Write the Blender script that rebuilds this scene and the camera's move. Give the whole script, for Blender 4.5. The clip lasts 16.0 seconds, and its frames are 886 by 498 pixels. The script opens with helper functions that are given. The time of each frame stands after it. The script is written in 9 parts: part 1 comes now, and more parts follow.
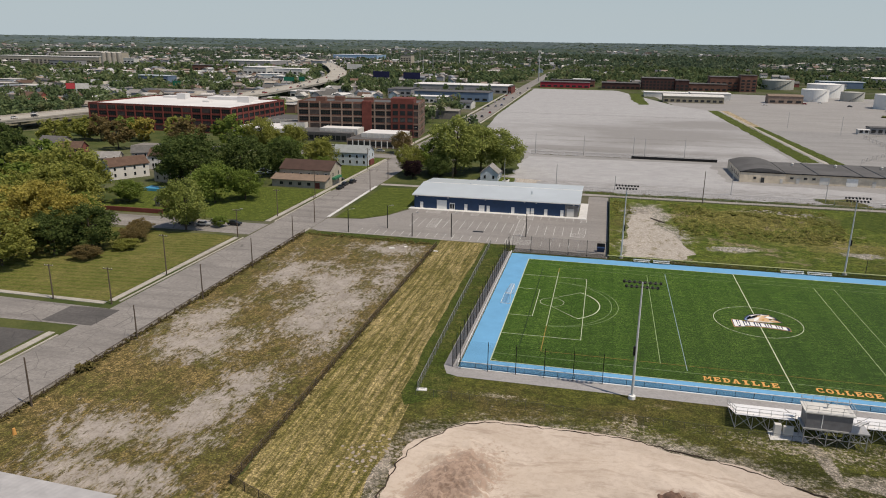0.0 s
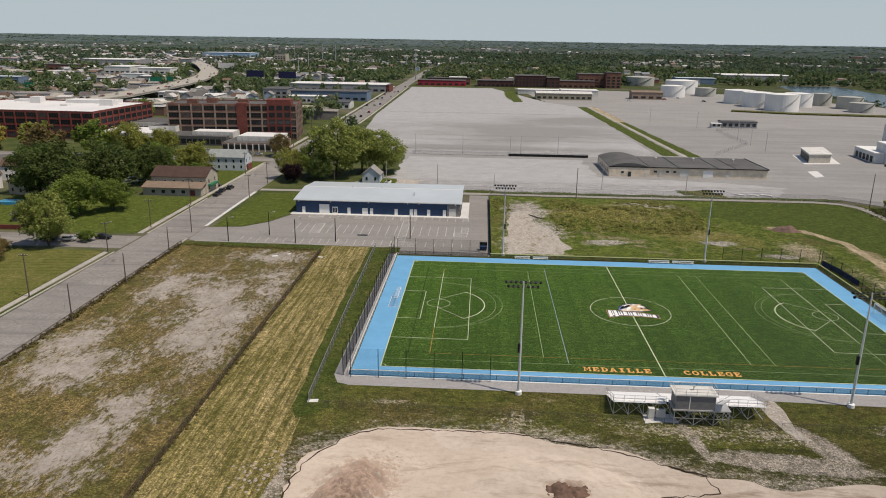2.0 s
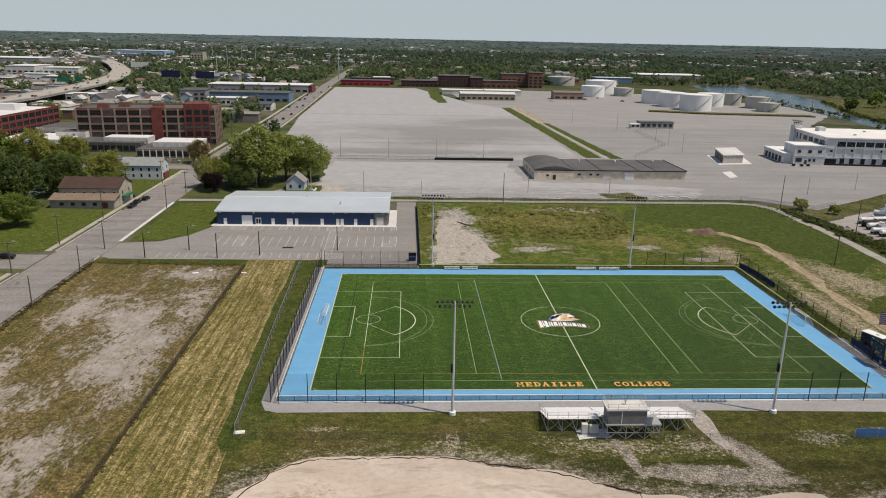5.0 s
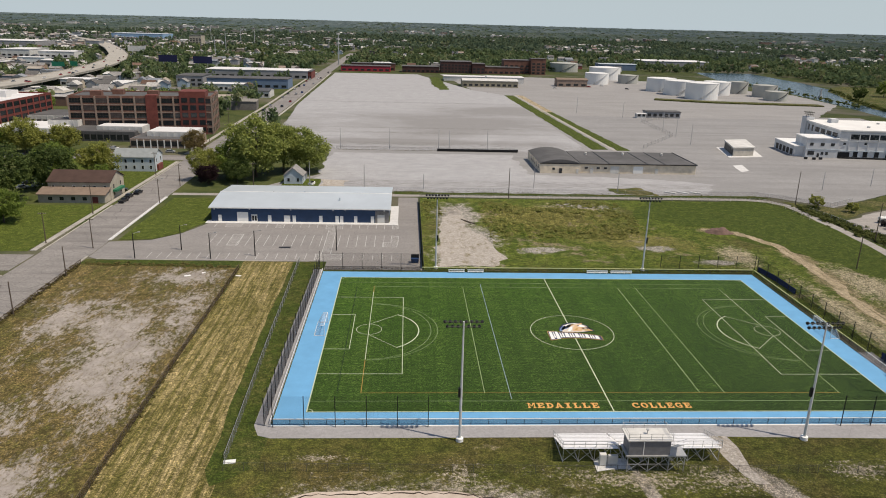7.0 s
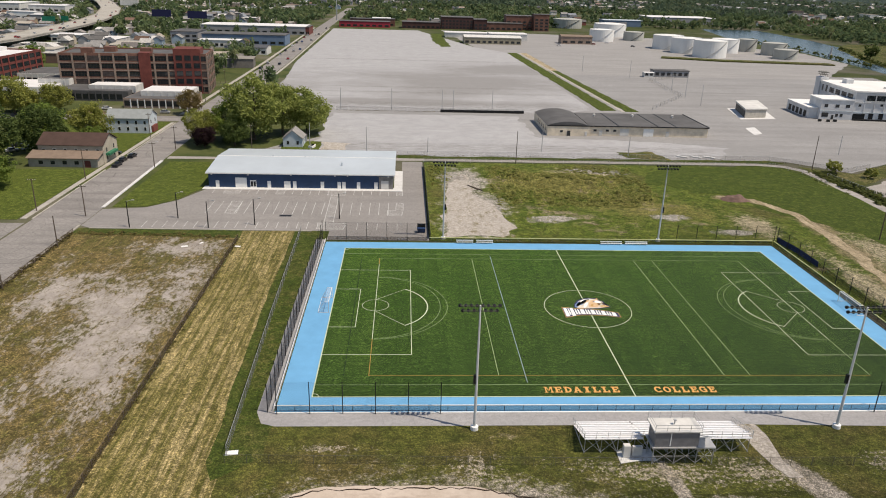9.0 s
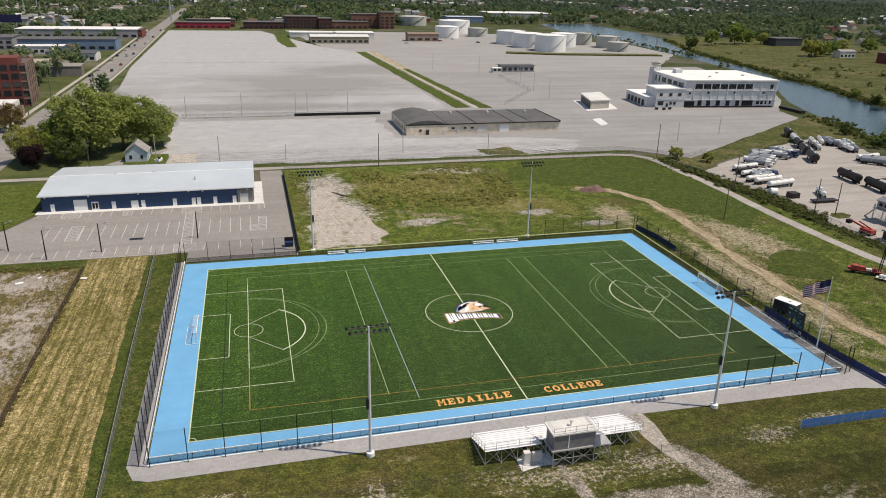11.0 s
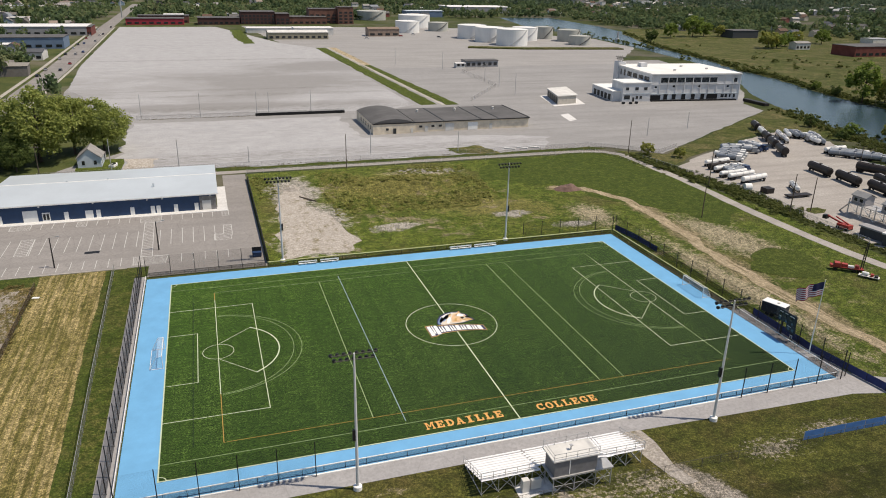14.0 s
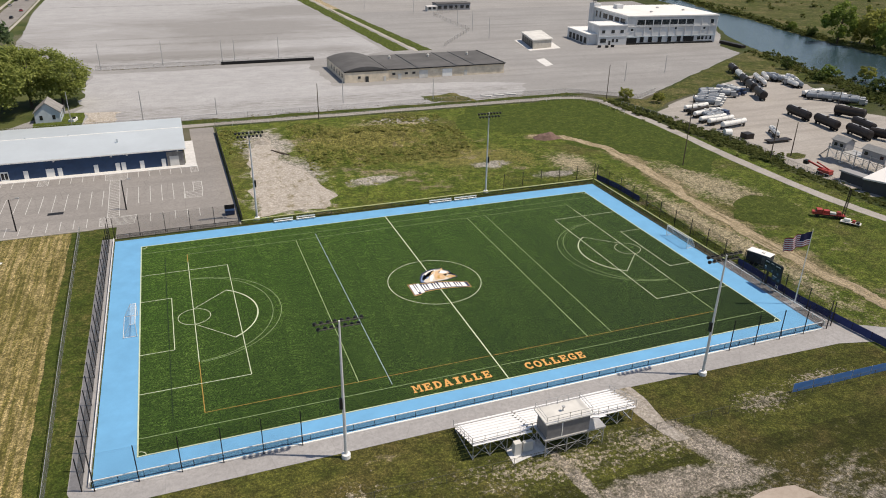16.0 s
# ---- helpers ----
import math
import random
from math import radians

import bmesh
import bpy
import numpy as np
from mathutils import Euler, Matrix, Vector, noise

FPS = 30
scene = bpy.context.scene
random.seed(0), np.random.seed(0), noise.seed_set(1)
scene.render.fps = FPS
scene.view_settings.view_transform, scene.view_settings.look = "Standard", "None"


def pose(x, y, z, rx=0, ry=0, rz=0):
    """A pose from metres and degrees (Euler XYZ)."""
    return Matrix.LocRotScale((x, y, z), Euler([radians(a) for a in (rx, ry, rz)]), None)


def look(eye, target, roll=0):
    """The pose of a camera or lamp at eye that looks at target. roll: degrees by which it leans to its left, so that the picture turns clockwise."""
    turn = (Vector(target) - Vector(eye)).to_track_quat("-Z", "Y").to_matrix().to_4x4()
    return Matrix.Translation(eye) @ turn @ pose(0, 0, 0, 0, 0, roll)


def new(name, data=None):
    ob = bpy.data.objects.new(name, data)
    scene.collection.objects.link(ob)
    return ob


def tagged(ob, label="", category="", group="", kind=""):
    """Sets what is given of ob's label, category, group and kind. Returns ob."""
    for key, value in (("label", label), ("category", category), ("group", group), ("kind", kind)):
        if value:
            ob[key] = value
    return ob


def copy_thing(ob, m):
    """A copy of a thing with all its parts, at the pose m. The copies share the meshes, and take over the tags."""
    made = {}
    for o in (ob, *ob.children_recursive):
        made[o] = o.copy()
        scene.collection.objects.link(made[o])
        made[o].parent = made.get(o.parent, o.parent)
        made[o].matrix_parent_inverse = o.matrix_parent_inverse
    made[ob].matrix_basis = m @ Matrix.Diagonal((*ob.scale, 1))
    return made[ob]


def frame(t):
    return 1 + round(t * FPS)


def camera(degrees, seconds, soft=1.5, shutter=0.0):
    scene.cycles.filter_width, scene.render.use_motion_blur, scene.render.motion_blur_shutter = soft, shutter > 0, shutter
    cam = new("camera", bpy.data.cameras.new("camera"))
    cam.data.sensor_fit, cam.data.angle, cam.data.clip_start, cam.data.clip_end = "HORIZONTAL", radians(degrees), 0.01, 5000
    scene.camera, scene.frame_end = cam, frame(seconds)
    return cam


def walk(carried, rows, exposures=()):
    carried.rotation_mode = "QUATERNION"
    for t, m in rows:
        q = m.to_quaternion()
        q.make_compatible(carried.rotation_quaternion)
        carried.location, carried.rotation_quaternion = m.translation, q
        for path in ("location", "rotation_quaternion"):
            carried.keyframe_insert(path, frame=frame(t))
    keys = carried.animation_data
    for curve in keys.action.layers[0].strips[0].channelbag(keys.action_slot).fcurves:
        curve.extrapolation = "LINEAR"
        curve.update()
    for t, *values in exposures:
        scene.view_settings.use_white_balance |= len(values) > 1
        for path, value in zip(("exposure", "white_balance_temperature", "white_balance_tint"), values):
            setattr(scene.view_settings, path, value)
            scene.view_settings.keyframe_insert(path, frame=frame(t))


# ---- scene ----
cam = camera(63.3, 16.0, soft=1.0)
METRES, EYE, TILT, LEAN, TURN = 8.0, 1.5, 0.0, 0.0, 0.0
PATH = [
    (0, (18.089, -158.886, 58.289), (17.675, -157.01, 57.734), 0.8),
    (0.5, (18.437, -158.841, 58.686), (18.099, -156.95, 58.13), 0.8),
    (1, (18.433, -159.322, 59.213), (18.229, -157.412, 58.657), 0.9),
    (1.5, (18.278, -159.249, 59.646), (18.137, -157.334, 59.089), 0.9),
    (2, (18.13, -159.447, 60.204), (18.032, -157.529, 59.646), 0.9),
    (2.5, (18.382, -159.858, 60.913), (18.364, -157.937, 60.354), 0.9),
    (3, (18.13, -160.134, 61.555), (18.205, -158.216, 60.995), 1.0),
    (3.5, (17.92, -160.146, 61.963), (18.023, -158.229, 61.403), 1.0),
    (4, (17.863, -159.481, 62.133), (17.965, -157.565, 61.571), 1.0),
    (4.5, (17.798, -157.953, 62.518), (17.9, -156.036, 61.958), 1.1),
    (7, (16.927, -145.182, 64.799), (17.031, -143.277, 64.199), 1.5),
    (7.5, (16.465, -142.957, 64.401), (16.568, -141.066, 63.759), 1.6),
    (8, (15.881, -140.764, 64.733), (15.986, -138.891, 64.041), 1.6),
    (8.5, (15.373, -138.531, 64.901), (15.478, -136.664, 64.192), 1.7),
    (9, (14.904, -136.616, 65.11), (15.013, -134.749, 64.401), 1.7),
    (9.5, (14.567, -135.201, 65.441), (14.782, -133.343, 64.733), 1.6),
    (10, (13.793, -133.768, 65.606), (14.16, -131.933, 64.9), 1.5),
    (12.5, (11.76, -126.315, 65.884), (12.289, -124.52, 65.179), 1.3),
    (13, (11.572, -124.924, 65.91), (12.117, -123.133, 65.205), 1.2),
    (13.5, (11.421, -123.605, 65.955), (11.99, -121.824, 65.245), 1.2),
    (14, (11.295, -122.281, 65.935), (11.883, -120.509, 65.217), 1.2),
    (14.5, (11.108, -121.115, 65.84), (11.719, -119.359, 65.103), 1.2),
    (15, (11.143, -119.898, 65.92), (11.779, -118.168, 65.144), 1.1),
    (15.5, (11.088, -118.594, 66.011), (11.737, -116.887, 65.196), 1.1),
    (16, (11.126, -117.376, 65.927), (11.768, -115.684, 65.075), 1.0),
]
walk(cam, [(t, look(eye, target, roll)) for t, eye, target, roll in PATH],
     exposures=[(0.0, -0.12, 6900, 12), (4.5, -0.12, 6900, 12), (7.0, 0.0, 6900, 12), (9.0, 0.12, 6900, 12), (12.5, 0.15, 6900, 12), (16.0, 0.15, 6900, 12)])

from mathutils.geometry import tessellate_polygon

# ---- world, sun ----
SUN_EL, SUN_AZ = radians(63), math.atan2(-0.37, 0.92)
world = bpy.data.worlds.new("sky")
scene.world = world
world.use_nodes = True
wn = world.node_tree.nodes
sky = wn.new("ShaderNodeTexSky")
sky.sky_type, sky.sun_disc = "NISHITA", False
sky.sun_elevation, sky.sun_rotation = SUN_EL, math.pi / 2 - SUN_AZ
sky.air_density, sky.dust_density, sky.ozone_density = 1.0, 0.5, 1.0
wn["Background"].inputs["Strength"].default_value = 0.09
tint = wn.new("ShaderNodeMix")
tint.data_type, tint.blend_type = "RGBA", "MULTIPLY"
tint.inputs[0].default_value, tint.inputs[7].default_value = 1.0, (0.80, 0.87, 1.02, 1)
world.node_tree.links.new(sky.outputs[0], tint.inputs[6])
veil = wn.new("ShaderNodeMix")
veil.data_type = "RGBA"
veil.inputs[7].default_value = (5.3, 6.5, 7.3, 1)
way, split, fade = wn.new("ShaderNodeTexCoord"), wn.new("ShaderNodeSeparateXYZ"), wn.new("ShaderNodeValToRGB")
for at, c in ((0.0, 0.95), (0.2, 0.5), (0.6, 0.12)):
    stop = fade.color_ramp.elements[0] if at == 0 else fade.color_ramp.elements.new(at)
    stop.position, stop.color = at, (c, c, c, 1)
fade.color_ramp.elements[3].color = (0.06, 0.06, 0.06, 1)
world.node_tree.links.new(way.outputs["Generated"], split.inputs[0])
world.node_tree.links.new(split.outputs["Z"], fade.inputs[0])
world.node_tree.links.new(fade.outputs[0], veil.inputs[0])
world.node_tree.links.new(tint.outputs[2], veil.inputs[6])
world.node_tree.links.new(veil.outputs[2], wn["Background"].inputs["Color"])
sun_data = bpy.data.lights.new("sun", "SUN")
sun_data.energy, sun_data.angle, sun_data.color = 4.35, radians(0.6), (1.0, 0.915, 0.785)
sun = new("sun", sun_data)
toward = Vector((math.cos(SUN_AZ) * math.cos(SUN_EL), math.sin(SUN_AZ) * math.cos(SUN_EL), math.sin(SUN_EL)))
sun.matrix_world = look(toward * 200, (0, 0, 0))

# ---- material kit ----
class Mat:
    """A small builder of procedural node materials, in metres of the object's own space."""

    def __init__(self, name, world_space=False):
        self.m = bpy.data.materials.new(name)
        self.m.use_nodes = True
        self.t = self.m.node_tree
        self.bsdf = self.t.nodes["Principled BSDF"]
        if world_space:
            self.co = self.t.nodes.new("ShaderNodeNewGeometry").outputs["Position"]
        else:
            self.co = self.t.nodes.new("ShaderNodeTexCoord").outputs["Object"]

    def put(self, socket, value):
        if hasattr(value, "is_output"):
            self.t.links.new(value, socket)
        elif isinstance(value, (tuple, list)) and len(value) == 3 and len(socket.default_value) == 4:
            socket.default_value = (*value, 1)
        else:
            socket.default_value = value

    def coords(self, stretch=(1, 1, 1), turn=0.0, shift=0.0):
        n = self.t.nodes.new("ShaderNodeMapping")
        n.inputs["Scale"].default_value = stretch
        n.inputs["Rotation"].default_value = (0, 0, radians(turn))
        n.inputs["Location"].default_value = (shift, shift * 0.7, shift * 0.3)
        self.t.links.new(self.co, n.inputs[0])
        return n.outputs[0]

    def noise(self, scale, detail=6.0, rough=0.6, stretch=(1, 1, 1), turn=0.0, shift=0.0, warp=0.0):
        n = self.t.nodes.new("ShaderNodeTexNoise")
        n.inputs["Scale"].default_value, n.inputs["Detail"].default_value = scale, detail
        n.inputs["Roughness"].default_value, n.inputs["Distortion"].default_value = rough, warp
        self.t.links.new(self.coords(stretch, turn, shift), n.inputs["Vector"])
        return n.outputs["Fac"]

    def cells(self, scale, stretch=(1, 1, 1), feature="F1", turn=0.0):
        n = self.t.nodes.new("ShaderNodeTexVoronoi")
        n.feature = feature
        n.inputs["Scale"].default_value = scale
        self.t.links.new(self.coords(stretch, turn), n.inputs["Vector"])
        return n.outputs["Distance"]

    def wave(self, scale, axis="X", warp=2.0, detail=2.0, turn=0.0):
        n = self.t.nodes.new("ShaderNodeTexWave")
        n.bands_direction = axis
        n.inputs["Scale"].default_value, n.inputs["Distortion"].default_value = scale, warp
        n.inputs["Detail"].default_value = detail
        self.t.links.new(self.coords(turn=turn), n.inputs["Vector"])
        return n.outputs["Fac"]

    def ramp(self, fac, *stops):
        n = self.t.nodes.new("ShaderNodeValToRGB")
        self.t.links.new(fac, n.inputs[0])
        while len(n.color_ramp.elements) < len(stops):
            n.color_ramp.elements.new(0.5)
        for e, (at, c) in zip(n.color_ramp.elements, stops):
            e.position = at
            e.color = (c, c, c, 1) if isinstance(c, (int, float)) else (*c, 1)
        return n.outputs[0]

    def mix(self, fac, a, b, mode="MIX"):
        n = self.t.nodes.new("ShaderNodeMix")
        n.data_type, n.blend_type = "RGBA", mode
        self.put(n.inputs[0], fac)
        self.put(n.inputs[6], a)
        self.put(n.inputs[7], b)
        return n.outputs[2]

    def math(self, op, a, b=0.0):
        n = self.t.nodes.new("ShaderNodeMath")
        n.operation = op
        self.put(n.inputs[0], a)
        self.put(n.inputs[1], b)
        return n.outputs[0]

    def random(self):
        return self.t.nodes.new("ShaderNodeObjectInfo").outputs["Random"]

    def island(self):
        return self.t.nodes.new("ShaderNodeNewGeometry").outputs["Random Per Island"]

    def done(self, color, rough=0.9, metal=0.0, bump=None, strength=0.3, distance=0.05, spec=0.3):
        self.put(self.bsdf.inputs["Base Color"], color)
        self.put(self.bsdf.inputs["Roughness"], rough)
        self.put(self.bsdf.inputs["Metallic"], metal)
        if spec <= 0.15:
            self.bsdf.inputs["Diffuse Roughness"].default_value = 1.0
        self.put(self.bsdf.inputs["Specular IOR Level"], spec)
        if bump is not None:
            n = self.t.nodes.new("ShaderNodeBump")
            n.inputs["Strength"].default_value, n.inputs["Distance"].default_value = strength, distance
            self.t.links.new(bump, n.inputs["Height"])
            self.t.links.new(n.outputs[0], self.bsdf.inputs["Normal"])
        return self.m


def mul(c, k):
    return tuple(v * k for v in c)


def plain(name, c, rough=0.6, metal=0.0, var=0.18, scale=1.2, spec=0.35, bump=0.08):
    """A nearly plain paint or metal with faint stains and grain."""
    k = Mat(name)
    big, fine = k.noise(scale, 4), k.noise(scale * 14, 5)
    col = k.mix(k.ramp(big, (0.35, 0.0), (0.7, 1.0)), mul(c, 1 - var), mul(c, 1 + var * 0.5))
    col = k.mix(k.math("MULTIPLY", fine, 0.35), col, mul(c, 0.75))
    return k.done(col, rough, metal, fine, bump, 0.02, spec)


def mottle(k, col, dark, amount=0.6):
    """Tufts, pale tips and small shadows painted into a ground colour, from a hand to two metres wide."""
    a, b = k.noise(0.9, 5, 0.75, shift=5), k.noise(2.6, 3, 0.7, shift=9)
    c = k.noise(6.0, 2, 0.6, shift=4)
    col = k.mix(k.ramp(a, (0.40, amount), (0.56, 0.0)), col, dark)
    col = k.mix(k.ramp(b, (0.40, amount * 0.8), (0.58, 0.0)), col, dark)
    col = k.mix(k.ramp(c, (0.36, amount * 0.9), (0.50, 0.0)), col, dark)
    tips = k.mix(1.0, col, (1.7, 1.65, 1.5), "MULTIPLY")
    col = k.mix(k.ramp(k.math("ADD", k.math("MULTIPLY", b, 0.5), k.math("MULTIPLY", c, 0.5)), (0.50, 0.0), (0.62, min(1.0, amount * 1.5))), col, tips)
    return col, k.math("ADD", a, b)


def grassy(name, low, high, dry, amount=(0.45, 0.65), scale=0.12, rows=None, turn=0.0, rough=0.6):
    """Grass of two greens with dry or bare patches; rows: the width of mowing rows."""
    k = Mat(name)
    big, mid = k.noise(scale, 6, 0.68), k.noise(scale * 6, 6, 0.75, shift=7)
    col = k.mix(k.ramp(mid, (0.4, 0.0), (0.6, 1.0)), low, high)
    patch_mask = k.ramp(k.math("ADD", k.math("MULTIPLY", big, 0.6), k.math("MULTIPLY", mid, 0.4)), (amount[0], 0.0), (amount[1], 1.0))
    col = k.mix(patch_mask, col, dry)
    if rows:
        w = k.wave(0.314 / rows, "X", 1.5, 3, turn)
        col = k.mix(k.math("MULTIPLY", w, 0.45), col, mul(dry, 0.8))
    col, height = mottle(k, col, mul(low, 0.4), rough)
    return k.done(col, 0.95, 0, height, 0.8, 0.15, 0.12)


def paving(name, a, b, stain, crack=0.25, scale=0.05, joint=0.0):
    """Asphalt or concrete with broad stains, streaks, patches and fine cracks."""
    k = Mat(name)
    big, streak = k.noise(scale, 6, 0.6), k.noise(scale * 1.5, 5, 0.6, stretch=(0.25, 2.2, 1), shift=3)
    mid, fine = k.noise(scale * 12, 6, 0.7), k.noise(9.0, 3, 0.8)
    col = k.mix(k.ramp(big, (0.35, 0.0), (0.65, 1.0)), a, b)
    col = k.mix(k.ramp(streak, (0.46, 0.0), (0.66, 0.75)), col, stain)
    col = k.mix(k.ramp(mid, (0.4, 0.0), (0.75, 0.45)), col, mul(stain, 0.8))
    edge = k.cells(0.16, feature="DISTANCE_TO_EDGE")
    col = k.mix(k.ramp(edge, (0.0, crack), (0.012, 0.0)), col, mul(stain, 0.35))
    grit = k.noise(1.6, 4, 0.75, shift=2)
    col = k.mix(k.ramp(grit, (0.36, 0.5), (0.56, 0.0)), col, mul(stain, 0.75))
    col = k.mix(k.ramp(fine, (0.3, 0.3), (0.7, 0.0)), col, mul(stain, 0.6))
    return k.done(col, 0.9, 0, fine, 0.25, 0.03, 0.25)


ASPHALT = paving("asphalt_lot", (0.265, 0.25, 0.237), (0.315, 0.297, 0.281), (0.226, 0.213, 0.202), 0.4)
ROAD = paving("road_concrete", (0.26, 0.244, 0.228), (0.335, 0.315, 0.295), (0.18, 0.168, 0.16), 0.7, 0.08)
PATHWAY = paving("path_asphalt", (0.325, 0.318, 0.318), (0.38, 0.372, 0.372), (0.275, 0.268, 0.268), 0.25)
DARK_ASPHALT = paving("dark_asphalt", (0.10, 0.095, 0.092), (0.15, 0.14, 0.135), (0.07, 0.068, 0.066), 0.4)
GREY_YARD = paving("grey_yard", (0.305, 0.296, 0.287), (0.355, 0.346, 0.336), (0.262, 0.253, 0.245), 0.3, 0.03)
GREY_NEAR = paving("grey_dock_yard", (0.28, 0.275, 0.271), (0.342, 0.337, 0.332), (0.23, 0.224, 0.22), 0.3, 0.03)
SLAB = paving("new_concrete", (0.66, 0.655, 0.645), (0.73, 0.725, 0.71), (0.55, 0.545, 0.535), 0.05)
DUST = paving("pale_dust", (0.35, 0.325, 0.30), (0.42, 0.395, 0.365), (0.27, 0.25, 0.228), 0.1, 0.06)
KERB = paving("kerb_concrete", (0.42, 0.39, 0.34), (0.5, 0.47, 0.42), (0.32, 0.3, 0.26), 0.3)
LAWN = grassy("lawn", (0.075, 0.095, 0.018), (0.115, 0.125, 0.03), (0.22, 0.18, 0.075), (0.48, 0.72), 0.06, rows=2.4, turn=85, rough=0.35)
FIELD_GREEN = grassy("field_grass", (0.060, 0.090, 0.015), (0.112, 0.140, 0.026), (0.135, 0.13, 0.038), (0.56, 0.8), 0.07)
LUSH = grassy("lush_grass", (0.066, 0.091, 0.016), (0.118, 0.145, 0.029), (0.16, 0.15, 0.045), (0.56, 0.8), 0.07)
BANK = grassy("bank_grass", (0.07, 0.09, 0.02), (0.13, 0.14, 0.035), (0.25, 0.205, 0.10), (0.46, 0.62), 0.05)
STRIP_GRASS = grassy("grass_verge", (0.045, 0.068, 0.013), (0.085, 0.105, 0.022), (0.15, 0.125, 0.05), (0.48, 0.7))


def hay_material():
    """Cut hay in long thin windrows, with green stubble between."""
    k = Mat("mown_hay")
    rows = k.noise(0.8, 5, 0.7, stretch=(1.6, 0.07, 1), turn=-3)
    mid, big = k.noise(0.8, 6, 0.78, stretch=(1.5, 0.7, 1)), k.noise(0.05, 5, 0.6)
    col = k.mix(k.ramp(mid, (0.38, 0.0), (0.62, 1.0)), (0.10, 0.098, 0.027), (0.29, 0.235, 0.095))
    col = k.mix(k.ramp(rows, (0.46, 0.0), (0.60, 0.85)), col, (0.455, 0.365, 0.195))
    col = k.mix(k.ramp(rows, (0.36, 0.7), (0.47, 0.0)), col, (0.062, 0.068, 0.017))
    col = k.mix(k.ramp(big, (0.50, 0.0), (0.66, 0.5)), col, (0.13, 0.12, 0.034))
    col, height = mottle(k, col, (0.04, 0.038, 0.011), 0.6)
    return k.done(col, 0.95, 0, height, 0.7, 0.12, 0.1)


def spot(k, cx, cy, rx, ry, turn=0.0):
    """1 in the middle of an oval on the ground, falling to 0 at its rim."""
    n = k.t.nodes.new("ShaderNodeMapping")
    n.vector_type = "TEXTURE"
    n.inputs["Location"].default_value = (cx, cy, 0)
    n.inputs["Rotation"].default_value = (0, 0, radians(turn))
    n.inputs["Scale"].default_value = (rx, ry, 1e4)
    k.t.links.new(k.co, n.inputs[0])
    ln = k.t.nodes.new("ShaderNodeVectorMath")
    ln.operation = "LENGTH"
    k.t.links.new(n.outputs[0], ln.inputs[0])
    return k.math("SUBTRACT", 1.0, ln.outputs["Value"])


def spots_of(k, *ovals):
    out = None
    for o in ovals:
        v = spot(k, *o)
        out = v if out is None else k.math("MAXIMUM", out, v)
    return k.math("MAXIMUM", out, -0.6)


def lot_material():
    """Dry weeds over old gravel, which shows in wide broken bare areas."""
    k = Mat("vacant_lot_ground")
    big = k.noise(0.09, 7, 0.72, stretch=(1.2, 0.8, 1), shift=21, warp=0.6)
    mid = k.noise(0.42, 7, 0.8, stretch=(1.5, 0.8, 1), turn=8, warp=0.6)
    rows = k.noise(0.7, 5, 0.7, stretch=(1.5, 0.1, 1), turn=-4)
    grass = k.mix(k.ramp(mid, (0.40, 0.0), (0.60, 1.0)), (0.115, 0.098, 0.032), (0.29, 0.215, 0.10))
    grass = k.mix(k.ramp(k.noise(0.11, 6, 0.72, shift=4), (0.46, 0.0), (0.56, 0.9)), grass, (0.105, 0.108, 0.030))
    grass = k.mix(k.ramp(rows, (0.50, 0.0), (0.64, 0.6)), grass, (0.36, 0.255, 0.125))
    gravel = k.mix(k.ramp(k.noise(0.25, 6, 0.7, shift=14), (0.35, 0.0), (0.65, 1.0)), (0.25, 0.226, 0.205), (0.365, 0.333, 0.305))
    gravel = k.mix(k.ramp(k.noise(1.9, 5, 0.8), (0.38, 0.55), (0.50, 0.0)), gravel, (0.18, 0.15, 0.12))
    bare = spots_of(k, (-42, -6, 13, 32, 12), (-38, -26, 13, 14, 0), (-55, -40, 17, 10, 0), (-54, -72, 13, 10, 20), (-43, -66, 10, 16, -15), (-45, -84, 17, 7, 0), (-34, 8, 7, 24, 0), (-63, -26, 8, 15, -15), (-40, -52, 8, 10, 0), (-60, 6, 7, 18, 10), (-40, 34, 12, 8, 0))
    fray = k.noise(1.5, 4, 0.75, stretch=(1.4, 0.6, 1), turn=5, shift=17)
    mask = k.math("ADD", k.math("MULTIPLY", bare, 0.185), k.math("ADD", k.math("MULTIPLY", big, 0.62), k.math("MULTIPLY", mid, 0.55)))
    mask = k.math("ADD", mask, k.math("MULTIPLY", k.math("SUBTRACT", fray, 0.5), 0.46))
    creases = k.ramp(k.cells(0.42, (1.0, 0.5, 1), "DISTANCE_TO_EDGE", 4), (0.0, 0.85), (0.07, 0.0))
    gravel = k.mix(k.math("MULTIPLY", creases, k.ramp(fray, (0.42, 0.0), (0.60, 0.75))), gravel, (0.14, 0.122, 0.06))
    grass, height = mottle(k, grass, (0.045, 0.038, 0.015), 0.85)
    col = k.mix(k.ramp(mask, (0.615, 0.0), (0.73, 1.0)), grass, gravel)
    col = k.mix(k.ramp(mask, (0.585, 0.0), (0.625, 0.5), (0.66, 0.0)), col, (0.07, 0.056, 0.024))
    return k.done(col, 0.95, 0, height, 0.7, 0.12, 0.1)


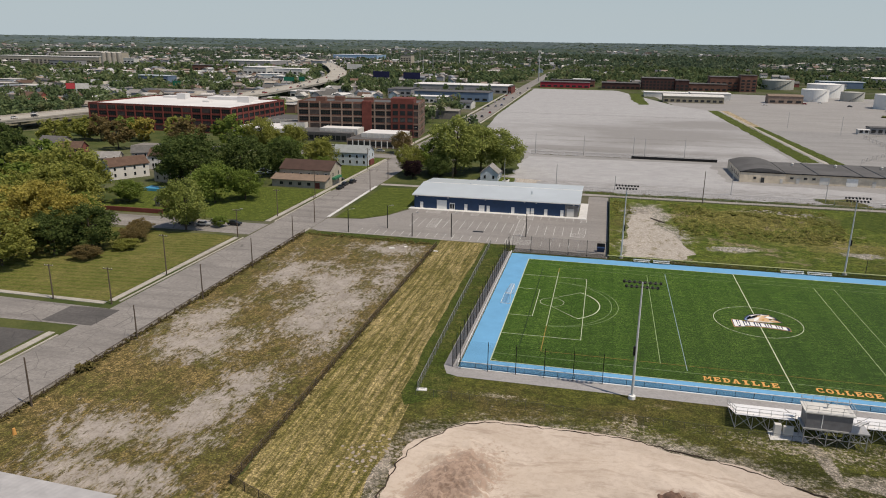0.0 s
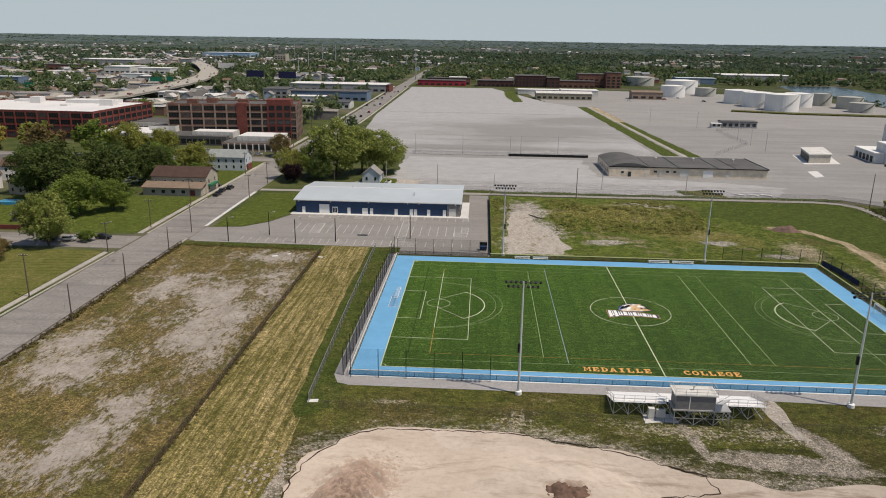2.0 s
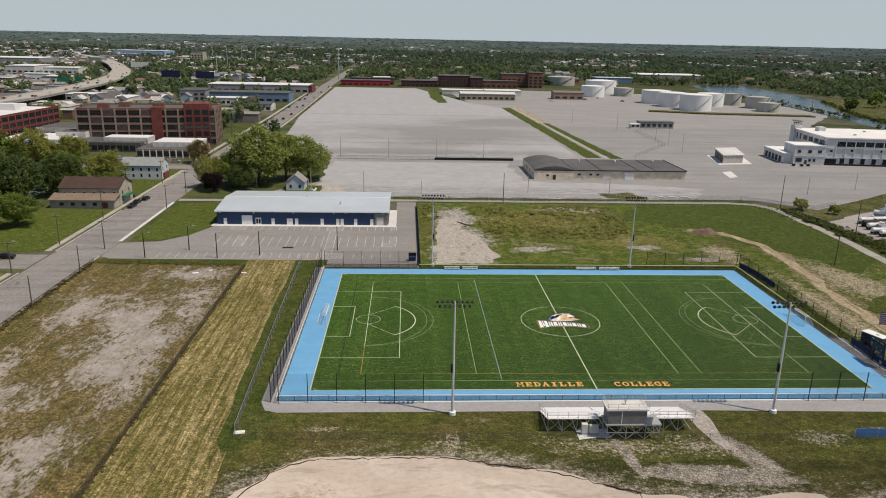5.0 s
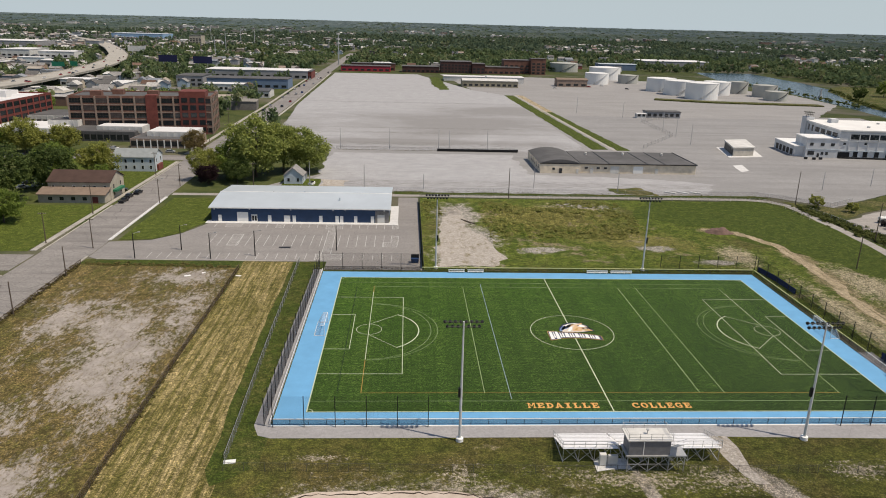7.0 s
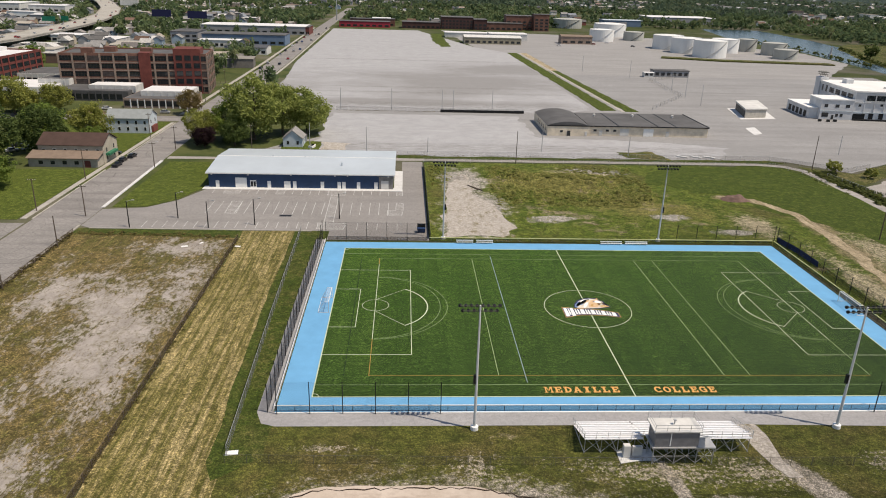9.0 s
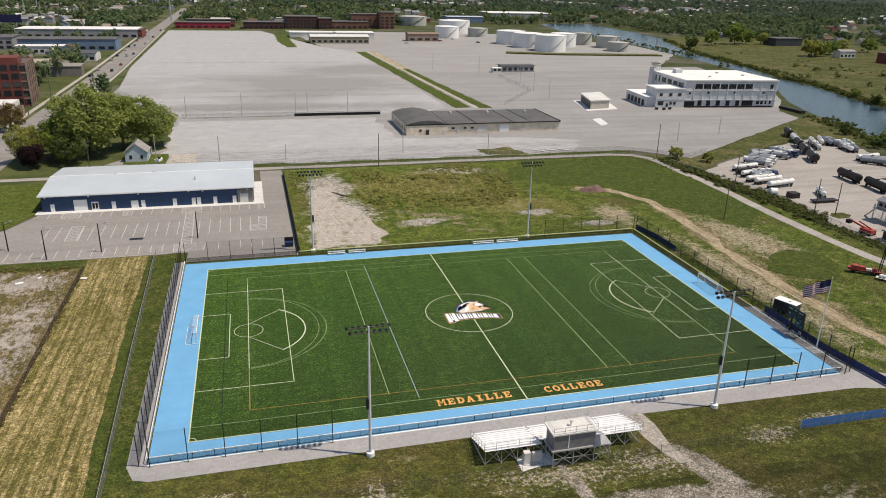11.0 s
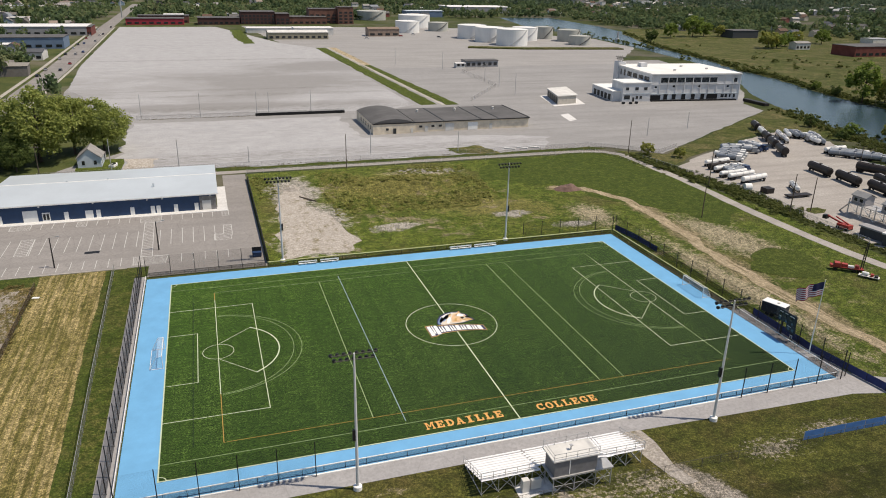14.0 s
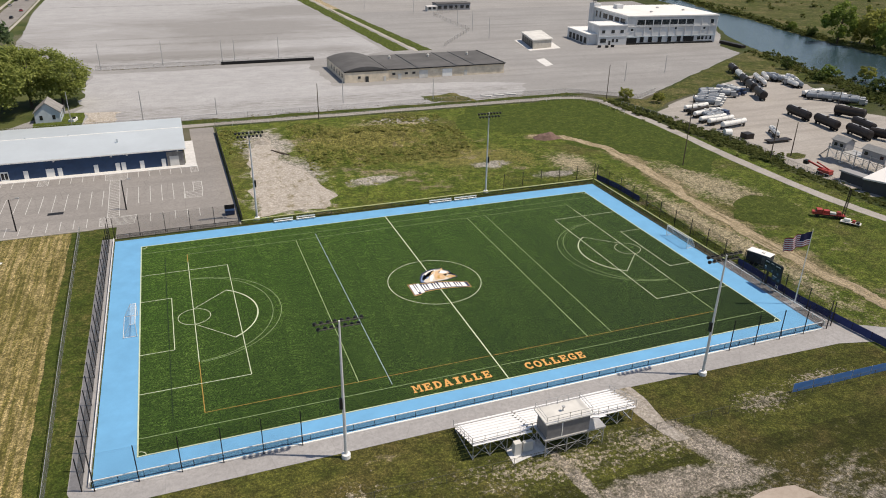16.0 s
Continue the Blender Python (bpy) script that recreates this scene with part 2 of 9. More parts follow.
def concrete_material():
    """Old pale concrete with broad soft stains, thin scrapes along its joints and fine grit."""
    k = Mat("old_concrete")
    big, mid, grit = k.noise(0.014, 6, 0.62, stretch=(0.7, 1.2, 1), warp=0.8), k.noise(0.12, 6, 0.7, shift=3), k.noise(1.5, 5, 0.75)
    col = k.mix(k.ramp(mid, (0.35, 0.0), (0.65, 1.0)), (0.33, 0.331, 0.338), (0.395, 0.396, 0.402))
    stain = spots_of(k, (40, 340, 95, 60, 0), (90, 420, 50, 40, 0), (20, 262, 90, 12, 0))
    stain = k.math("ADD", k.math("MULTIPLY", stain, 0.28), k.math("ADD", k.math("MULTIPLY", big, 0.75), k.math("MULTIPLY", mid, 0.3)))
    col = k.mix(k.ramp(stain, (0.46, 0.0), (0.66, 0.9)), col, (0.215, 0.21, 0.205))
    scrape = k.noise(0.055, 5, 0.75, stretch=(0.16, 3.0, 1), shift=8)
    col = k.mix(k.ramp(scrape, (0.57, 0.0), (0.67, 0.4)), col, (0.21, 0.205, 0.20))
    ribs = k.noise(0.7, 3, 0.65, stretch=(0.02, 1.0, 1), shift=5)
    col = k.mix(k.ramp(ribs, (0.52, 0.0), (0.66, 0.22)), col, (0.25, 0.243, 0.24))
    worn = k.math("MULTIPLY", k.ramp(spots_of(k, (30, 250, 170, 16, 0), (40, 152, 200, 10, 0), (44, 297, 120, 5, 0), (30, 318, 110, 3.5, 0), (20, 470, 150, 5, 0)), (0.1, 0.0), (0.5, 1.0)), k.ramp(k.noise(1.1, 4, 0.75, stretch=(0.12, 1.3, 1), shift=15), (0.46, 0.0), (0.60, 0.8)))
    col = k.mix(worn, col, (0.135, 0.128, 0.12))
    col = k.mix(k.ramp(k.cells(0.08, feature="DISTANCE_TO_EDGE"), (0.0, 0.25), (0.012, 0.0)), col, (0.25, 0.24, 0.22))
    col = k.mix(k.ramp(grit, (0.38, 0.6), (0.52, 0.0)), col, (0.24, 0.23, 0.225))
    col = k.mix(k.ramp(k.noise(0.45, 5, 0.75, stretch=(0.5, 1.3, 1), shift=12), (0.50, 0.0), (0.62, 0.45)), col, (0.27, 0.262, 0.258))
    return k.done(col, 0.92, 0, grit, 0.25, 0.03, 0.2)


CONCRETE = concrete_material()


def soft(k, ovals, grain, gain=0.6, lo=0.62, hi=0.80):
    """A mask with ragged edges over ovals of the ground."""
    return k.ramp(k.math("ADD", k.math("MULTIPLY", spots_of(k, *ovals), gain), grain), (lo, 0.0), (hi, 1.0))


def gravel_material():
    """Broken pale gravel with weeds coming through."""
    k = Mat("broken_gravel")
    mid = k.noise(0.3, 6, 0.75, stretch=(1.3, 0.8, 1), shift=3)
    gravel = k.mix(k.ramp(k.noise(1.2, 5, 0.7), (0.35, 0.0), (0.65, 1.0)), (0.33, 0.30, 0.27), (0.54, 0.50, 0.46))
    col = k.mix(k.ramp(mid, (0.54, 0.0), (0.66, 0.85)), gravel, (0.17, 0.145, 0.07))
    col, height = mottle(k, col, (0.16, 0.14, 0.10), 0.3)
    return k.done(col, 0.95, 0, height, 0.6, 0.1, 0.1)


def weeds_material():
    """Rough green field with brown tussocks, pale seed heads, rubble and worn earth in places."""
    k = Mat("rough_field")
    big, mid, fine = k.noise(0.035, 6, 0.65, shift=11), k.noise(0.25, 6, 0.75), k.noise(1.3, 5, 0.8, shift=2)
    green = k.mix(k.ramp(mid, (0.4, 0.0), (0.6, 1.0)), (0.085, 0.128, 0.02), (0.19, 0.225, 0.042))
    brown = k.mix(mid, (0.10, 0.085, 0.03), (0.23, 0.185, 0.08))
    col = k.mix(k.ramp(big, (0.50, 0.0), (0.64, 0.7)), green, brown)
    tall = soft(k, ((66, 96, 34, 26, 0), (90, 72, 30, 14, -20)), mid, 0.5, 0.55, 0.8)
    col = k.mix(tall, col, k.mix(fine, (0.15, 0.155, 0.037), (0.36, 0.315, 0.115)))
    pale = k.math("ADD", k.math("MULTIPLY", k.noise(0.07, 5, 0.65, stretch=(0.7, 1.3, 1), shift=31), 0.55), k.math("MULTIPLY", mid, 0.45))
    col = k.mix(k.ramp(pale, (0.56, 0.0), (0.62, 0.85)), col, (0.36, 0.29, 0.21))
    speck = k.math("ADD", k.math("MULTIPLY", mid, 0.45), k.math("MULTIPLY", fine, 0.55))
    seeds = soft(k, ((143, 28, 11, 27, 10), (117, 56, 8, 13, 0), (124, 0, 5.5, 46, 0), (80, 113, 15, 6, -15), (146, 66, 8, 14, 20)), speck, 0.22, 0.54, 0.62)
    col = k.mix(seeds, col, (0.50, 0.43, 0.30))
    rubble = soft(k, ((35, 54, 12, 13, 0), (37, 73, 12, 17, 0), (35, 100, 10, 22, 0), (58, 60, 9, 4, 8), (94, 63, 7, 4, 0), (84, 116, 14, 4, -12), (108, 50, 8, 3, 0)), mid, 0.45, 0.55, 0.70)
    col = k.mix(rubble, col, k.mix(fine, (0.38, 0.35, 0.32), (0.60, 0.56, 0.52)))
    earth = soft(k, ((121, 84, 8, 4, 0), (130.5, 75, 4.5, 12, 25), (135, 57, 5.5, 14, 0), (133.5, 34, 5.5, 18, -8), (131, 10, 5.5, 18, 0), (131, -16, 5.5, 19, 0), (135, -48, 5.5, 25, 10)), mid, 0.55, 0.56, 0.78)
    col = k.mix(k.math("MULTIPLY", earth, 0.85), col, k.mix(fine, (0.27, 0.21, 0.12), (0.46, 0.37, 0.24)))
    col, height = mottle(k, col, (0.022, 0.028, 0.008), 0.6)
    return k.done(col, 0.95, 0, height, 0.9, 0.25, 0.1)


SAND_OVALS = ((14, -67, 25, 12.5, 0), (34, -71, 26, 12, -12), (12, -90, 25, 36, 0), (40, -92, 26, 34, 0), (66, -84, 30, 20, 0), (30, -70, 30, 15, -12), (86, -100, 14, 34, 0))


def sand_grain(k, mid, fine):
    return k.mix(k.ramp(mid, (0.35, 0.0), (0.65, 1.0)), (0.32, 0.282, 0.245), (0.45, 0.405, 0.36))


def waste_material(name="dark_waste_ground", lift=1.0, bare=0.56):
    """Dark weedy ground with brown tracks, pale dust and sand strewn along the heaps."""
    k = Mat(name)
    big, mid = k.noise(0.06, 6, 0.68, shift=13), k.noise(0.3, 6, 0.78, stretch=(0.7, 1.3, 1))
    fine = k.noise(1.4, 5, 0.8, shift=2)
    green = k.mix(k.ramp(mid, (0.4, 0.0), (0.6, 1.0)), mul((0.040, 0.047, 0.011), lift), mul((0.082, 0.085, 0.020), lift))
    brown = k.mix(mid, (0.075, 0.062, 0.022), (0.18, 0.14, 0.055))
    col = k.mix(k.ramp(big, (0.49, 0.0), (0.64, 0.85)), green, brown)
    pale = k.math("ADD", k.math("MULTIPLY", k.noise(0.1, 5, 0.65, shift=31), 0.5), k.math("MULTIPLY", mid, 0.5))
    col = k.mix(k.ramp(pale, (bare, 0.0), (bare + 0.06, 0.8)), col, (0.31, 0.255, 0.185))
    speck = k.math("ADD", k.math("MULTIPLY", mid, 0.5), k.math("MULTIPLY", fine, 0.5))
    strewn = soft(k, SAND_OVALS + ((73, -57, 2.6, 8, 25), (53.2, -57, 1.2, 7, 8), (66, -62.5, 14, 3, -8), (-12, -74, 5, 7, 0)), speck, 0.42, 0.50, 0.62)
    col = k.mix(strewn, col, sand_grain(k, mid, fine))
    bits = soft(k, ((25.5, -53, 4, 5, 0), (4, -48, 6, 1.2, 0), (88, -52, 6, 3, 0), (52, -54, 16, 3.5, -6), (66, -54, 10, 4, -10), (100, -50, 8, 2, 0)), fine, 0.16, 0.58, 0.64)
    col = k.mix(bits, col, (0.42, 0.37, 0.30))
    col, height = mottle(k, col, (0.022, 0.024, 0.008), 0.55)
    return k.done(col, 0.95, 0, height, 0.9, 0.2, 0.1)


WASTE, SOUTH_GRASS = waste_material(), waste_material("rough_south_grass", 1.7, 0.61)


def sand_material():
    """Pale sand with wheel scrapes, damp brown drifts and reddish clods on the broken side."""
    k = Mat("pale_sand")
    big, mid, fine = k.noise(0.09, 6, 0.65, warp=0.6), k.noise(0.9, 6, 0.72), k.noise(9, 4, 0.8)
    streak = k.noise(0.25, 5, 0.7, stretch=(0.4, 1.6, 1), turn=25, shift=5)
    col = k.mix(k.ramp(big, (0.35, 0.0), (0.65, 1.0)), (0.46, 0.39, 0.325), (0.55, 0.48, 0.415))
    col = k.mix(k.ramp(mid, (0.45, 0.0), (0.65, 0.45)), col, (0.37, 0.30, 0.245))
    col = k.mix(k.ramp(streak, (0.54, 0.0), (0.66, 0.55)), col, (0.30, 0.235, 0.185))
    clods = soft(k, ((1, -78, 8, 17, -18), (8, -90, 9, 14, 0), (31.6, -74, 4, 2.5, 0)), mid, 0.55, 0.60, 0.80)
    col = k.mix(k.math("MULTIPLY", clods, 0.8), col, k.mix(k.ramp(mid, (0.42, 0.0), (0.58, 1.0)), (0.17, 0.105, 0.075), (0.36, 0.262, 0.205)))
    damp = soft(k, ((70, -80, 26, 10, 0), (84, -92, 14, 20, 0)), streak, 0.3, 0.50, 0.66)
    col = k.mix(k.math("MULTIPLY", damp, 0.7), col, (0.26, 0.20, 0.145))
    col = k.mix(k.ramp(fine, (0.62, 0.0), (0.75, 0.5)), col, (0.2, 0.16, 0.13))
    return k.done(col, 0.95, 0, k.math("ADD", mid, k.math("MULTIPLY", fine, 0.4)), 0.6, 0.12, 0.1)


def dirt_material():
    """Bare trodden earth with paler ruts and some green left between them."""
    k = Mat("bare_dirt")
    big, mid, fine = k.noise(0.12, 5, 0.6), k.noise(0.9, 6, 0.75), k.noise(6, 4, 0.8)
    ruts = k.noise(0.8, 4, 0.6, stretch=(1.4, 0.08, 1), turn=-2)
    col = k.mix(k.ramp(mid, (0.35, 0.0), (0.65, 1.0)), (0.37, 0.295, 0.19), (0.55, 0.45, 0.31))
    col = k.mix(k.ramp(ruts, (0.5, 0.0), (0.62, 0.7)), col, (0.62, 0.51, 0.365))
    col = k.mix(k.ramp(ruts, (0.36, 0.65), (0.44, 0.0)), col, (0.12, 0.105, 0.045))
    col = k.mix(k.ramp(big, (0.52, 0.0), (0.70, 0.6)), col, (0.15, 0.125, 0.06))
    col, height = mottle(k, col, (0.10, 0.085, 0.045), 0.4)
    return k.done(col, 0.95, 0, height, 0.6, 0.1, 0.1)


def turf_material(name, low, high, fresh, dark):
    """Green fibre turf with sewn strips and worn streaks."""
    k = Mat(name)
    seams, big = k.wave(0.0687, "X", 0.0, 0), k.noise(0.03, 4, 0.6, shift=2)
    mid, streak = k.noise(0.5, 6, 0.75), k.noise(1.0, 5, 0.75, stretch=(0.22, 2.4, 1))
    col = k.mix(k.ramp(mid, (0.38, 0.0), (0.62, 1.0)), low, high)
    col = k.mix(k.ramp(big, (0.42, 0.0), (0.62, 0.5)), col, fresh)
    col = k.mix(k.ramp(streak, (0.42, 0.6), (0.58, 0.0)), col, dark)
    strip = k.noise(0.22, 2, 0.5, stretch=(1, 0.01, 1), shift=6)
    col = k.mix(k.ramp(strip, (0.42, 0.3), (0.55, 0.0)), col, dark)
    col = k.mix(k.ramp(seams, (0.0, 0.4), (0.014, 0.0)), col, dark)
    col = k.mix(k.ramp(k.noise(2.6, 3, 0.7), (0.40, 0.7), (0.56, 0.0)), col, dark)
    col = k.mix(k.ramp(k.noise(5.0, 2, 0.6, stretch=(0.7, 1.2, 1), shift=8), (0.42, 0.95), (0.54, 0.0)), col, dark)
    k.bsdf.inputs["Sheen Weight"].default_value = 0.18
    k.bsdf.inputs["Sheen Roughness"].default_value = 0.5
    k.bsdf.inputs["Sheen Tint"].default_value = (0.62, 0.95, 0.42, 1)
    return k.done(col, 0.9, 0, None, spec=0.16)


GRAVEL = gravel_material()
HAY, LOT, WEEDS, SAND, DIRT = hay_material(), lot_material(), weeds_material(), sand_material(), dirt_material()
TURF = turf_material("turf_infill", (0.006, 0.014, 0.004), (0.010, 0.021, 0.006), (0.010, 0.021, 0.006), (0.003, 0.009, 0.003))
BLADES = turf_material("turf_fibre", (0.148, 0.298, 0.046), (0.258, 0.435, 0.082), (0.325, 0.485, 0.104), (0.040, 0.096, 0.014))
TRACK = plain("blue_track", (0.135, 0.36, 0.60), 0.75, 0, 0.10, 0.25)
LINE_WHITE = plain("white_line", (0.49, 0.56, 0.38), 0.8, 0, 0.1)
LINE_YELLOW = plain("yellow_line", (0.33, 0.22, 0.05), 0.8, 0, 0.1)
LINE_PALE = plain("pale_yellow_line", (0.27, 0.37, 0.17), 0.8, 0, 0.1)
LINE_BLUE = plain("blue_grey_line", (0.22, 0.315, 0.315), 0.8, 0, 0.1)
ORANGE = plain("orange_letter", (0.66, 0.34, 0.10), 0.8, 0, 0.1)
WHITE = plain("white_paint", (0.78, 0.78, 0.76), 0.55, 0, 0.08)
OFFWHITE = plain("weathered_white", (0.62, 0.61, 0.58), 0.7, 0, 0.2, 0.3)
NAVY = plain("navy_metal_siding", (0.018, 0.045, 0.13), 0.5, 0.0, 0.15, 0.4)
ROOF_METAL = plain("pale_metal_roof", (0.55, 0.6, 0.63), 0.45, 0.25, 0.08, 0.1)
GALV = plain("galvanised_steel", (0.5, 0.5, 0.5), 0.5, 0.5, 0.15)
BLACK = plain("black_metal", (0.015, 0.015, 0.016), 0.5, 0.3)
WOODPOLE = plain("weathered_pole_wood", (0.11, 0.085, 0.065), 0.9, 0, 0.3)
WIRE_DARK = plain("dull_fence_wire", (0.10, 0.10, 0.085), 0.8, 0.2)
ALU = plain("aluminium_bench", (0.80, 0.80, 0.81), 0.45, 0.1, 0.08)
GLASS_DARK = plain("dark_window_glass", (0.02, 0.024, 0.028), 0.12, 0.0, 0.3, 0.5, 0.6, 0.0)
WATER_K = Mat("river_water")
WATER = WATER_K.done(WATER_K.mix(WATER_K.noise(0.02, 3), (0.020, 0.042, 0.055), (0.03, 0.056, 0.072)), 0.22, 0, WATER_K.noise(0.6, 5, 0.6, stretch=(1, 1.6, 1)), 0.35, 0.3, 0.22)


# ---- mesh kit ----
def add_box(bm, x0, y0, z0, x1, y1, z1):
    v = [bm.verts.new((x, y, z)) for z in (z0, z1) for x, y in ((x0, y0), (x1, y0), (x1, y1), (x0, y1))]
    for f in ((3, 2, 1, 0), (4, 5, 6, 7), (0, 1, 5, 4), (1, 2, 6, 5), (2, 3, 7, 6), (3, 0, 4, 7)):
        bm.faces.new([v[i] for i in f])
    return v


def add_beam(bm, a, b, w=0.06, h=None, sides=4):
    """A straight bar from a to b."""
    a, b = Vector(a), Vector(b)
    d = b - a
    q = d.to_track_quat("Z", "Y")
    h = h or w
    rings = []
    for p in (a, b):
        ring = []
        for i in range(sides):
            ang = 2 * math.pi * (i + 0.5) / sides
            k = 0.5 / math.cos(math.pi / sides) if sides == 4 else 0.5
            ring.append(bm.verts.new(p + q @ Vector((w * k * math.cos(ang), h * k * math.sin(ang), 0))))
        rings.append(ring)
    for i in range(sides):
        j = (i + 1) % sides
        bm.faces.new((rings[0][i], rings[0][j], rings[1][j], rings[1][i]))
    bm.faces.new(list(reversed(rings[0])))
    bm.faces.new(rings[1])


def add_tube(bm, rings, sides=10, cap=True):
    """A round body through rings of (centre, radius), upright circles along the way."""
    made = []
    n = len(rings)
    for i, (c, r) in enumerate(rings):
        c = Vector(c)
        d = Vector(rings[min(i + 1, n - 1)][0]) - Vector(rings[max(i - 1, 0)][0])
        q = d.to_track_quat("Z", "Y")
        made.append([bm.verts.new(c + q @ Vector((r * math.cos(2 * math.pi * k / sides), r * math.sin(2 * math.pi * k / sides), 0))) for k in range(sides)])
    for a, b in zip(made, made[1:]):
        for k in range(sides):
            j = (k + 1) % sides
            bm.faces.new((a[k], a[j], b[j], b[k]))
    if cap:
        bm.faces.new(list(reversed(made[0])))
        bm.faces.new(made[-1])


def add_prism(bm, outline, z0, z1):
    """An upright prism over an outline that runs anticlockwise."""
    low = [bm.verts.new((x, y, z0)) for x, y in outline]
    high = [bm.verts.new((x, y, z1)) for x, y in outline]
    for i in range(len(outline)):
        j = (i + 1) % len(outline)
        bm.faces.new((low[i], low[j], high[j], high[i]))
    bm.faces.new(high)
    bm.faces.new(list(reversed(low)))


def mesh_of(bm, name, mats):
    me = bpy.data.meshes.new(name)
    bm.normal_update()
    bm.to_mesh(me)
    bm.free()
    for m in mats if isinstance(mats, (list, tuple)) else [mats]:
        me.materials.append(m)
    return me


def part(name, bm, material, parent=None, label=""):
    me = bm if isinstance(bm, bpy.types.Mesh) else mesh_of(bm, name, material)
    ob = new(name, me)
    if parent is not None:
        ob.parent = parent
    return tagged(ob, label)


def boxes(*rows):
    bm = bmesh.new()
    for r in rows:
        add_box(bm, *r)
    return bm


def thing(name, label, category, at=(0, 0, 0), turn=0.0, group="", kind=""):
    ob = new(name)
    ob.empty_display_size = 0.5
    ob.matrix_basis = pose(*at, 0, 0, turn)
    return tagged(ob, label, category, group, kind)


def wobble(points, step=4.0, amount=0.5, seed=0):
    """The outline with its sides cut into short steps and shaken a little."""
    rng = random.Random(seed)
    out = []
    for i, p in enumerate(points):
        q = points[(i + 1) % len(points)]
        n = max(1, int(math.dist(p, q) / step))
        for k in range(n):
            f = k / n
            x, y = p[0] + (q[0] - p[0]) * f, p[1] + (q[1] - p[1]) * f
            s = noise.noise((x * 0.11, y * 0.11, seed * 3.7)) * amount * 2 + rng.uniform(-0.3, 0.3) * amount
            out.append((x + s, y + noise.noise((x * 0.13, y * 0.13, seed * 5.1 + 9)) * amount * 2))
    return out


def sheet(name, points, top, material, label, category, edge=0.0, step=4.0, seed=0, bottom=-0.3):
    """A flat piece of ground with a rim that goes into the soil."""
    pts = wobble(points, step, edge, seed) if edge else points
    area = sum(a[0] * b[1] - b[0] * a[1] for a, b in zip(pts, pts[1:] + pts[:1]))
    pts = pts if area > 0 else pts[::-1]
    n = len(pts)
    verts = [(x, y, top) for x, y in pts] + [(x, y, bottom) for x, y in pts]
    faces = []
    for a, b, c in tessellate_polygon([[Vector((x, y, 0)) for x, y in pts]]):
        (ax, ay), (bx, by), (cx, cy) = pts[a], pts[b], pts[c]
        faces.append((a, b, c) if (bx - ax) * (cy - ay) - (by - ay) * (cx - ax) > 0 else (a, c, b))
    faces += [(i + n, (i + 1) % n + n, (i + 1) % n, i) for i in range(n)]
    me = bpy.data.meshes.new(name)
    me.from_pydata(verts, [], faces)
    me.materials.append(material)
    return tagged(part(name, me, None), label, category, kind="structure")


def band(points, width):
    """The outline of a strip along a line of points."""
    left, right = [], []
    for i, p in enumerate(points):
        a, b = Vector(points[max(i - 1, 0)]), Vector(points[min(i + 1, len(points) - 1)])
        d = (b - a).normalized() * width / 2
        left.append((p[0] - d.y, p[1] + d.x))
        right.append((p[0] + d.y, p[1] - d.x))
    return right + left[::-1]


def rect(x0, y0, x1, y1):
    return [(x0, y0), (x1, y0), (x1, y1), (x0, y1)]

# ---- ground ----
def far_ground():
    k = Mat("suburb_ground")
    big, mid, fine = k.noise(0.012, 5, 0.6), k.noise(0.06, 6, 0.7), k.noise(1.5, 4, 0.8)
    col = k.mix(k.ramp(mid, (0.38, 0.0), (0.6, 1.0)), (0.04, 0.06, 0.018), (0.09, 0.10, 0.035))
    col = k.mix(k.ramp(big, (0.5, 0.0), (0.64, 0.8)), col, (0.17, 0.15, 0.12))
    col = k.mix(k.ramp(fine, (0.3, 0.4), (0.65, 0.0)), col, (0.03, 0.035, 0.012))
    return k.done(col, 0.95, 0, fine, 0.5, 0.2, 0.1)


def rise(x, y):
    """The height of the land: flat near the pitch, low hills far off."""
    r = math.hypot(x - 15, y + 150)
    f = min(max((r - 2300) / 2500, 0.0), 1.0)
    return (57.5 + 2 * noise.noise((x * 0.0008, y * 0.0008, 2.0))) * f * f * (2.2 - 1.2 * f)


def ground_mesh():
    radii = [0, 900, 2000, 2300] + [2300 + 130 * i for i in range(1, 20)]
    n = 120
    verts = [(15, -150, 0.0)]
    for r in radii[1:]:
        for i in range(n):
            x, y = 15 + r * math.cos(2 * math.pi * i / n), -150 + r * math.sin(2 * math.pi * i / n)
            verts.append((x, y, rise(x, y)))
    faces = [(0, 1 + i, 1 + (i + 1) % n) for i in range(n)]
    for k in range(len(radii) - 2):
        a, b = 1 + k * n, 1 + (k + 1) * n
        faces += [(a + i, b + i, b + (i + 1) % n, a + (i + 1) % n) for i in range(n)]
    me = bpy.data.meshes.new("ground")
    me.from_pydata(verts, [], faces)
    me.materials.append(far_ground())
    return me


tagged(part("ground", ground_mesh(), None), "mixed grass and bare soil rising to low far hills", "ground", kind="structure")

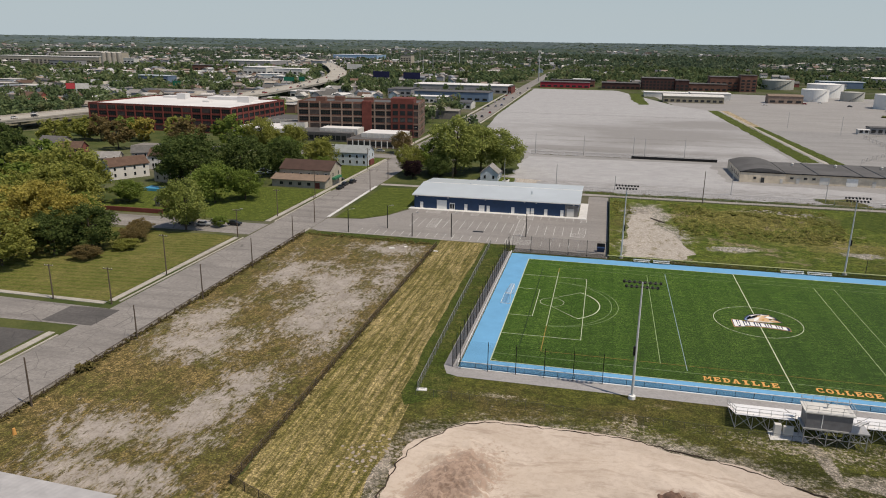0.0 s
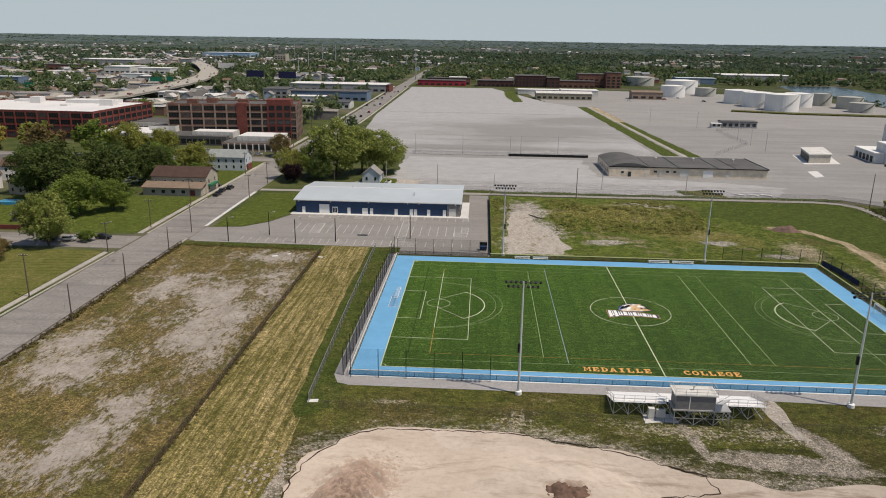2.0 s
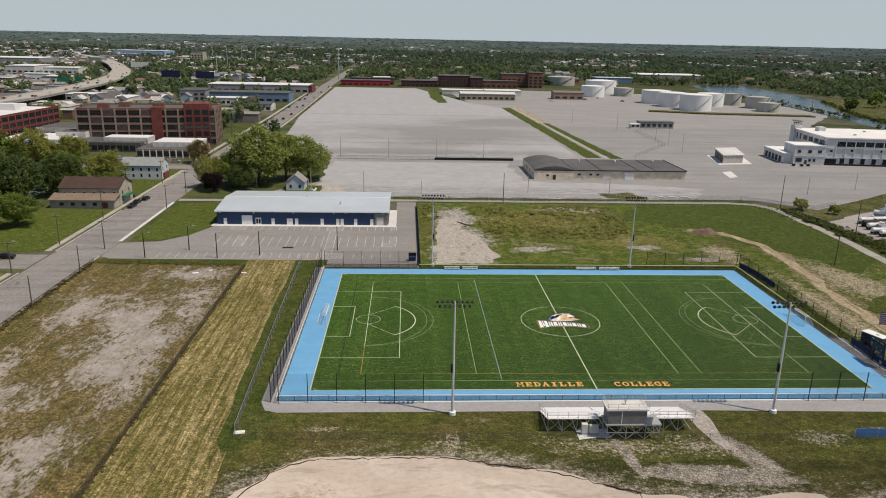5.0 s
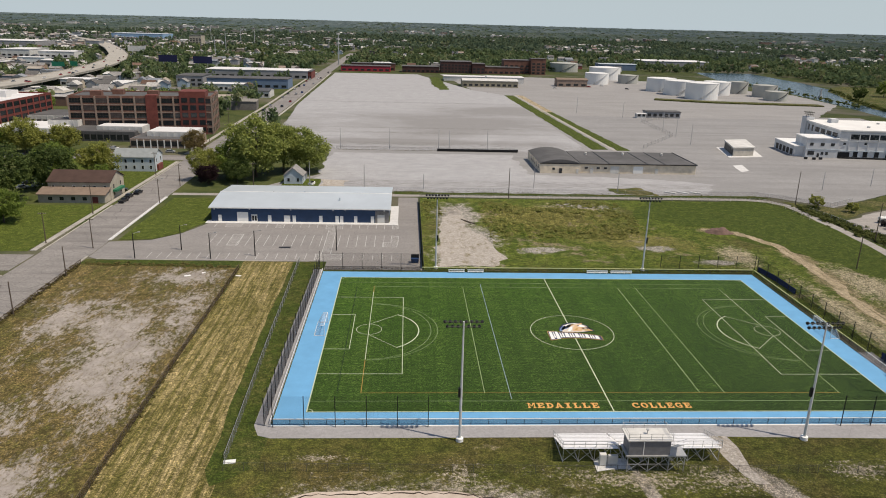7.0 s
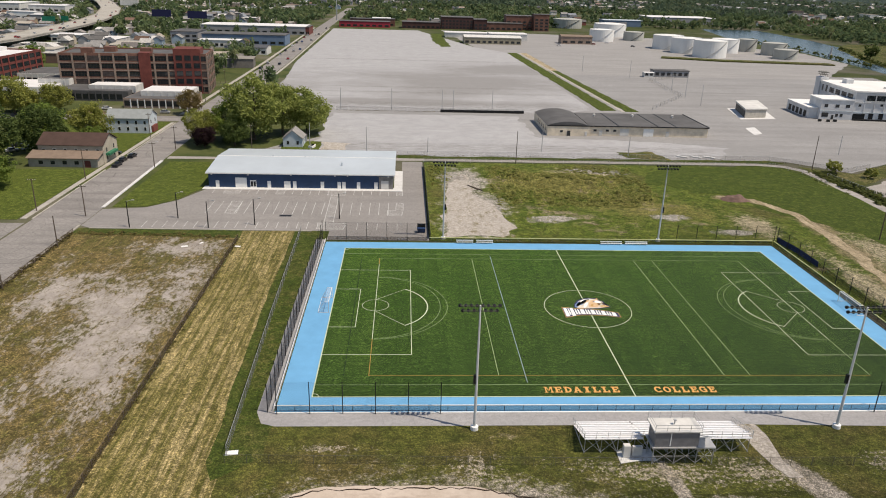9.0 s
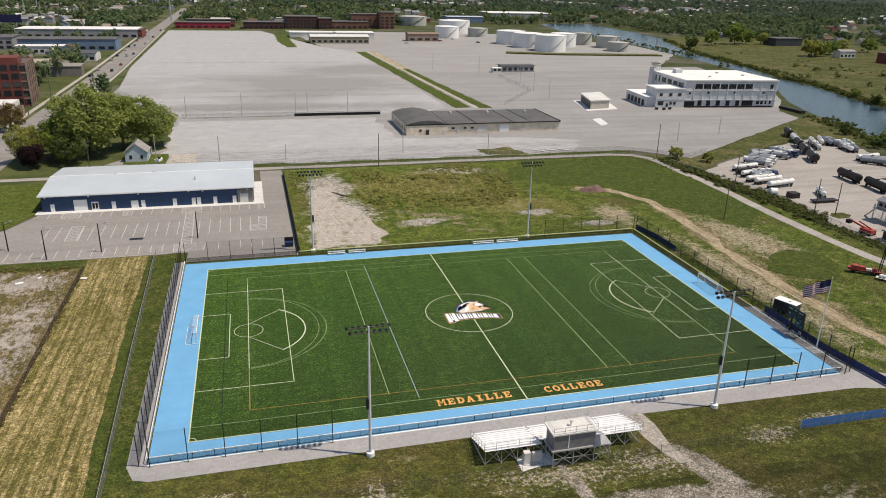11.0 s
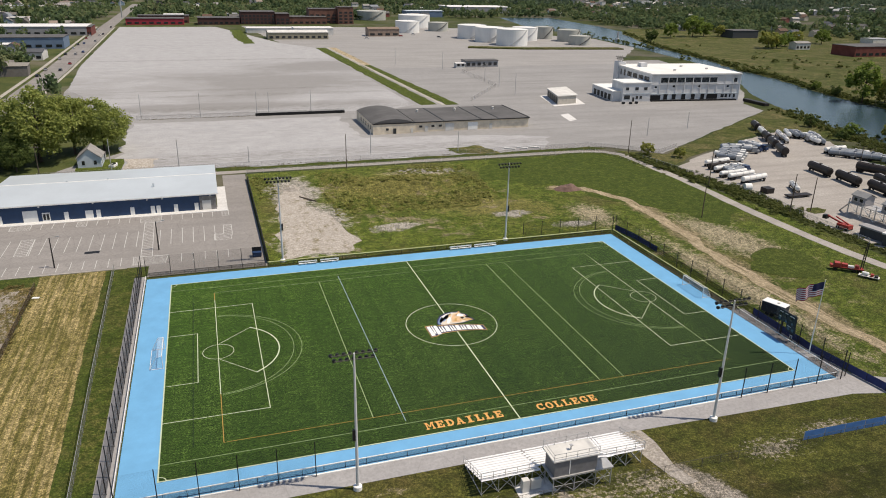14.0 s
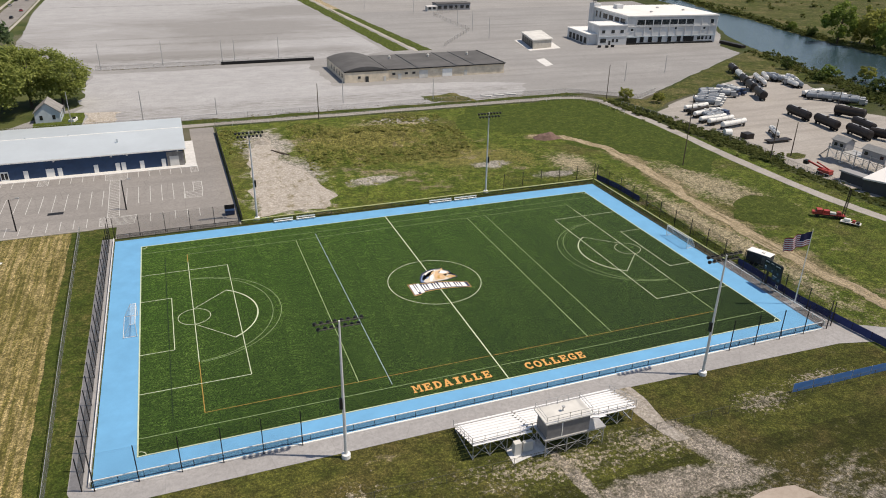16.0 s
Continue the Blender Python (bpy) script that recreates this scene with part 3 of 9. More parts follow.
# grounds round the pitch
sheet("ground_lot", [(-71.6, -160), (-28, -160), (-28, 41.5), (-71.6, 44)], 0.03, LOT, "vacant lot of broken gravel and dry weeds", "ground")
sheet("ground_hay", [(-28, -160), (-10.2, -160), (-10.2, 47.5), (-28, 47.5)], 0.035, HAY, "freshly mown strip of yellowed hay", "ground", 0.5, 1.2)
sheet("ground_lot_verge", [(-71.6, 44), (-28, 41.5), (-28, 47.6), (-71.6, 48.4)], 0.04, STRIP_GRASS, "narrow green verge beside the parking lot", "ground", 0.4)
sheet("ground_verge_west", [(-12.6, -51), (-11, -55), (-5, -50), (-5, 47.5), (-14.4, 47.5), (-14.2, 0)], 0.045, STRIP_GRASS, "green verge outside the pitch fence", "ground", 0.22, 0.6)
sheet("ground_grass_south", [(-11, -58.5), (130, -58.5), (135, -41), (-11, -41)], 0.02, SOUTH_GRASS, "rough grass behind the bleachers", "ground", 1.0)
sheet("ground_waste_south", [(-26, -160), (170, -160), (170, -57), (-26, -57)], 0.015, WASTE, "weedy waste ground with pale rubble", "ground")
sheet("ground_field_north", [(22, 40.5), (114, 40.5), (117, -52), (176, -52), (172, 50), (164, 126), (22, 126)], 0.025, WEEDS, "overgrown field with bare pale patches", "ground")
sheet("ground_green_east", [(112, 126), (163, 126), (169, 52), (150, 40), (136, 62), (118, 90), (96, 98)], 0.05, FIELD_GREEN, "smooth green corner of the field", "ground", 2.5, 4, 5)
sheet("parking_lot", [(-68.5, 48.2), (-5.2, 47.6), (-5.2, 40.8), (21.5, 40.8), (21.5, 126), (14, 126), (14, 86), (-47.5, 87), (-53, 74), (-60, 66.5), (-71.5, 64.5), (-71.5, 50)], 0.06, ASPHALT, "grey asphalt parking lot with painted stalls", "pavement")
sheet("lawn_corner", [(-69.5, 66.5), (-60, 67.5), (-53.5, 75), (-49, 87), (-49, 121), (-69.5, 121)], 0.1, LUSH, "mown lawn on the street corner", "lawn")
sheet("building_apron", [(-49, 86.2), (14.3, 86.2), (14.3, 112), (11.5, 112), (11.5, 90), (-49, 90)], 0.16, SLAB, "pale concrete apron along the blue building", "pavement")
sheet("trail", band([(-72, 127), (13, 129.5), (70, 129.5), (120, 130), (152, 130), (161, 127.5), (165.6, 121), (166.4, 110), (166.5, 97), (167.2, 81), (166.5, 62), (165.4, 47), (165.6, 30), (166.2, 10), (170, -10), (178, -50), (190, -120)], 3.6), 0.07, DUST, "narrow gravel trail beside the field", "path", 0.25)
sheet("trail_verge", [(12, 131), (165, 131.5), (160, 136.5), (90, 135.8), (12, 136)], 0.05, STRIP_GRASS, "grass verge along the trail", "ground", 0.8)

# paved industrial land to the north
sheet("pavement_lot_near", [(-46, 136), (165, 136), (183, 119), (296, 193), (300, 214), (330, 250), (360, 300), (380, 420), (-66, 420), (-62, 300), (-24, 236), (-20, 170)], 0.04, GREY_NEAR, "worn grey industrial yard", "pavement", 0.6)
sheet("pavement_lot_mid", [(-22, 137), (78, 137), (140, 139), (152, 158), (128, 168), (74, 173), (70, 224), (-22, 224)], 0.07, CONCRETE, "pale old concrete yard", "pavement", 1.6, 2.5)
sheet("pavement_lot_big", [(-20, 234), (100, 236), (116, 248), (110, 553), (84, 600), (30, 815), (-76, 815), (-70, 440), (-62, 330), (-24, 246)], 0.09, CONCRETE, "huge empty concrete lot with stains", "pavement", 0.25)
sheet("pavement_lot_far", [(112, 400), (330, 400), (420, 520), (430, 620), (330, 780), (60, 830), (84, 600), (110, 553)], 0.05, GREY_YARD, "wide grey yard before the tanks", "pavement", 1.0)
sheet("grass_strip_west", band([(114, 552), (124, 246)], 9), 0.12, LUSH, "green strip across the concrete", "ground", 0.5)
sheet("strip_path", band([(120.5, 554), (131.5, 243)], 2.0), 0.13, KERB, "straight pale footpath across the concrete", "path")
sheet("grass_strip_east", band([(127, 420), (136.5, 244)], 7), 0.12, LUSH, "second green strip beside the path", "ground", 0.5)
sheet("gravel_strip", band([(124, 553), (127.5, 420)], 7.5), 0.12, DIRT, "brown gravel strip beside the path", "ground", 0.4)
sheet("grass_patch_far", [(44, 768), (56, 768), (60, 600), (50, 597), (44, 660)], 0.13, LUSH, "green patch at the end of the lot", "ground", 1.0)

# river and its far bank
sheet("river", [(300, 60), (290, 110), (296, 140), (312, 200), (330, 245), (372, 310), (396, 360), (428, 560), (440, 660), (430, 800), (470, 1000), (560, 1000), (540, 800), (508, 640), (470, 450), (430, 345), (394, 240), (384, 210), (384, 60), (420, -200), (330, -200)], 0.02, WATER, "calm blue-grey river with low banks", "water", 0.8, 6)
sheet("bank_far", [(360, -200), (364, 60), (366, 160), (369, 190), (372, 210), (376, 232), (382, 252), (394, 287), (402, 325), (400, 341), (419, 393), (429, 439), (439, 487), (453, 547), (508, 690), (560, 760), (900, 700), (900, -200)], 0.06, BANK, "grassy far river bank", "ground", 2.0, 8)
sheet("yard_island", [(183.2, 39.5), (186.5, 39.6), (189, 42), (188.6, 45), (185, 45), (183, 43)], 0.12, BANK, "small weedy island in the dusty yard", "ground", 0.7, 1.0)
sheet("yard_slab", [(177.4, 188.1), (183.1, 191.6), (186.2, 207), (180.8, 204.8)], 0.06, SLAB, "pale bare concrete pad in the yard", "pavement", 0.2, 2.0)
sheet("lush_patch", [(133, 6.5), (141.5, 16.2), (149.5, 18.6), (154, 13.8), (153.5, 6.5), (150, 1), (144.7, -0.2), (137, 1.6)], 0.09, LUSH, "lush green patch in the rough field", "ground", 1.6, 0.9, 5)
sheet("yard_east", [(176, 100), (196, 112), (262, 146), (268, 120), (266, 103), (252, 84), (254, 66), (236, -20), (178, 8), (177.5, 40), (178.5, 55), (175, 72)], 0.07, DUST, "dusty pale storage yard by the river", "pavement", 1.5)
sheet("bank_near", [(166, 128), (184, 118), (296, 192), (310, 196), (294, 140), (290, 110), (276, 122), (262, 150), (196, 114), (176, 102)], 0.03, BANK, "grass slope between yard and river", "ground", 1.0)
sheet("dirt_track", band([(118, 84), (127, 82), (134, 66), (135, 48), (131, 20), (130, 0), (131, -34), (140, -80)], 3.4), 0.07, DIRT, "bare dirt track across the field", "path", 0.9, 0.8)
sheet("gravel_patch_north", [(25.5, 44.5), (40, 44), (47, 51), (43, 62), (39, 80), (36, 101), (31, 104), (28, 84)], 0.06, GRAVEL, "pale rubble patch in the field", "ground", 1.4, 2.5)


sheet("grass_patch_trail", [(104, 137), (121, 137.5), (113, 150), (101, 147)], 0.1, BANK, "weedy grass patch at the yard edge", "ground", 2.4, 1.0)

# streets
for nm, pts, z, m, lab in (
    ("road", band([(-80, -260), (-79, 60), (-80.5, 180), (-82, 430), (-90, 830), (-96, 1400)], 14.6), 0.05, ROAD, "worn concrete street with cracks and patches"),
    ("road_side_a", [(-330, -44), (-86, -38.5), (-86, -28.5), (-330, -22)], 0.055, ROAD, "side street of worn concrete"),
    ("road_side_b", [(-330, 36), (-87, 38), (-87, 51.5), (-330, 51)], 0.055, ROAD, "side street of worn concrete"),
    ("road_side_c", [(-240, 196), (-86, 196), (-86, 208), (-240, 208)], 0.055, ROAD, "side street before the factory"),
):
    sheet(nm, pts, z, m, lab, "road")
sheet("road_patch", rect(-96, -38, -84, -28.6), 0.065, DARK_ASPHALT, "dark asphalt repair patch", "road", 0.3)
sheet("dark_lot", [(-125, -75), (-91, -75), (-91, -43), (-125, -44)], 0.07, DARK_ASPHALT, "dark asphalt parking lot", "pavement")
sheet("lawn_west", [(-330, -21), (-90.5, -25.5), (-90.5, 35.5), (-330, 33)], 0.06, LAWN, "mown lawn with yellowed rows", "lawn", 0.3)
sheet("lawn_tavern", [(-160, 54.5), (-90.5, 54.5), (-90.5, 108), (-160, 108)], 0.06, LUSH, "mown lawn beside the tavern", "lawn", 0.3)
sheet("lawn_north", [(-150, 134), (-90.5, 134), (-90.5, 194), (-150, 194)], 0.06, LUSH, "grass round the white house", "lawn", 0.3)


def kerb(name, line, width=0.5, z=0.2, material=None, label="concrete kerb along the street"):
    return sheet(name, band(line, width), z, material or KERB, label, "kerb")


kerb("kerb_east_a", [(-72.2, -260), (-71.9, 50)])
kerb("kerb_east_b", [(-71.9, 66), (-72.6, 122)], 1.0, 0.2, SLAB, "new concrete kerb along the lawn")
kerb("kerb_west_a", [(-87.3, -24), (-86.8, 34)], 0.45)
kerb("kerb_west_b", [(-86.5, 55), (-87.2, 108)], 0.45)
kerb("kerb_west_c", [(-87.6, 130), (-88.2, 192)], 0.45)
kerb("kerb_west_d", [(-87.3, -260), (-87.0, -44)], 0.45)
kerb("kerb_lot_south", [(-68.5, 47.9), (-10, 47.3)], 0.3, 0.2)
sheet("sidewalk_west_a", band([(-89.4, -24), (-89, 34)], 1.5), 0.16, KERB, "old concrete sidewalk along the street", "sidewalk")
sheet("sidewalk_west_b", band([(-89, 55), (-89.6, 192)], 1.6), 0.17, KERB, "old concrete sidewalk along the street", "sidewalk")
sheet("sidewalk_west_c", band([(-91.4, 212), (-92.6, 430), (-100.4, 820)], 2.2), 0.16, KERB, "old concrete sidewalk along the street", "sidewalk")
sheet("sidewalk_east", band([(-71.6, 240), (-73.2, 430), (-81, 812)], 1.6), 0.16, KERB, "old concrete sidewalk along the lot", "sidewalk")
sheet("sidewalk_side", [(-300, -21.5), (-90, -26.2), (-90, -24.7), (-300, -20)], 0.15, KERB, "concrete sidewalk of the side street", "sidewalk")
sheet("sidewalk_dark_lot", band([(-89.4, -80), (-89.2, -43)], 1.6), 0.15, KERB, "old concrete sidewalk along the street", "sidewalk")

# ---- the pitch ----
FX, FY = 108.0, 34.4
sheet("path_pitch", [(-4.6, -42.4), (70.5, -42.4), (112, -43.5), (122, -46), (140, -62), (143, -60), (124, -42), (117, -38), (116.5, -10), (113, -10), (113, -38.2), (-5.4, -38.2), (-5.4, 41), (-7.9, 41), (-8.0, -38.5), (-6.8, -41.6)], 0.05, PATHWAY, "asphalt path round the pitch", "path")
track = sheet("track_margin", rect(-5.2, -38.6, 113.2, 39.2), 0.09, TRACK, "light blue rubber margin round the pitch", "sports surface")
pitch = sheet("turf_pitch", rect(0, -FY, FX, FY + 0.3), 0.098, TURF, "dark green artificial turf pitch with painted lines", "sports pitch")
LZ = 0.124
sheet("track_edge", rect(-5.2, -38.95, 113.2, -38.7), 0.16, WHITE, "white edge board along the blue margin", "edging")


def fibre_rows(step=0.050, rise_to=0.019, lean=0.002, piece=4.6, face=40.0):
    """The pile of the turf: close rows of thin fibre strips brushed one way over the dark infill; face: the way they are turned."""
    rng = np.random.default_rng(2)
    n, d = np.array((math.sin(radians(face)), -math.cos(radians(face)))), np.array((math.cos(radians(face)), math.sin(radians(face))))
    low, high = np.array((0.02, -FY + 0.04)), np.array((FX - 0.02, FY + 0.24))
    corners = np.array([(x, y) for x in (low[0], high[0]) for y in (low[1], high[1])])
    starts, ends = [], []
    for off in np.arange((corners @ n).min() + step, (corners @ n).max() - step, step):
        p = n * (off + rng.uniform(-0.3, 0.3) * step)
        t0, t1 = sorted(((low[0] - p[0]) / d[0], (high[0] - p[0]) / d[0]))
        u0, u1 = sorted(((low[1] - p[1]) / d[1], (high[1] - p[1]) / d[1]))
        t0, t1 = max(t0, u0), min(t1, u1)
        if t1 - t0 > 0.05:
            cuts = np.linspace(t0, t1, max(1, int((t1 - t0) / piece)) + 1)
            starts.append(p + cuts[:-1, None] * d)
            ends.append(p + cuts[1:, None] * d)
    a, b = np.concatenate(starts), np.concatenate(ends)
    m = len(a)
    top = 0.098 + rise_to * rng.uniform(0.75, 1.1, (m, 1))
    tip = -n * lean
    base = np.full((m, 1), 0.0975)
    co = np.stack([np.hstack([a, base]), np.hstack([b, base]), np.hstack([b + tip, top]), np.hstack([a + tip, top])], 1)
    me = bpy.data.meshes.new("fibre_rows")
    me.from_pydata(co.reshape(-1, 3).tolist(), [], np.arange(m * 4).reshape(-1, 4).tolist())
    me.materials.append(BLADES)
    return me


tagged(part("fibre_rows", fibre_rows(), None, pitch), kind="stuff")


def pitch_line(points, w, material, closed=False, z=LZ):
    pts = [Vector((*p, 0)) for p in points]
    bm = bmesh.new()
    n = len(pts)
    rows = []
    for i, p in enumerate(pts):
        a = pts[(i - 1) % n] if closed or i else p
        b = pts[(i + 1) % n] if closed or i < n - 1 else p
        d = (b - a).normalized()
        if not closed and i in (0, n - 1) or n > 8:
            s = Vector((-d.y, d.x, 0)) * w / 2
        else:
            d1, d2 = (p - a).normalized(), (b - p).normalized()
            m = (Vector((-d1.y, d1.x, 0)) + Vector((-d2.y, d2.x, 0))).normalized()
            s = m * (w / 2) / max(0.3, m.dot(Vector((-d1.y, d1.x, 0))))
        rows.append([bm.verts.new((*(p + s * e).xy, z + h)) for e, h in ((1, 0), (-1, 0), (-1, 0.004), (1, 0.004))])
    for i in range(n if closed else n - 1):
        a, b = rows[i], rows[(i + 1) % n]
        bm.faces.new((a[3], a[2], b[2], b[3]))
        for k in (0, 2):
            bm.faces.new((a[k], a[k + 1], b[k + 1], b[k])) if k == 0 else None
    return part("line", bm, material, pitch)


def arc(cx, cy, r, a0, a1, n=40, ry=None):
    return [(cx + r * math.cos(radians(a0 + (a1 - a0) * i / n)), cy + (ry or r) * math.sin(radians(a0 + (a1 - a0) * i / n))) for i in range(n + 1)]


W = 0.13
pitch_line([(0.1, -FY + 0.1), (FX - 0.1, -FY + 0.1), (FX - 0.1, FY + 0.2), (0.1, FY + 0.2)], 0.2, LINE_WHITE, True)
pitch_line([(54, -FY), (54, FY)], 0.2, LINE_WHITE, z=LZ + 0.002)
pitch_line(arc(54, 0, 9.15, 0, 354.4, 63), W, LINE_WHITE, True)
for sgn, gx in ((1, 0.0), (-1, FX)):
    px = lambda d: gx + sgn * d
    for depth, half in ((16.5, 20.16), (5.5, 9.16)):
        pitch_line([(px(0.2), -half), (px(depth), -half), (px(depth), half), (px(0.2), half)], W, LINE_WHITE)
    pitch_line([(px(9.05), -27.6), (px(9.05), 27.8)], W, LINE_YELLOW if sgn > 0 else LINE_PALE, z=LZ - 0.001)
    pitch_line([(px(9.05), -14), (px(9.05), 24)], W, LINE_WHITE, z=LZ + 0.001)
    c = (px(9.1), 0.9)
    pitch_line(arc(*c, 2.75, 0, 354, 40), W * 0.8, LINE_WHITE, True, LZ + 0.003)
    a0 = 0 if sgn > 0 else 180
    pitch_line(arc(*c, 15.1, a0 - 89, a0 + 89), 0.09, LINE_PALE)
    pitch_line(arc(*c, 13.6, a0 - 89, a0 + 89, ry=14.8), 0.09, LINE_PALE)
    pitch_line(arc(px(9.5), 0.4, 10.5, a0 - 57, a0 + 57), 0.24, LINE_WHITE, z=LZ + 0.004)
    for e in (-1, 1):
        pitch_line([(px(9.2), 0.9 + e * 2.9), (px(17.4 - 2.0), 0.4 + e * 8.9)], W * 0.8, LINE_WHITE)
    pitch_line([(px(22.7 - 18.0), -27.6), (px(4.7), 27.8)], 0.12, plain("dark_line", (0.012, 0.03, 0.008), 0.9))
    for e in (-1, 1):
        pitch_line(arc(gx + sgn * 0.2, e * (FY - 0.05) , 1.0, *( (0, 90) if (sgn, e) == (1, -1) else (90, 180) if (sgn, e) == (-1, -1) else (270, 360) if (sgn, e) == (1, 1) else (180, 270)), 10), 0.12, LINE_WHITE, z=LZ + 0.003)
for x, m, w in ((31.7, LINE_PALE, 0.12), (36.4, LINE_BLUE, 0.14), (72.1, LINE_PALE, 0.14), (76.8, LINE_PALE, 0.12)):
    e = 27.6 if m == LINE_PALE else 29.9
    pitch_line([(x, -e), (x, e)], w, m)
for y, m in ((-27.6, LINE_YELLOW), (27.8, LINE_PALE)):
    pitch_line([(9, y), (99, y)], 0.10, m, z=LZ + 0.002)
for y in (-30.6, 30.8):
    pitch_line([(0, y), (FX, y)], 0.10, LINE_PALE, z=LZ + 0.003)


def ring(cx, cy, rx, ry, w, a0, a1, n=18):
    """Short four-sided pieces along the stroke of a round letter."""
    at = lambda a, k: (cx + (rx - k * w * 0.8) * math.cos(a), cy + (ry - k * w * 0.62) * math.sin(a))
    cuts = [radians(a0 + (a1 - a0) * i / n) for i in range(n + 1)]
    return [[at(p, 0), at(q, 0), at(q, 1), at(p, 1)] for p, q in zip(cuts, cuts[1:])]


def glyph(c):
    """A block letter with slab serifs, one unit high, as four-sided pieces."""
    r = lambda x0, y0, x1, y1: [(x0, y0), (x1, y0), (x1, y1), (x0, y1)]
    if c == "I":
        return [r(0.33, 0.13, 0.67, 0.87), r(0.12, 0, 0.88, 0.15), r(0.12, 0.85, 0.88, 1)]
    if c == "L":
        return [r(0.14, 0.15, 0.42, 0.87), r(0.0, 0.85, 0.58, 1), r(0.0, 0, 0.96, 0.17), r(0.78, 0.15, 0.96, 0.42)]
    if c == "E":
        return [r(0.14, 0.16, 0.42, 0.84), r(0.0, 0.84, 0.96, 1), r(0.0, 0, 0.96, 0.16), r(0.78, 0.64, 0.96, 0.85), r(0.78, 0.15, 0.96, 0.38), r(0.40, 0.43, 0.60, 0.58), r(0.58, 0.34, 0.70, 0.67)]
    if c == "M":
        return [r(0.04, 0.13, 0.20, 0.9), r(0.80, 0.13, 0.96, 0.9), r(-0.08, 0, 0.32, 0.14), r(0.68, 0, 1.08, 0.14), r(-0.08, 0.87, 0.18, 1), r(0.82, 0.87, 1.08, 1),
                [(0.10, 1), (0.43, 0.34), (0.55, 0.34), (0.27, 1)], [(0.90, 1), (0.73, 1), (0.45, 0.34), (0.57, 0.34)]]
    if c == "D":
        return [r(0.12, 0.12, 0.38, 0.88), r(0.0, 0, 0.45, 0.15), r(0.0, 0.85, 0.45, 1)] + ring(0.40, 0.5, 0.58, 0.5, 0.3, -90, 90)
    if c == "A":
        return [[(0.06, 0.1), (0.28, 0.1), (0.60, 1), (0.38, 1)], [(0.94, 0.1), (0.62, 1), (0.40, 1), (0.70, 0.1)], r(0.26, 0.27, 0.74, 0.41), r(-0.05, 0, 0.40, 0.14), r(0.60, 0, 1.05, 0.14)]
    if c == "O":
        return ring(0.5, 0.5, 0.5, 0.5, 0.3, 0, 360, 28)
    if c == "C":
        return ring(0.52, 0.5, 0.52, 0.5, 0.3, 42, 318, 24) + [r(0.76, 0.62, 0.94, 0.98), r(0.78, 0.06, 0.94, 0.3)]
    return ring(0.52, 0.5, 0.52, 0.5, 0.3, 42, 330, 24) + [r(0.76, 0.64, 0.94, 0.98), r(0.56, 0.40, 1.0, 0.53), r(0.74, 0.06, 0.94, 0.42)]


def letters(text, x, y, width, height, material, parent, z):
    pitch_ = width / (len(text) - 0.2)
    for i, c in enumerate(text):
        bm = bmesh.new()
        for j, piece in enumerate(glyph(c)):
            pts = [(x + (i + u * 0.80) * pitch_, y + v * height) for u, v in piece]
            turn = sum(p[0] * q[1] - q[0] * p[1] for p, q in zip(pts, pts[1:] + pts[:1]))
            add_prism(bm, pts if turn > 0 else pts[::-1], z - 0.02, z + 0.0003 * j)
        part("letter", bm, material, parent, "painted orange letter " + c)


letters("MEDAILLE", 39.0, -33.1, 12.8, 1.8, ORANGE, pitch, LZ + 0.004)
letters("COLLEGE", 57.9, -33.1, 10.7, 1.8, ORANGE, pitch, LZ + 0.004)

# ---- blue sports building ----
def slope_roof(bm, x0, y0, x1, y1, eave, ridge, over=0.5, thick=0.25, ends=0.0):
    """A low gable roof, ridge along x; ends: how far the ridge stops short, for hips."""
    ym = (y0 + y1) / 2
    pts = []
    for dz in (0, thick):
        pts.append([bm.verts.new(p) for p in ((x0 - over, y0 - over, eave + dz), (x1 + over, y0 - over, eave + dz), (x1 + over, y1 + over, eave + dz), (x0 - over, y1 + over, eave + dz), (x0 - over + ends, ym, ridge + dz), (x1 + over - ends, ym, ridge + dz))])
    for a, flip in ((pts[0], True), (pts[1], False)):
        for f in ((0, 1, 5, 4), (2, 3, 4, 5), (1, 2, 5), (3, 0, 4)):
            if len(f) == 3 and not ends:
                continue
            bm.faces.new([a[i] for i in (reversed(f) if flip else f)])
    loop = [0, 1, 2, 3] if ends else [0, 1, 5, 2, 3, 4]
    for i, j in zip(loop, loop[1:] + loop[:1]):
        bm.faces.new((pts[0][i], pts[0][j], pts[1][j], pts[1][i]))


def gable_walls(bm, x0, y0, x1, y1, z0, eave, ridge):
    ym = (y0 + y1) / 2
    add_prism(bm, rect(x0, y0, x1, y1), z0, eave)
    if ridge > eave:
        for x in (x0, x1):
            d = 0.15 if x == x0 else -0.15
            a = [bm.verts.new(p) for p in ((x, y0, eave), (x, y1, eave), (x, ym, ridge))]
            b = [bm.verts.new(p) for p in ((x + d, y0, eave), (x + d, y1, eave), (x + d, ym, ridge))]
            bm.faces.new(a), bm.faces.new(b)
            for i, j in ((0, 2), (2, 1)):
                bm.faces.new((a[i], a[j], b[j], b[i]))


def siding(name, c, step=0.3):
    k = Mat(name)
    w = k.wave(0.314 / step, "X", 0.0, 0)
    col = k.mix(k.ramp(k.noise(0.4, 4), (0.35, 0.0), (0.7, 1.0)), mul(c, 0.85), mul(c, 1.1))
    return k.done(col, 0.5, 0, w, 0.4, 0.03, 0.35)


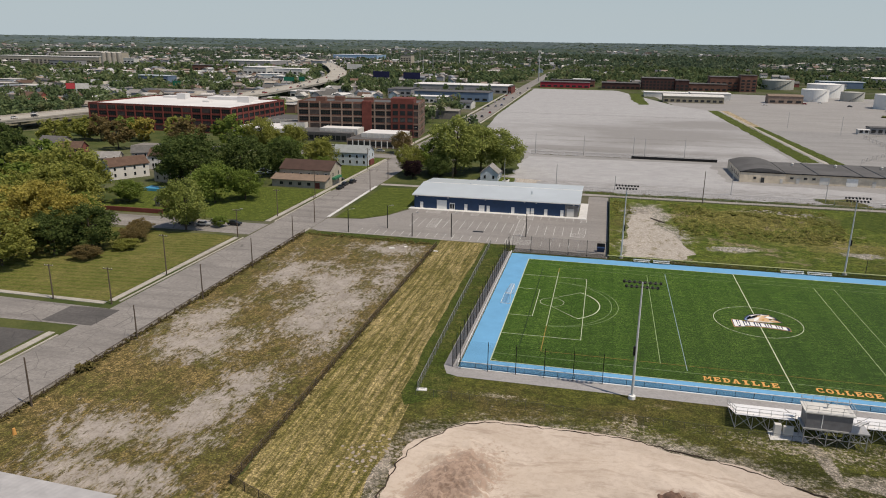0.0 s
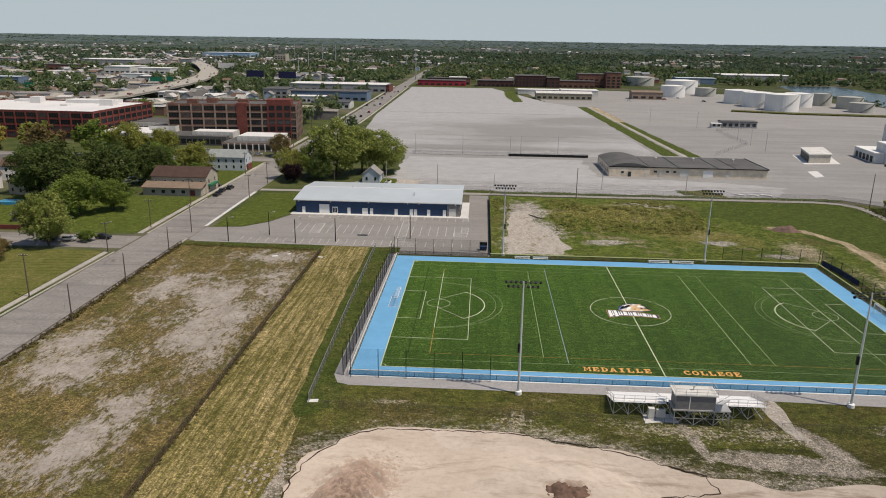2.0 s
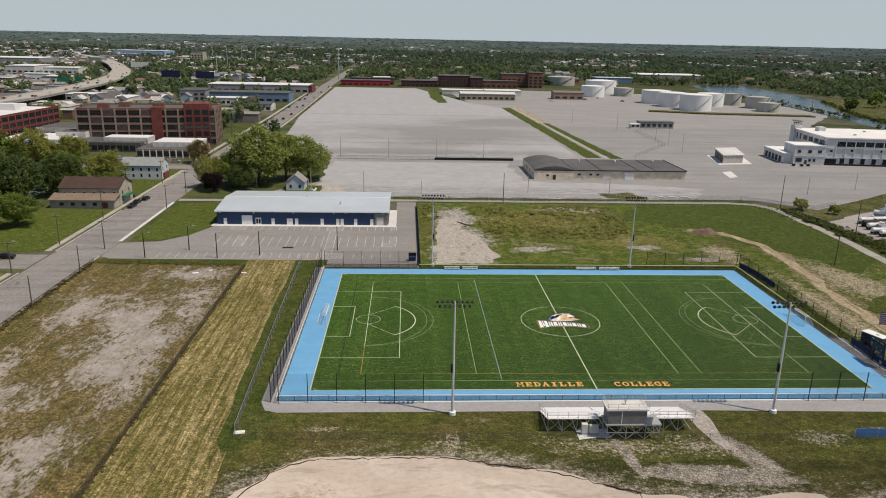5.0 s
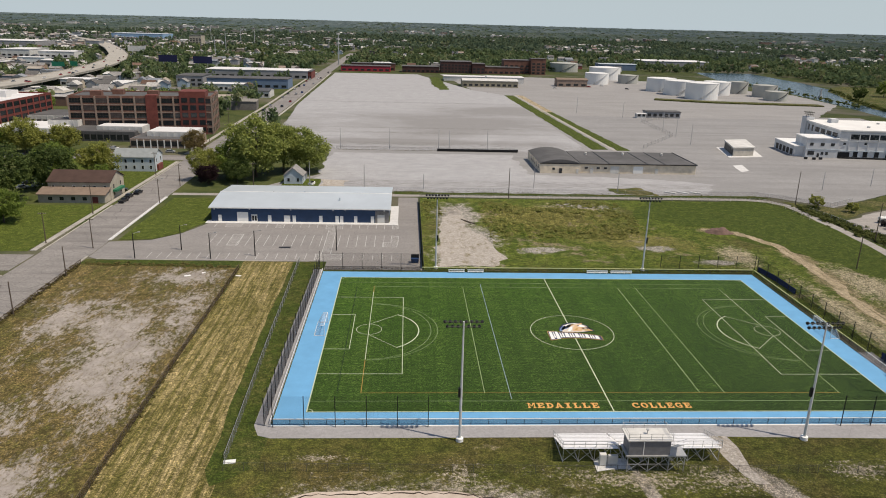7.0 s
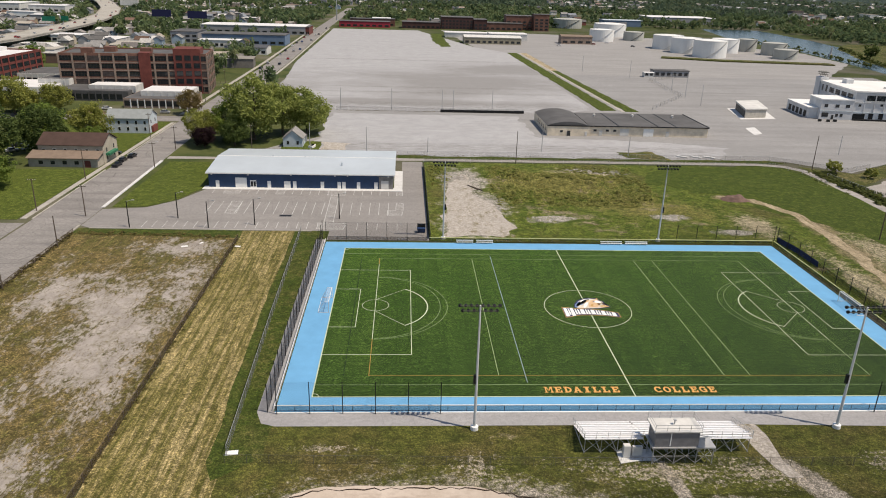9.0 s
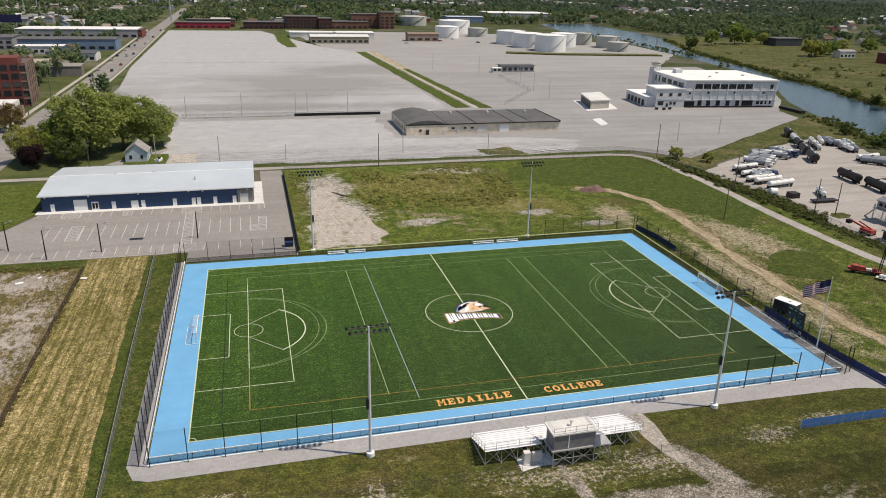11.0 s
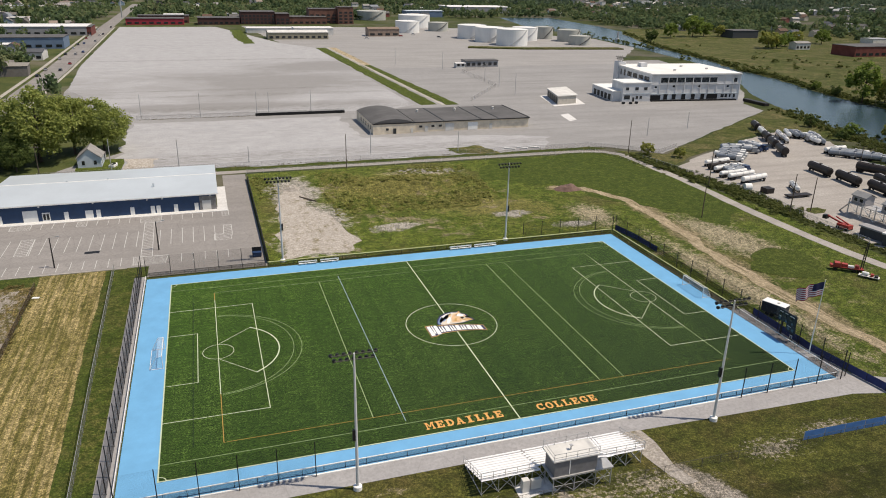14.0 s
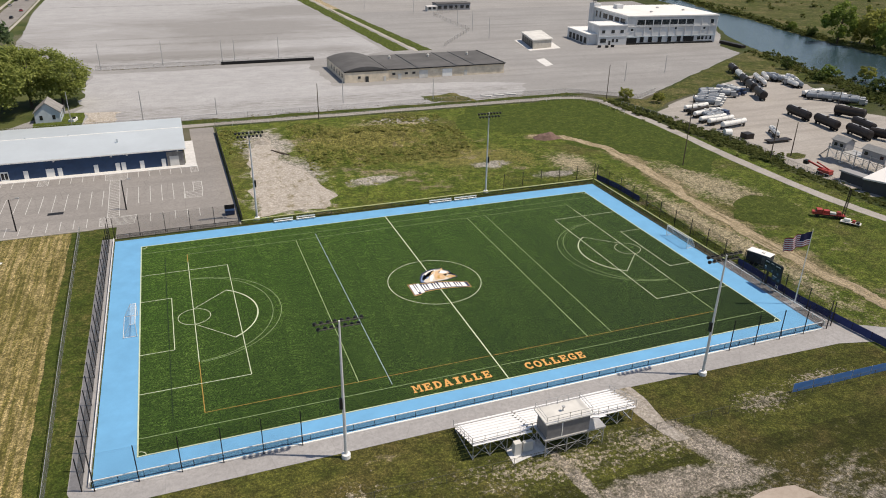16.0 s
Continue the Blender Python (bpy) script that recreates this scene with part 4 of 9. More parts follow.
NAVY_SIDING = siding("navy_ribbed_siding", (0.019, 0.050, 0.118))
blue = thing("sports_building", "long navy metal building with a pale low roof", "building")
bm = bmesh.new()
gable_walls(bm, -47.4, 88.6, 11.2, 121, 0.1, 4.9, 6.3)
part("wall", bm, NAVY_SIDING, blue)
bm = bmesh.new()
slope_roof(bm, -47.4, 88.6, 11.2, 121, 4.9, 6.3, 0.7, 0.18)
part("roof", bm, ROOF_METAL, blue, "pale grey metal roof")
part("ridge_cap", boxes((-48.1, 104.6, 6.42, 11.9, 105.0, 6.56)), WHITE, blue, "white ridge cap")
part("fascia", boxes((-48.15, 87.82, 4.72, 11.95, 87.9, 5.02)), WHITE, blue)


def wall_door(parent, name, x, w, h, y, material, z=0.16, label=""):
    d = part(name, boxes((x, y - 0.08, z, x + w, y + 0.06, z + h)), material, parent, label)
    return d


for x in (-45.2, -28.9, -20.8, -12.0, -6.6, -5.1, -0.4, 5.2):
    d = wall_door(blue, "door", x, 1.1, 2.2, 88.55, WHITE, label="white steel door")
    part("handle", boxes((x + 0.9, 88.40, 1.2, x + 0.98, 88.47, 1.35)), GALV, d)
wall_door(blue, "garage_door", -39.0, 3.6, 3.2, 88.55, WHITE, label="white sectional door")
wall_door(blue, "garage_door", -23.6, 2.0, 2.2, 88.55, WHITE, label="white double door")
ent = wall_door(blue, "entrance", -34.3, 1.9, 2.4, 88.55, WHITE, label="glazed double door")
part("pane", boxes((-34.1, 88.42, 0.5, -33.45, 88.47, 2.2)), GLASS_DARK, ent)
part("pane", boxes((-33.25, 88.42, 0.5, -32.6, 88.47, 2.2)), GLASS_DARK, ent)
STONE = plain("grey_stone_cladding", (0.24, 0.23, 0.22), 0.9, 0, 0.4, 1.5)
part("stone_cladding", boxes((6.7, 88.45, 0.16, 11.28, 88.58, 4.2)), STONE, blue, "grey stone cladding")
wall_door(blue, "shutter", 7.4, 2.4, 2.8, 88.42, OFFWHITE, label="pale roller shutter")
for x in (-46.5, -35, -21.5, -7.5, -3.5, 9.5):
    part("wall_light", boxes((x, 88.2, 4.2, x + 0.35, 88.56, 4.45)), WHITE, blue)
for x, y in ((-30, 104.9), (-19, 104.9), (-6, 96)):
    part("roof_vent", boxes((x, y, 5.6, x + 0.5, y + 0.5, 6.9)), ROOF_METAL, blue)

# ---- warehouse with a vaulted west end ----
PALE_BRICK = plain("buff_painted_brick", (0.70, 0.61, 0.48), 0.85, 0, 0.25, 0.35)
TAR = plain("grey_tar_roof", (0.108, 0.106, 0.106), 0.9, 0, 0.3, 0.12)
ware = thing("warehouse", "long low buff brick warehouse with a grey roof", "building")
part("wall", boxes((97.3, 180.0, 0.05, 151.8, 212.6, 4.25)), PALE_BRICK, ware)
part("wall", boxes((78.3, 178.6, 0.05, 97.3, 213.6, 4.35)), PALE_BRICK, ware)
for x0, x1 in ((97.5, 110.8), (110.8, 128.8), (128.8, 137.2), (137.2, 152.2)):
    part("roof", boxes((x0 + 0.02, 179.5, 4.25, x1 - 0.02, 213.0, 4.5)), TAR, ware, "patched grey flat roof")
for x in (110.8, 128.8, 137.2):
    part("seam", boxes((x - 0.2, 179.45, 4.45, x + 0.2, 212.9, 4.62)), BLACK, ware, "dark roof seam")
part("edge_trim", boxes((151.9, 179.4, 4.5, 152.25, 213.1, 4.72)), BLACK, ware)
part("edge_trim", boxes((97.6, 179.35, 4.2, 151.9, 179.6, 4.62)), BLACK, ware)
# vault: a shallow arch across the west block, run back from the front parapet
bm = bmesh.new()
VAULT = [(78.2 + 19.2 * k / 16, 4.35 + 2.0 * math.sin(math.pi * k / 16) ** 0.8) for k in range(17)]
ends = [[bm.verts.new((x, y, z)) for x, z in VAULT] for y in (179.1, 213.9)]
for k in range(16):
    bm.faces.new((ends[0][k], ends[0][k + 1], ends[1][k + 1], ends[1][k]))
bm.faces.new(ends[0][::-1])
bm.faces.new(ends[1])
bm.faces.new((ends[0][0], ends[1][0], ends[1][16], ends[0][16]))
part("vault_roof", bm, TAR, ware, "grey vaulted roof")
part("parapet", boxes((78.1, 178.4, 4.35, 97.5, 178.9, 4.75)), BLACK, ware)
for y in (182, 187, 192, 197, 202):
    part("window", boxes((78.2, y, 1.6, 78.4, y + 2.2, 3.2)), GLASS_DARK, ware)
for x, w, h, y, m in ((87.2, 1.4, 2.4, 178.5, GLASS_DARK), (95.2, 1.0, 2.2, 178.5, OFFWHITE), (102.0, 1.4, 2.4, 179.9, OFFWHITE), (111.5, 4.0, 3.3, 179.9, OFFWHITE), (122.2, 4.6, 3.4, 179.9, WHITE), (132.5, 1.4, 2.4, 179.9, OFFWHITE)):
    part("door", boxes((x, y - 0.06, 0.1, x + w, y + 0.14, h)), m, ware)
for x in (99.4, 105.0, 108.4):
    part("window", boxes((x, 179.9, 2.0, x + 1.4, 180.04, 2.9)), GLASS_DARK, ware)
part("window", boxes((84.0, 178.5, 1.6, 85.2, 178.66, 2.6)), GLASS_DARK, ware)
for x in (105.3, 123.9, 143.4):
    bm = bmesh.new()
    add_tube(bm, [((x, 204, 4.5), 0.5), ((x, 204, 5.3), 0.5), ((x, 204, 5.4), 0.65), ((x, 204, 5.7), 0.4)], 10)
    part("roof_vent", bm, OFFWHITE, ware)

# ---- river office block ----
OFF_WALL = plain("grey_white_plaster", (0.60, 0.605, 0.61), 0.8, 0, 0.2, 0.15)
PALE_TRIM, PANE = plain("pale_blue_grey_trim", (0.44, 0.50, 0.54), 0.7, 0, 0.15, 0.3), plain("dusty_window_pane", (0.06, 0.065, 0.07), 0.25, 0, 0.4, 0.6, 0.5)
L_, D_ = 56.0, 46.0
office = thing("dock_building", "three-storey grey-white dock building with dark windows", "building", (250.4, 232.4, 0), -6)
part("wall", boxes((0, 0, 0, L_, D_, 14.6)), OFF_WALL, office)
part("roof", boxes((-0.5, -0.5, 14.6, L_ + 0.5, D_ + 0.5, 15.3)), plain("white_flat_roof", (0.74, 0.73, 0.70), 0.8, 0, 0.12, 0.08), office, "pale flat roof")


def dock_window(x, z, w, h, panes, side=False):
    """A window of several panes between bars, some panes standing open."""
    spin = (lambda a, c0, z0, b, c1, z1: (c0, a, z0, c1, b, z1)) if side else (lambda *r: r)
    ob = part("window", boxes(spin(x, -0.03, z, x + w, 0.05, z + h)), BLACK, office)
    for i in range(panes):
        for j in range(2):
            u, v = x + w * i / panes + 0.08, z + h * j / 2 + 0.08
            part("pane", boxes(spin(u, -0.07 - 0.12 * ((i * 7 + j * 3 + int(x)) % 3 == 0), v, u + w / panes - 0.16, -0.04, v + h / 2 - 0.16)), GLASS_DARK if (i + j + int(x)) % 3 else PANE, ob)
    part("sill", boxes(spin(x - 0.15, -0.25, z - 0.3, x + w + 0.15, 0.02, z - 0.05)), OFF_WALL, ob)


PITCH = 5.1
for i in range(7):
    dock_window(5.8 + i * PITCH, 10.3, 4.5, 2.7, 4)
dock_window(51.6, 10.3, 2.2, 2.4, 2)
for i in range(4):
    dock_window(3.0 + i * 7.4, 10.3, 5.6, 2.7, 4, True)
for y in (33.5, 38.5):
    dock_window(y, 10.0, 1.8, 3.4, 1, True)
for i in range(11):
    part("pilaster", boxes((5.5 + i * PITCH - 0.3, -0.28, 4.3, 5.5 + i * PITCH + 0.15, 0.04, 14.0)) if i < 10 else boxes((L_ - 0.5, -0.3, 0, L_ + 0.02, 0.04, 14.0)), OFF_WALL, office)
for z in (4.1, 9.4, 13.7):
    part("ledge", boxes((-0.1, -0.36, z - 0.2, L_ + 0.1, 0.03, z + 0.2)), PALE_TRIM if z < 9 else OFF_WALL, office)
for i in range(10):
    part("panel_joint", boxes((5.7 + i * PITCH, -0.05, 6.7, 9.8 + i * PITCH, 0.02, 6.85)), PALE_TRIM, office)
for x, z in ((2.4, 7.2), (47.6, 7.4), (13.5, 7.6), (29.6, 7.6)):
    dock_window(x, z, 1.4, 1.2, 1)
for x in (8.4, 13.6, 19.6, 25.6, 31.6):
    d = part("dock_door", boxes((x, -0.1, 0.9, x + 2.5, 0.1, 3.9)), BLACK, office)
    part("door_frame", boxes((x - 0.25, -0.2, 0.9, x, 0.06, 4.0), (x + 2.5, -0.2, 0.9, x + 2.75, 0.06, 4.0)), PALE_TRIM, d)
part("loading_bay", boxes((35.6, -0.1, 0.9, 42.4, 0.1, 3.8)), BLACK, office, "wide dark loading bay")
part("loading_bay", boxes((0.4, -0.1, 0.8, 6.6, 0.1, 3.4)), BLACK, office, "wide dark loading bay")
for x, w in ((44.6, 2.0), (47.2, 1.6), (50.0, 1.0), (52.6, 1.2)):
    dock_window(x, 1.6, w, 1.9, 1)
part("dock", boxes((0.5, -1.6, 0, L_ - 2, -0.02, 0.8)), BLACK, office, "dark dock edge with bumpers")
tw = part("tower", boxes((-1.0, D_ - 4, 0, 3.6, D_ + 2, 17.0)), OFF_WALL, office, "taller stair tower")
bm = bmesh.new()
for k in range(4):
    add_beam(bm, (-0.6 + 1.3 * k, D_ - 3, 17.0), (-0.6 + 1.3 * k, D_ + 1, 20.2), 0.14)
    add_beam(bm, (-0.6, D_ - 3 + 1.3 * k, 18.4), (3.3, D_ - 3 + 1.3 * k, 18.4), 0.12)
add_box(bm, -0.8, D_ - 3.4, 19.4, 3.5, D_ + 1.4, 19.7)
part("roof_frame", bm, WIRE_DARK, tw, "dark steel frame")
part("penthouse", boxes((8, D_ - 16, 15.3, 12, D_ - 11, 17.6)), OFF_WALL, office)
for x, y in ((20, 12), (34, 30), (44, 18)):
    part("roof_vent", boxes((x, y, 15.3, x + 1.2, y + 1.2, 16.1)), GALV, office)
w1 = part("wing", boxes((-17, -0.6, 0, -0.02, 14, 10.2)), OFF_WALL, office, "lower pale wing")
part("roof", boxes((-17.3, -0.9, 10.2, -0.04, 14.3, 10.7)), WHITE, w1)
part("ledge", boxes((-17.1, -0.8, 4.4, 0, -0.58, 4.7)), PALE_TRIM, w1)
for x, z, w, h in ((-15.2, 6.4, 1.8, 1.6), (-9.6, 6.4, 2.0, 1.6), (-4.2, 6.4, 2.0, 1.6), (-15.8, 1.4, 3.4, 2.2), (-8.8, 1.6, 1.4, 1.6), (-6.4, 1.6, 1.4, 1.6), (-10.8, 0.1, 1.2, 2.3)):
    part("window", boxes((x, -0.68, z, x + w, -0.5, z + h)), GLASS_DARK, w1)
w2 = part("wing", boxes((-22, 2, 0, -17.02, 30, 5.4), (-17.0, 14.02, 0, -4, 30, 5.4)), OFF_WALL, office, "single-storey pale wing")
part("roof", boxes((-22.3, 1.7, 5.4, -17.04, 30.3, 5.8), (-17.02, 14.32, 5.4, -3.7, 30.3, 5.8)), WHITE, w2)
for y in (4, 9, 14, 19, 24):
    part("dock_door", boxes((-22.1, y, 0.4, -21.9, y + 3.2, 3.6)), BLACK, w2)
for x, y in ((-20, -5), (-16, -6), (-12, -5.4)):
    tagged(part("bollard_block", boxes((250.4 + x - 0.7, 232 + y - 0.6, 0.04, 250.4 + x + 0.7, 232 + y + 0.6, 1.2)), BLACK), "dark concrete block standing on the yard", "block", "yard blocks")

STONE_PALE = plain("dirty_pale_block", (0.46, 0.43, 0.38), 0.85, 0, 0.25, 0.5)
shed = thing("loading_shed", "small pale block shed with a white roof and dark openings", "building")
bm = bmesh.new()
SQ = [(192.8, 232.2), (205.0, 234.4), (212.6, 262), (199.4, 259)]
add_prism(bm, SQ, 0.15, 4.4)
part("wall", bm, STONE_PALE, shed)
bm = bmesh.new()
add_prism(bm, [(192.3, 231.7), (205.5, 234), (213.1, 262.5), (199, 259.5)], 4.4, 4.9)
part("roof", bm, OFFWHITE, shed)
# black panels on the solid wall stand in for the shaded inside
for i in range(5):
    f0, f1 = 0.05 + i * 0.185, 0.20 + i * 0.185
    a, b = Vector(SQ[0]).lerp(Vector(SQ[3]), f0), Vector(SQ[0]).lerp(Vector(SQ[3]), f1)
    n = Vector((-1, 0.24)) * 0.06
    bm = bmesh.new()
    add_prism(bm, [tuple(a + n), tuple(a - n), tuple(b - n), tuple(b + n)], 0.3, 3.6)
    part("opening", bm, BLACK, shed)
sheet("shed_apron", [(189, 228), (209, 231), (218, 266), (196, 262)], 0.1, SLAB, "pale slab round the shed", "pavement")

# ---- factories ----
MULLION = plain("rusty_window_bar", (0.05, 0.035, 0.03), 0.8)


BOARDED = plain("dusty_boarded_window", (0.075, 0.06, 0.055), 0.7, 0, 0.5, 0.4)


def facade_block(name, label, a, b, depth, height, floors, bays, wall, glass, pier, roofm, parapet=0.8):
    """A framed factory block: front wall from b to a, going back by depth; each bay of each floor has its own window."""
    a, b = Vector(a), Vector(b)
    length, turn = (a - b).length, math.degrees(math.atan2((a - b).y, (a - b).x))
    ob = thing(name, label, "building", (b.x, b.y, 0), turn)
    part("wall", boxes((0, 0, 0, length, depth, height)), wall, ob)
    bm = bmesh.new()
    add_box(bm, 0, 0, height, length, 0.5, height + parapet)
    add_box(bm, 0, depth - 0.5, height, length, depth, height + parapet)
    add_box(bm, 0, 0.5, height, 0.5, depth - 0.5, height + parapet)
    add_box(bm, length - 0.5, 0.5, height, length, depth - 0.5, height + parapet)
    part("parapet", bm, wall, ob)
    part("roof", boxes((0.5, 0.5, height - 0.1, length - 0.5, depth - 0.5, height + 0.08)), roofm, ob)
    step, fh = length / bays, height / floors
    meshes = {}

    def shared(key, make, m):
        if key not in meshes:
            meshes[key] = mesh_of(make(), key, m)
        return meshes[key]

    win = shared("window", lambda: boxes((0, -0.06, 0, step - 0.9, 0.1, fh * 0.62)), glass)
    boarded = shared("boarded_window", lambda: boxes((0, -0.06, 0, step - 0.9, 0.1, fh * 0.62)), BOARDED)
    mul_ = shared("mullion", lambda: boxes(*[((step - 0.9) * k / 4 - 0.04, -0.1, 0, (step - 0.9) * k / 4 + 0.04, 0.02, fh * 0.62) for k in (1, 2, 3)], (0, -0.1, fh * 0.3, step - 0.9, 0.02, fh * 0.3 + 0.08)), MULLION)
    for f in range(floors):
        for i in range(bays):
            w = part("window", boarded if (i * 5 + f * 7 + i * f) % 11 in (2, 7) else win, None, ob)
            w.location = (i * step + 0.45, 0, f * fh + fh * 0.24)
            m = part("mullion", mul_, None, w)
    for i in range(bays + 1):
        p = part("pier", shared("pier", lambda: boxes((-0.45, -0.35, 0, 0.45, 0.05, height + parapet * 0.6)), pier), None, ob)
        p.location = (i * step, 0, 0)
    nb = max(2, round(depth / step))
    sd = depth / nb
    swin = shared("side_window", lambda: boxes((-0.1, 0, 0, 0.06, sd - 0.9, fh * 0.62)), glass)
    for f in range(floors):
        for i in range(nb):
            w = part("window", swin, None, ob)
            w.location = (length, i * sd + 0.45, f * fh + fh * 0.24)
    for i in range(nb + 1):
        p = part("pier", shared("side_pier", lambda: boxes((-0.05, -0.45, 0, 0.35, 0.45, height + parapet * 0.6)), pier), None, ob)
        p.location = (length, min(max(i * sd, 0.45), depth - 0.45), 0)
    for f in range(1, floors):
        part("ledge", shared("ledge", lambda: boxes((0, -0.22, -0.25, length + 0.22, 0.02, 0.25)), pier), None, ob).location = (0, 0, f * fh)
    return ob


BRICK_RED = plain("dark_red_brick", (0.17, 0.05, 0.04), 0.9, 0, 0.3, 0.3)
BRICK_BROWN = plain("brown_brick", (0.19, 0.095, 0.07), 0.9, 0, 0.35, 0.25)
PIER_GREY = plain("grey_concrete_frame", (0.30, 0.225, 0.18), 0.9, 0, 0.3, 0.4)
PIER_RED = plain("red_brick_pier", (0.22, 0.055, 0.045), 0.9, 0, 0.25, 0.4)
ROOF_WHITE = plain("white_membrane_roof", (0.68, 0.67, 0.66), 0.7, 0, 0.1, 0.05)
red = facade_block("red_factory", "long red brick factory with a white flat roof", (-211.5, 258), (-316.4, 262), 72, 15.8, 4, 15, BRICK_RED, GLASS_DARK, PIER_RED, ROOF_WHITE)
for x, y, w, d, h in ((31, 52, 7, 6, 4.2), (84, 44, 9, 6, 4), (52, 58, 34, 12, 2.2), (14, 60, 12, 8, 1.5), (62, 36, 5, 4, 1.2)):
    part("penthouse", boxes((x, y, 15.8, x + w, y + d, 15.8 + h)), ROOF_WHITE, red)
brick = facade_block("brick_factory", "derelict brick factory with broken dark windows", (-94.6, 277.1), (-170, 267), 30, 20.8, 5, 11, BRICK_BROWN, GLASS_DARK, PIER_GREY, TAR)
part("tower", boxes((58.6, -0.5, 0, 72.8, 14, 24.2)), BRICK_RED, brick, "taller red brick bay")
part("stair_bay", boxes((40.5, -0.55, 0, 46.5, 6, 22.0)), BRICK_RED, brick, "red brick stair bay")
for x, h in ((59.4, 1.2), (64.0, 1.0), (68.6, 1.1)):
    for f in range(5):
        part("window", boxes((x + 0.4, -0.62, 1.4 + f * 4.16, x + 3.7, -0.4, 4.1 + f * 4.16)), GLASS_DARK, brick)

# ---- trees ----
def leaf_material(name, dark, light):
    k = Mat(name)
    r = k.island()
    col = k.mix(k.ramp(r, (0.0, 0.0), (1.0, 1.0)), dark, light)
    col = k.mix(k.ramp(k.noise(0.35, 3), (0.4, 0.0), (0.65, 0.6)), col, dark)
    return translucent(k, col, k.done(col, 0.75, 0, None, spec=0.2), 0.48)


def translucent(k, col, m, share):
    """Lets light through thin leaves."""
    t = k.t
    tr = t.nodes.new("ShaderNodeBsdfTranslucent")
    t.links.new(col, tr.inputs[0])
    mx = t.nodes.new("ShaderNodeMixShader")
    mx.inputs[0].default_value = share
    out = t.nodes["Material Output"]
    t.links.new(k.bsdf.outputs[0], mx.inputs[1])
    t.links.new(tr.outputs[0], mx.inputs[2])
    t.links.new(mx.outputs[0], out.inputs[0])
    return m


LEAVES = {
    "bright": leaf_material("bright_spring_leaves", (0.189, 0.231, 0.055), (0.370, 0.403, 0.124)),
    "green": leaf_material("green_leaves", (0.117, 0.176, 0.031), (0.254, 0.319, 0.073)),
    "dark": leaf_material("dark_green_leaves", (0.06, 0.092, 0.025), (0.145, 0.19, 0.055)),
    "olive": leaf_material("olive_leaves", (0.182, 0.202, 0.044), (0.384, 0.390, 0.104)),
    "gold": leaf_material("golden_green_leaves", (0.260, 0.231, 0.047), (0.520, 0.436, 0.117)),
    "purple": leaf_material("dark_purple_leaves", (0.018, 0.010, 0.012), (0.05, 0.025, 0.028)),
    "rust": leaf_material("rusty_budding_leaves", (0.15, 0.115, 0.05), (0.27, 0.21, 0.085)),
}
BARK = plain("grey_brown_bark", (0.10, 0.08, 0.06), 0.95, 0, 0.35, 1.5)


def crown_mesh(seed, clumps, leaves, size, squash=0.85, material=None, shape="round"):
    """A crown of unit radius and height 1 over the origin: many small leaf faces set in clumps with gaps between."""
    rng = np.random.default_rng(seed)
    d = rng.normal(size=(clumps, 3))
    d /= np.linalg.norm(d, axis=1)[:, None]
    rad = rng.uniform(0.35, 1.0, clumps) ** 0.5
    lump = 1 + 0.5 * np.array([noise.noise(Vector(v * 1.7) + Vector((seed * 1.3, 0, 0))) for v in d])
    cen = d * (rad * lump)[:, None] * 0.82
    if shape == "cone":
        h = (cen[:, 2] + 0.9) / 1.8
        cen[:, :2] *= np.clip(1.25 - h, 0.12, 1.1)[:, None]
    cr = rng.uniform(0.10, 0.25, clumps)
    which = rng.integers(0, clumps, leaves)
    off = rng.normal(size=(leaves, 3))
    off /= np.linalg.norm(off, axis=1)[:, None]
    pos = cen[which] + off * (cr[which] * rng.uniform(0.45, 1.0, leaves))[:, None]
    n = off * 0.8 + rng.normal(size=(leaves, 3)) * 0.55 + np.array((0, 0, 0.35))
    n /= np.linalg.norm(n, axis=1)[:, None]
    u = np.cross(n, rng.normal(size=(leaves, 3)))
    u /= np.linalg.norm(u, axis=1)[:, None]
    w = np.cross(n, u)
    s = size * rng.uniform(0.6, 1.3, leaves)[:, None]
    quad = np.stack([pos - u * s, pos - w * s * 0.7 + n * s * 0.2, pos + u * s, pos + w * s * 0.7 + n * s * 0.2], 1)
    quad[..., 2] = quad[..., 2] * 0.5 * squash / 0.85 + 0.5
    me = bpy.data.meshes.new("crown")
    me.from_pydata(quad.reshape(-1, 3).tolist(), [], np.arange(leaves * 4).reshape(-1, 4).tolist())
    me.materials.append(material)
    return me


def trunk_mesh(seed, limbs=7):
    """A tapered trunk with limbs, for a tree one unit high."""
    rng = random.Random(seed)
    bm = bmesh.new()
    lean = rng.uniform(-0.02, 0.02)
    add_tube(bm, [((0, 0, -0.01), 0.032), ((0, 0, 0.05), 0.024), ((lean, 0, 0.3), 0.018), ((lean * 2, 0.01, 0.6), 0.010), ((lean * 2, 0, 0.85), 0.003)], 8)
    for i in range(limbs):
        a, z = 2 * math.pi * i / limbs + rng.uniform(-0.4, 0.4), rng.uniform(0.18, 0.5)
        r, up = rng.uniform(0.16, 0.26), rng.uniform(0.15, 0.3)
        add_tube(bm, [((lean, 0, z), 0.011), ((r * 0.5 * math.cos(a), r * 0.5 * math.sin(a), z + up * 0.45), 0.007), ((r * math.cos(a), r * math.sin(a), z + up), 0.002)], 5)
    return mesh_of(bm, "trunk", BARK)


TRUNKS = [trunk_mesh(i) for i in range(4)]
CROWNS = {}


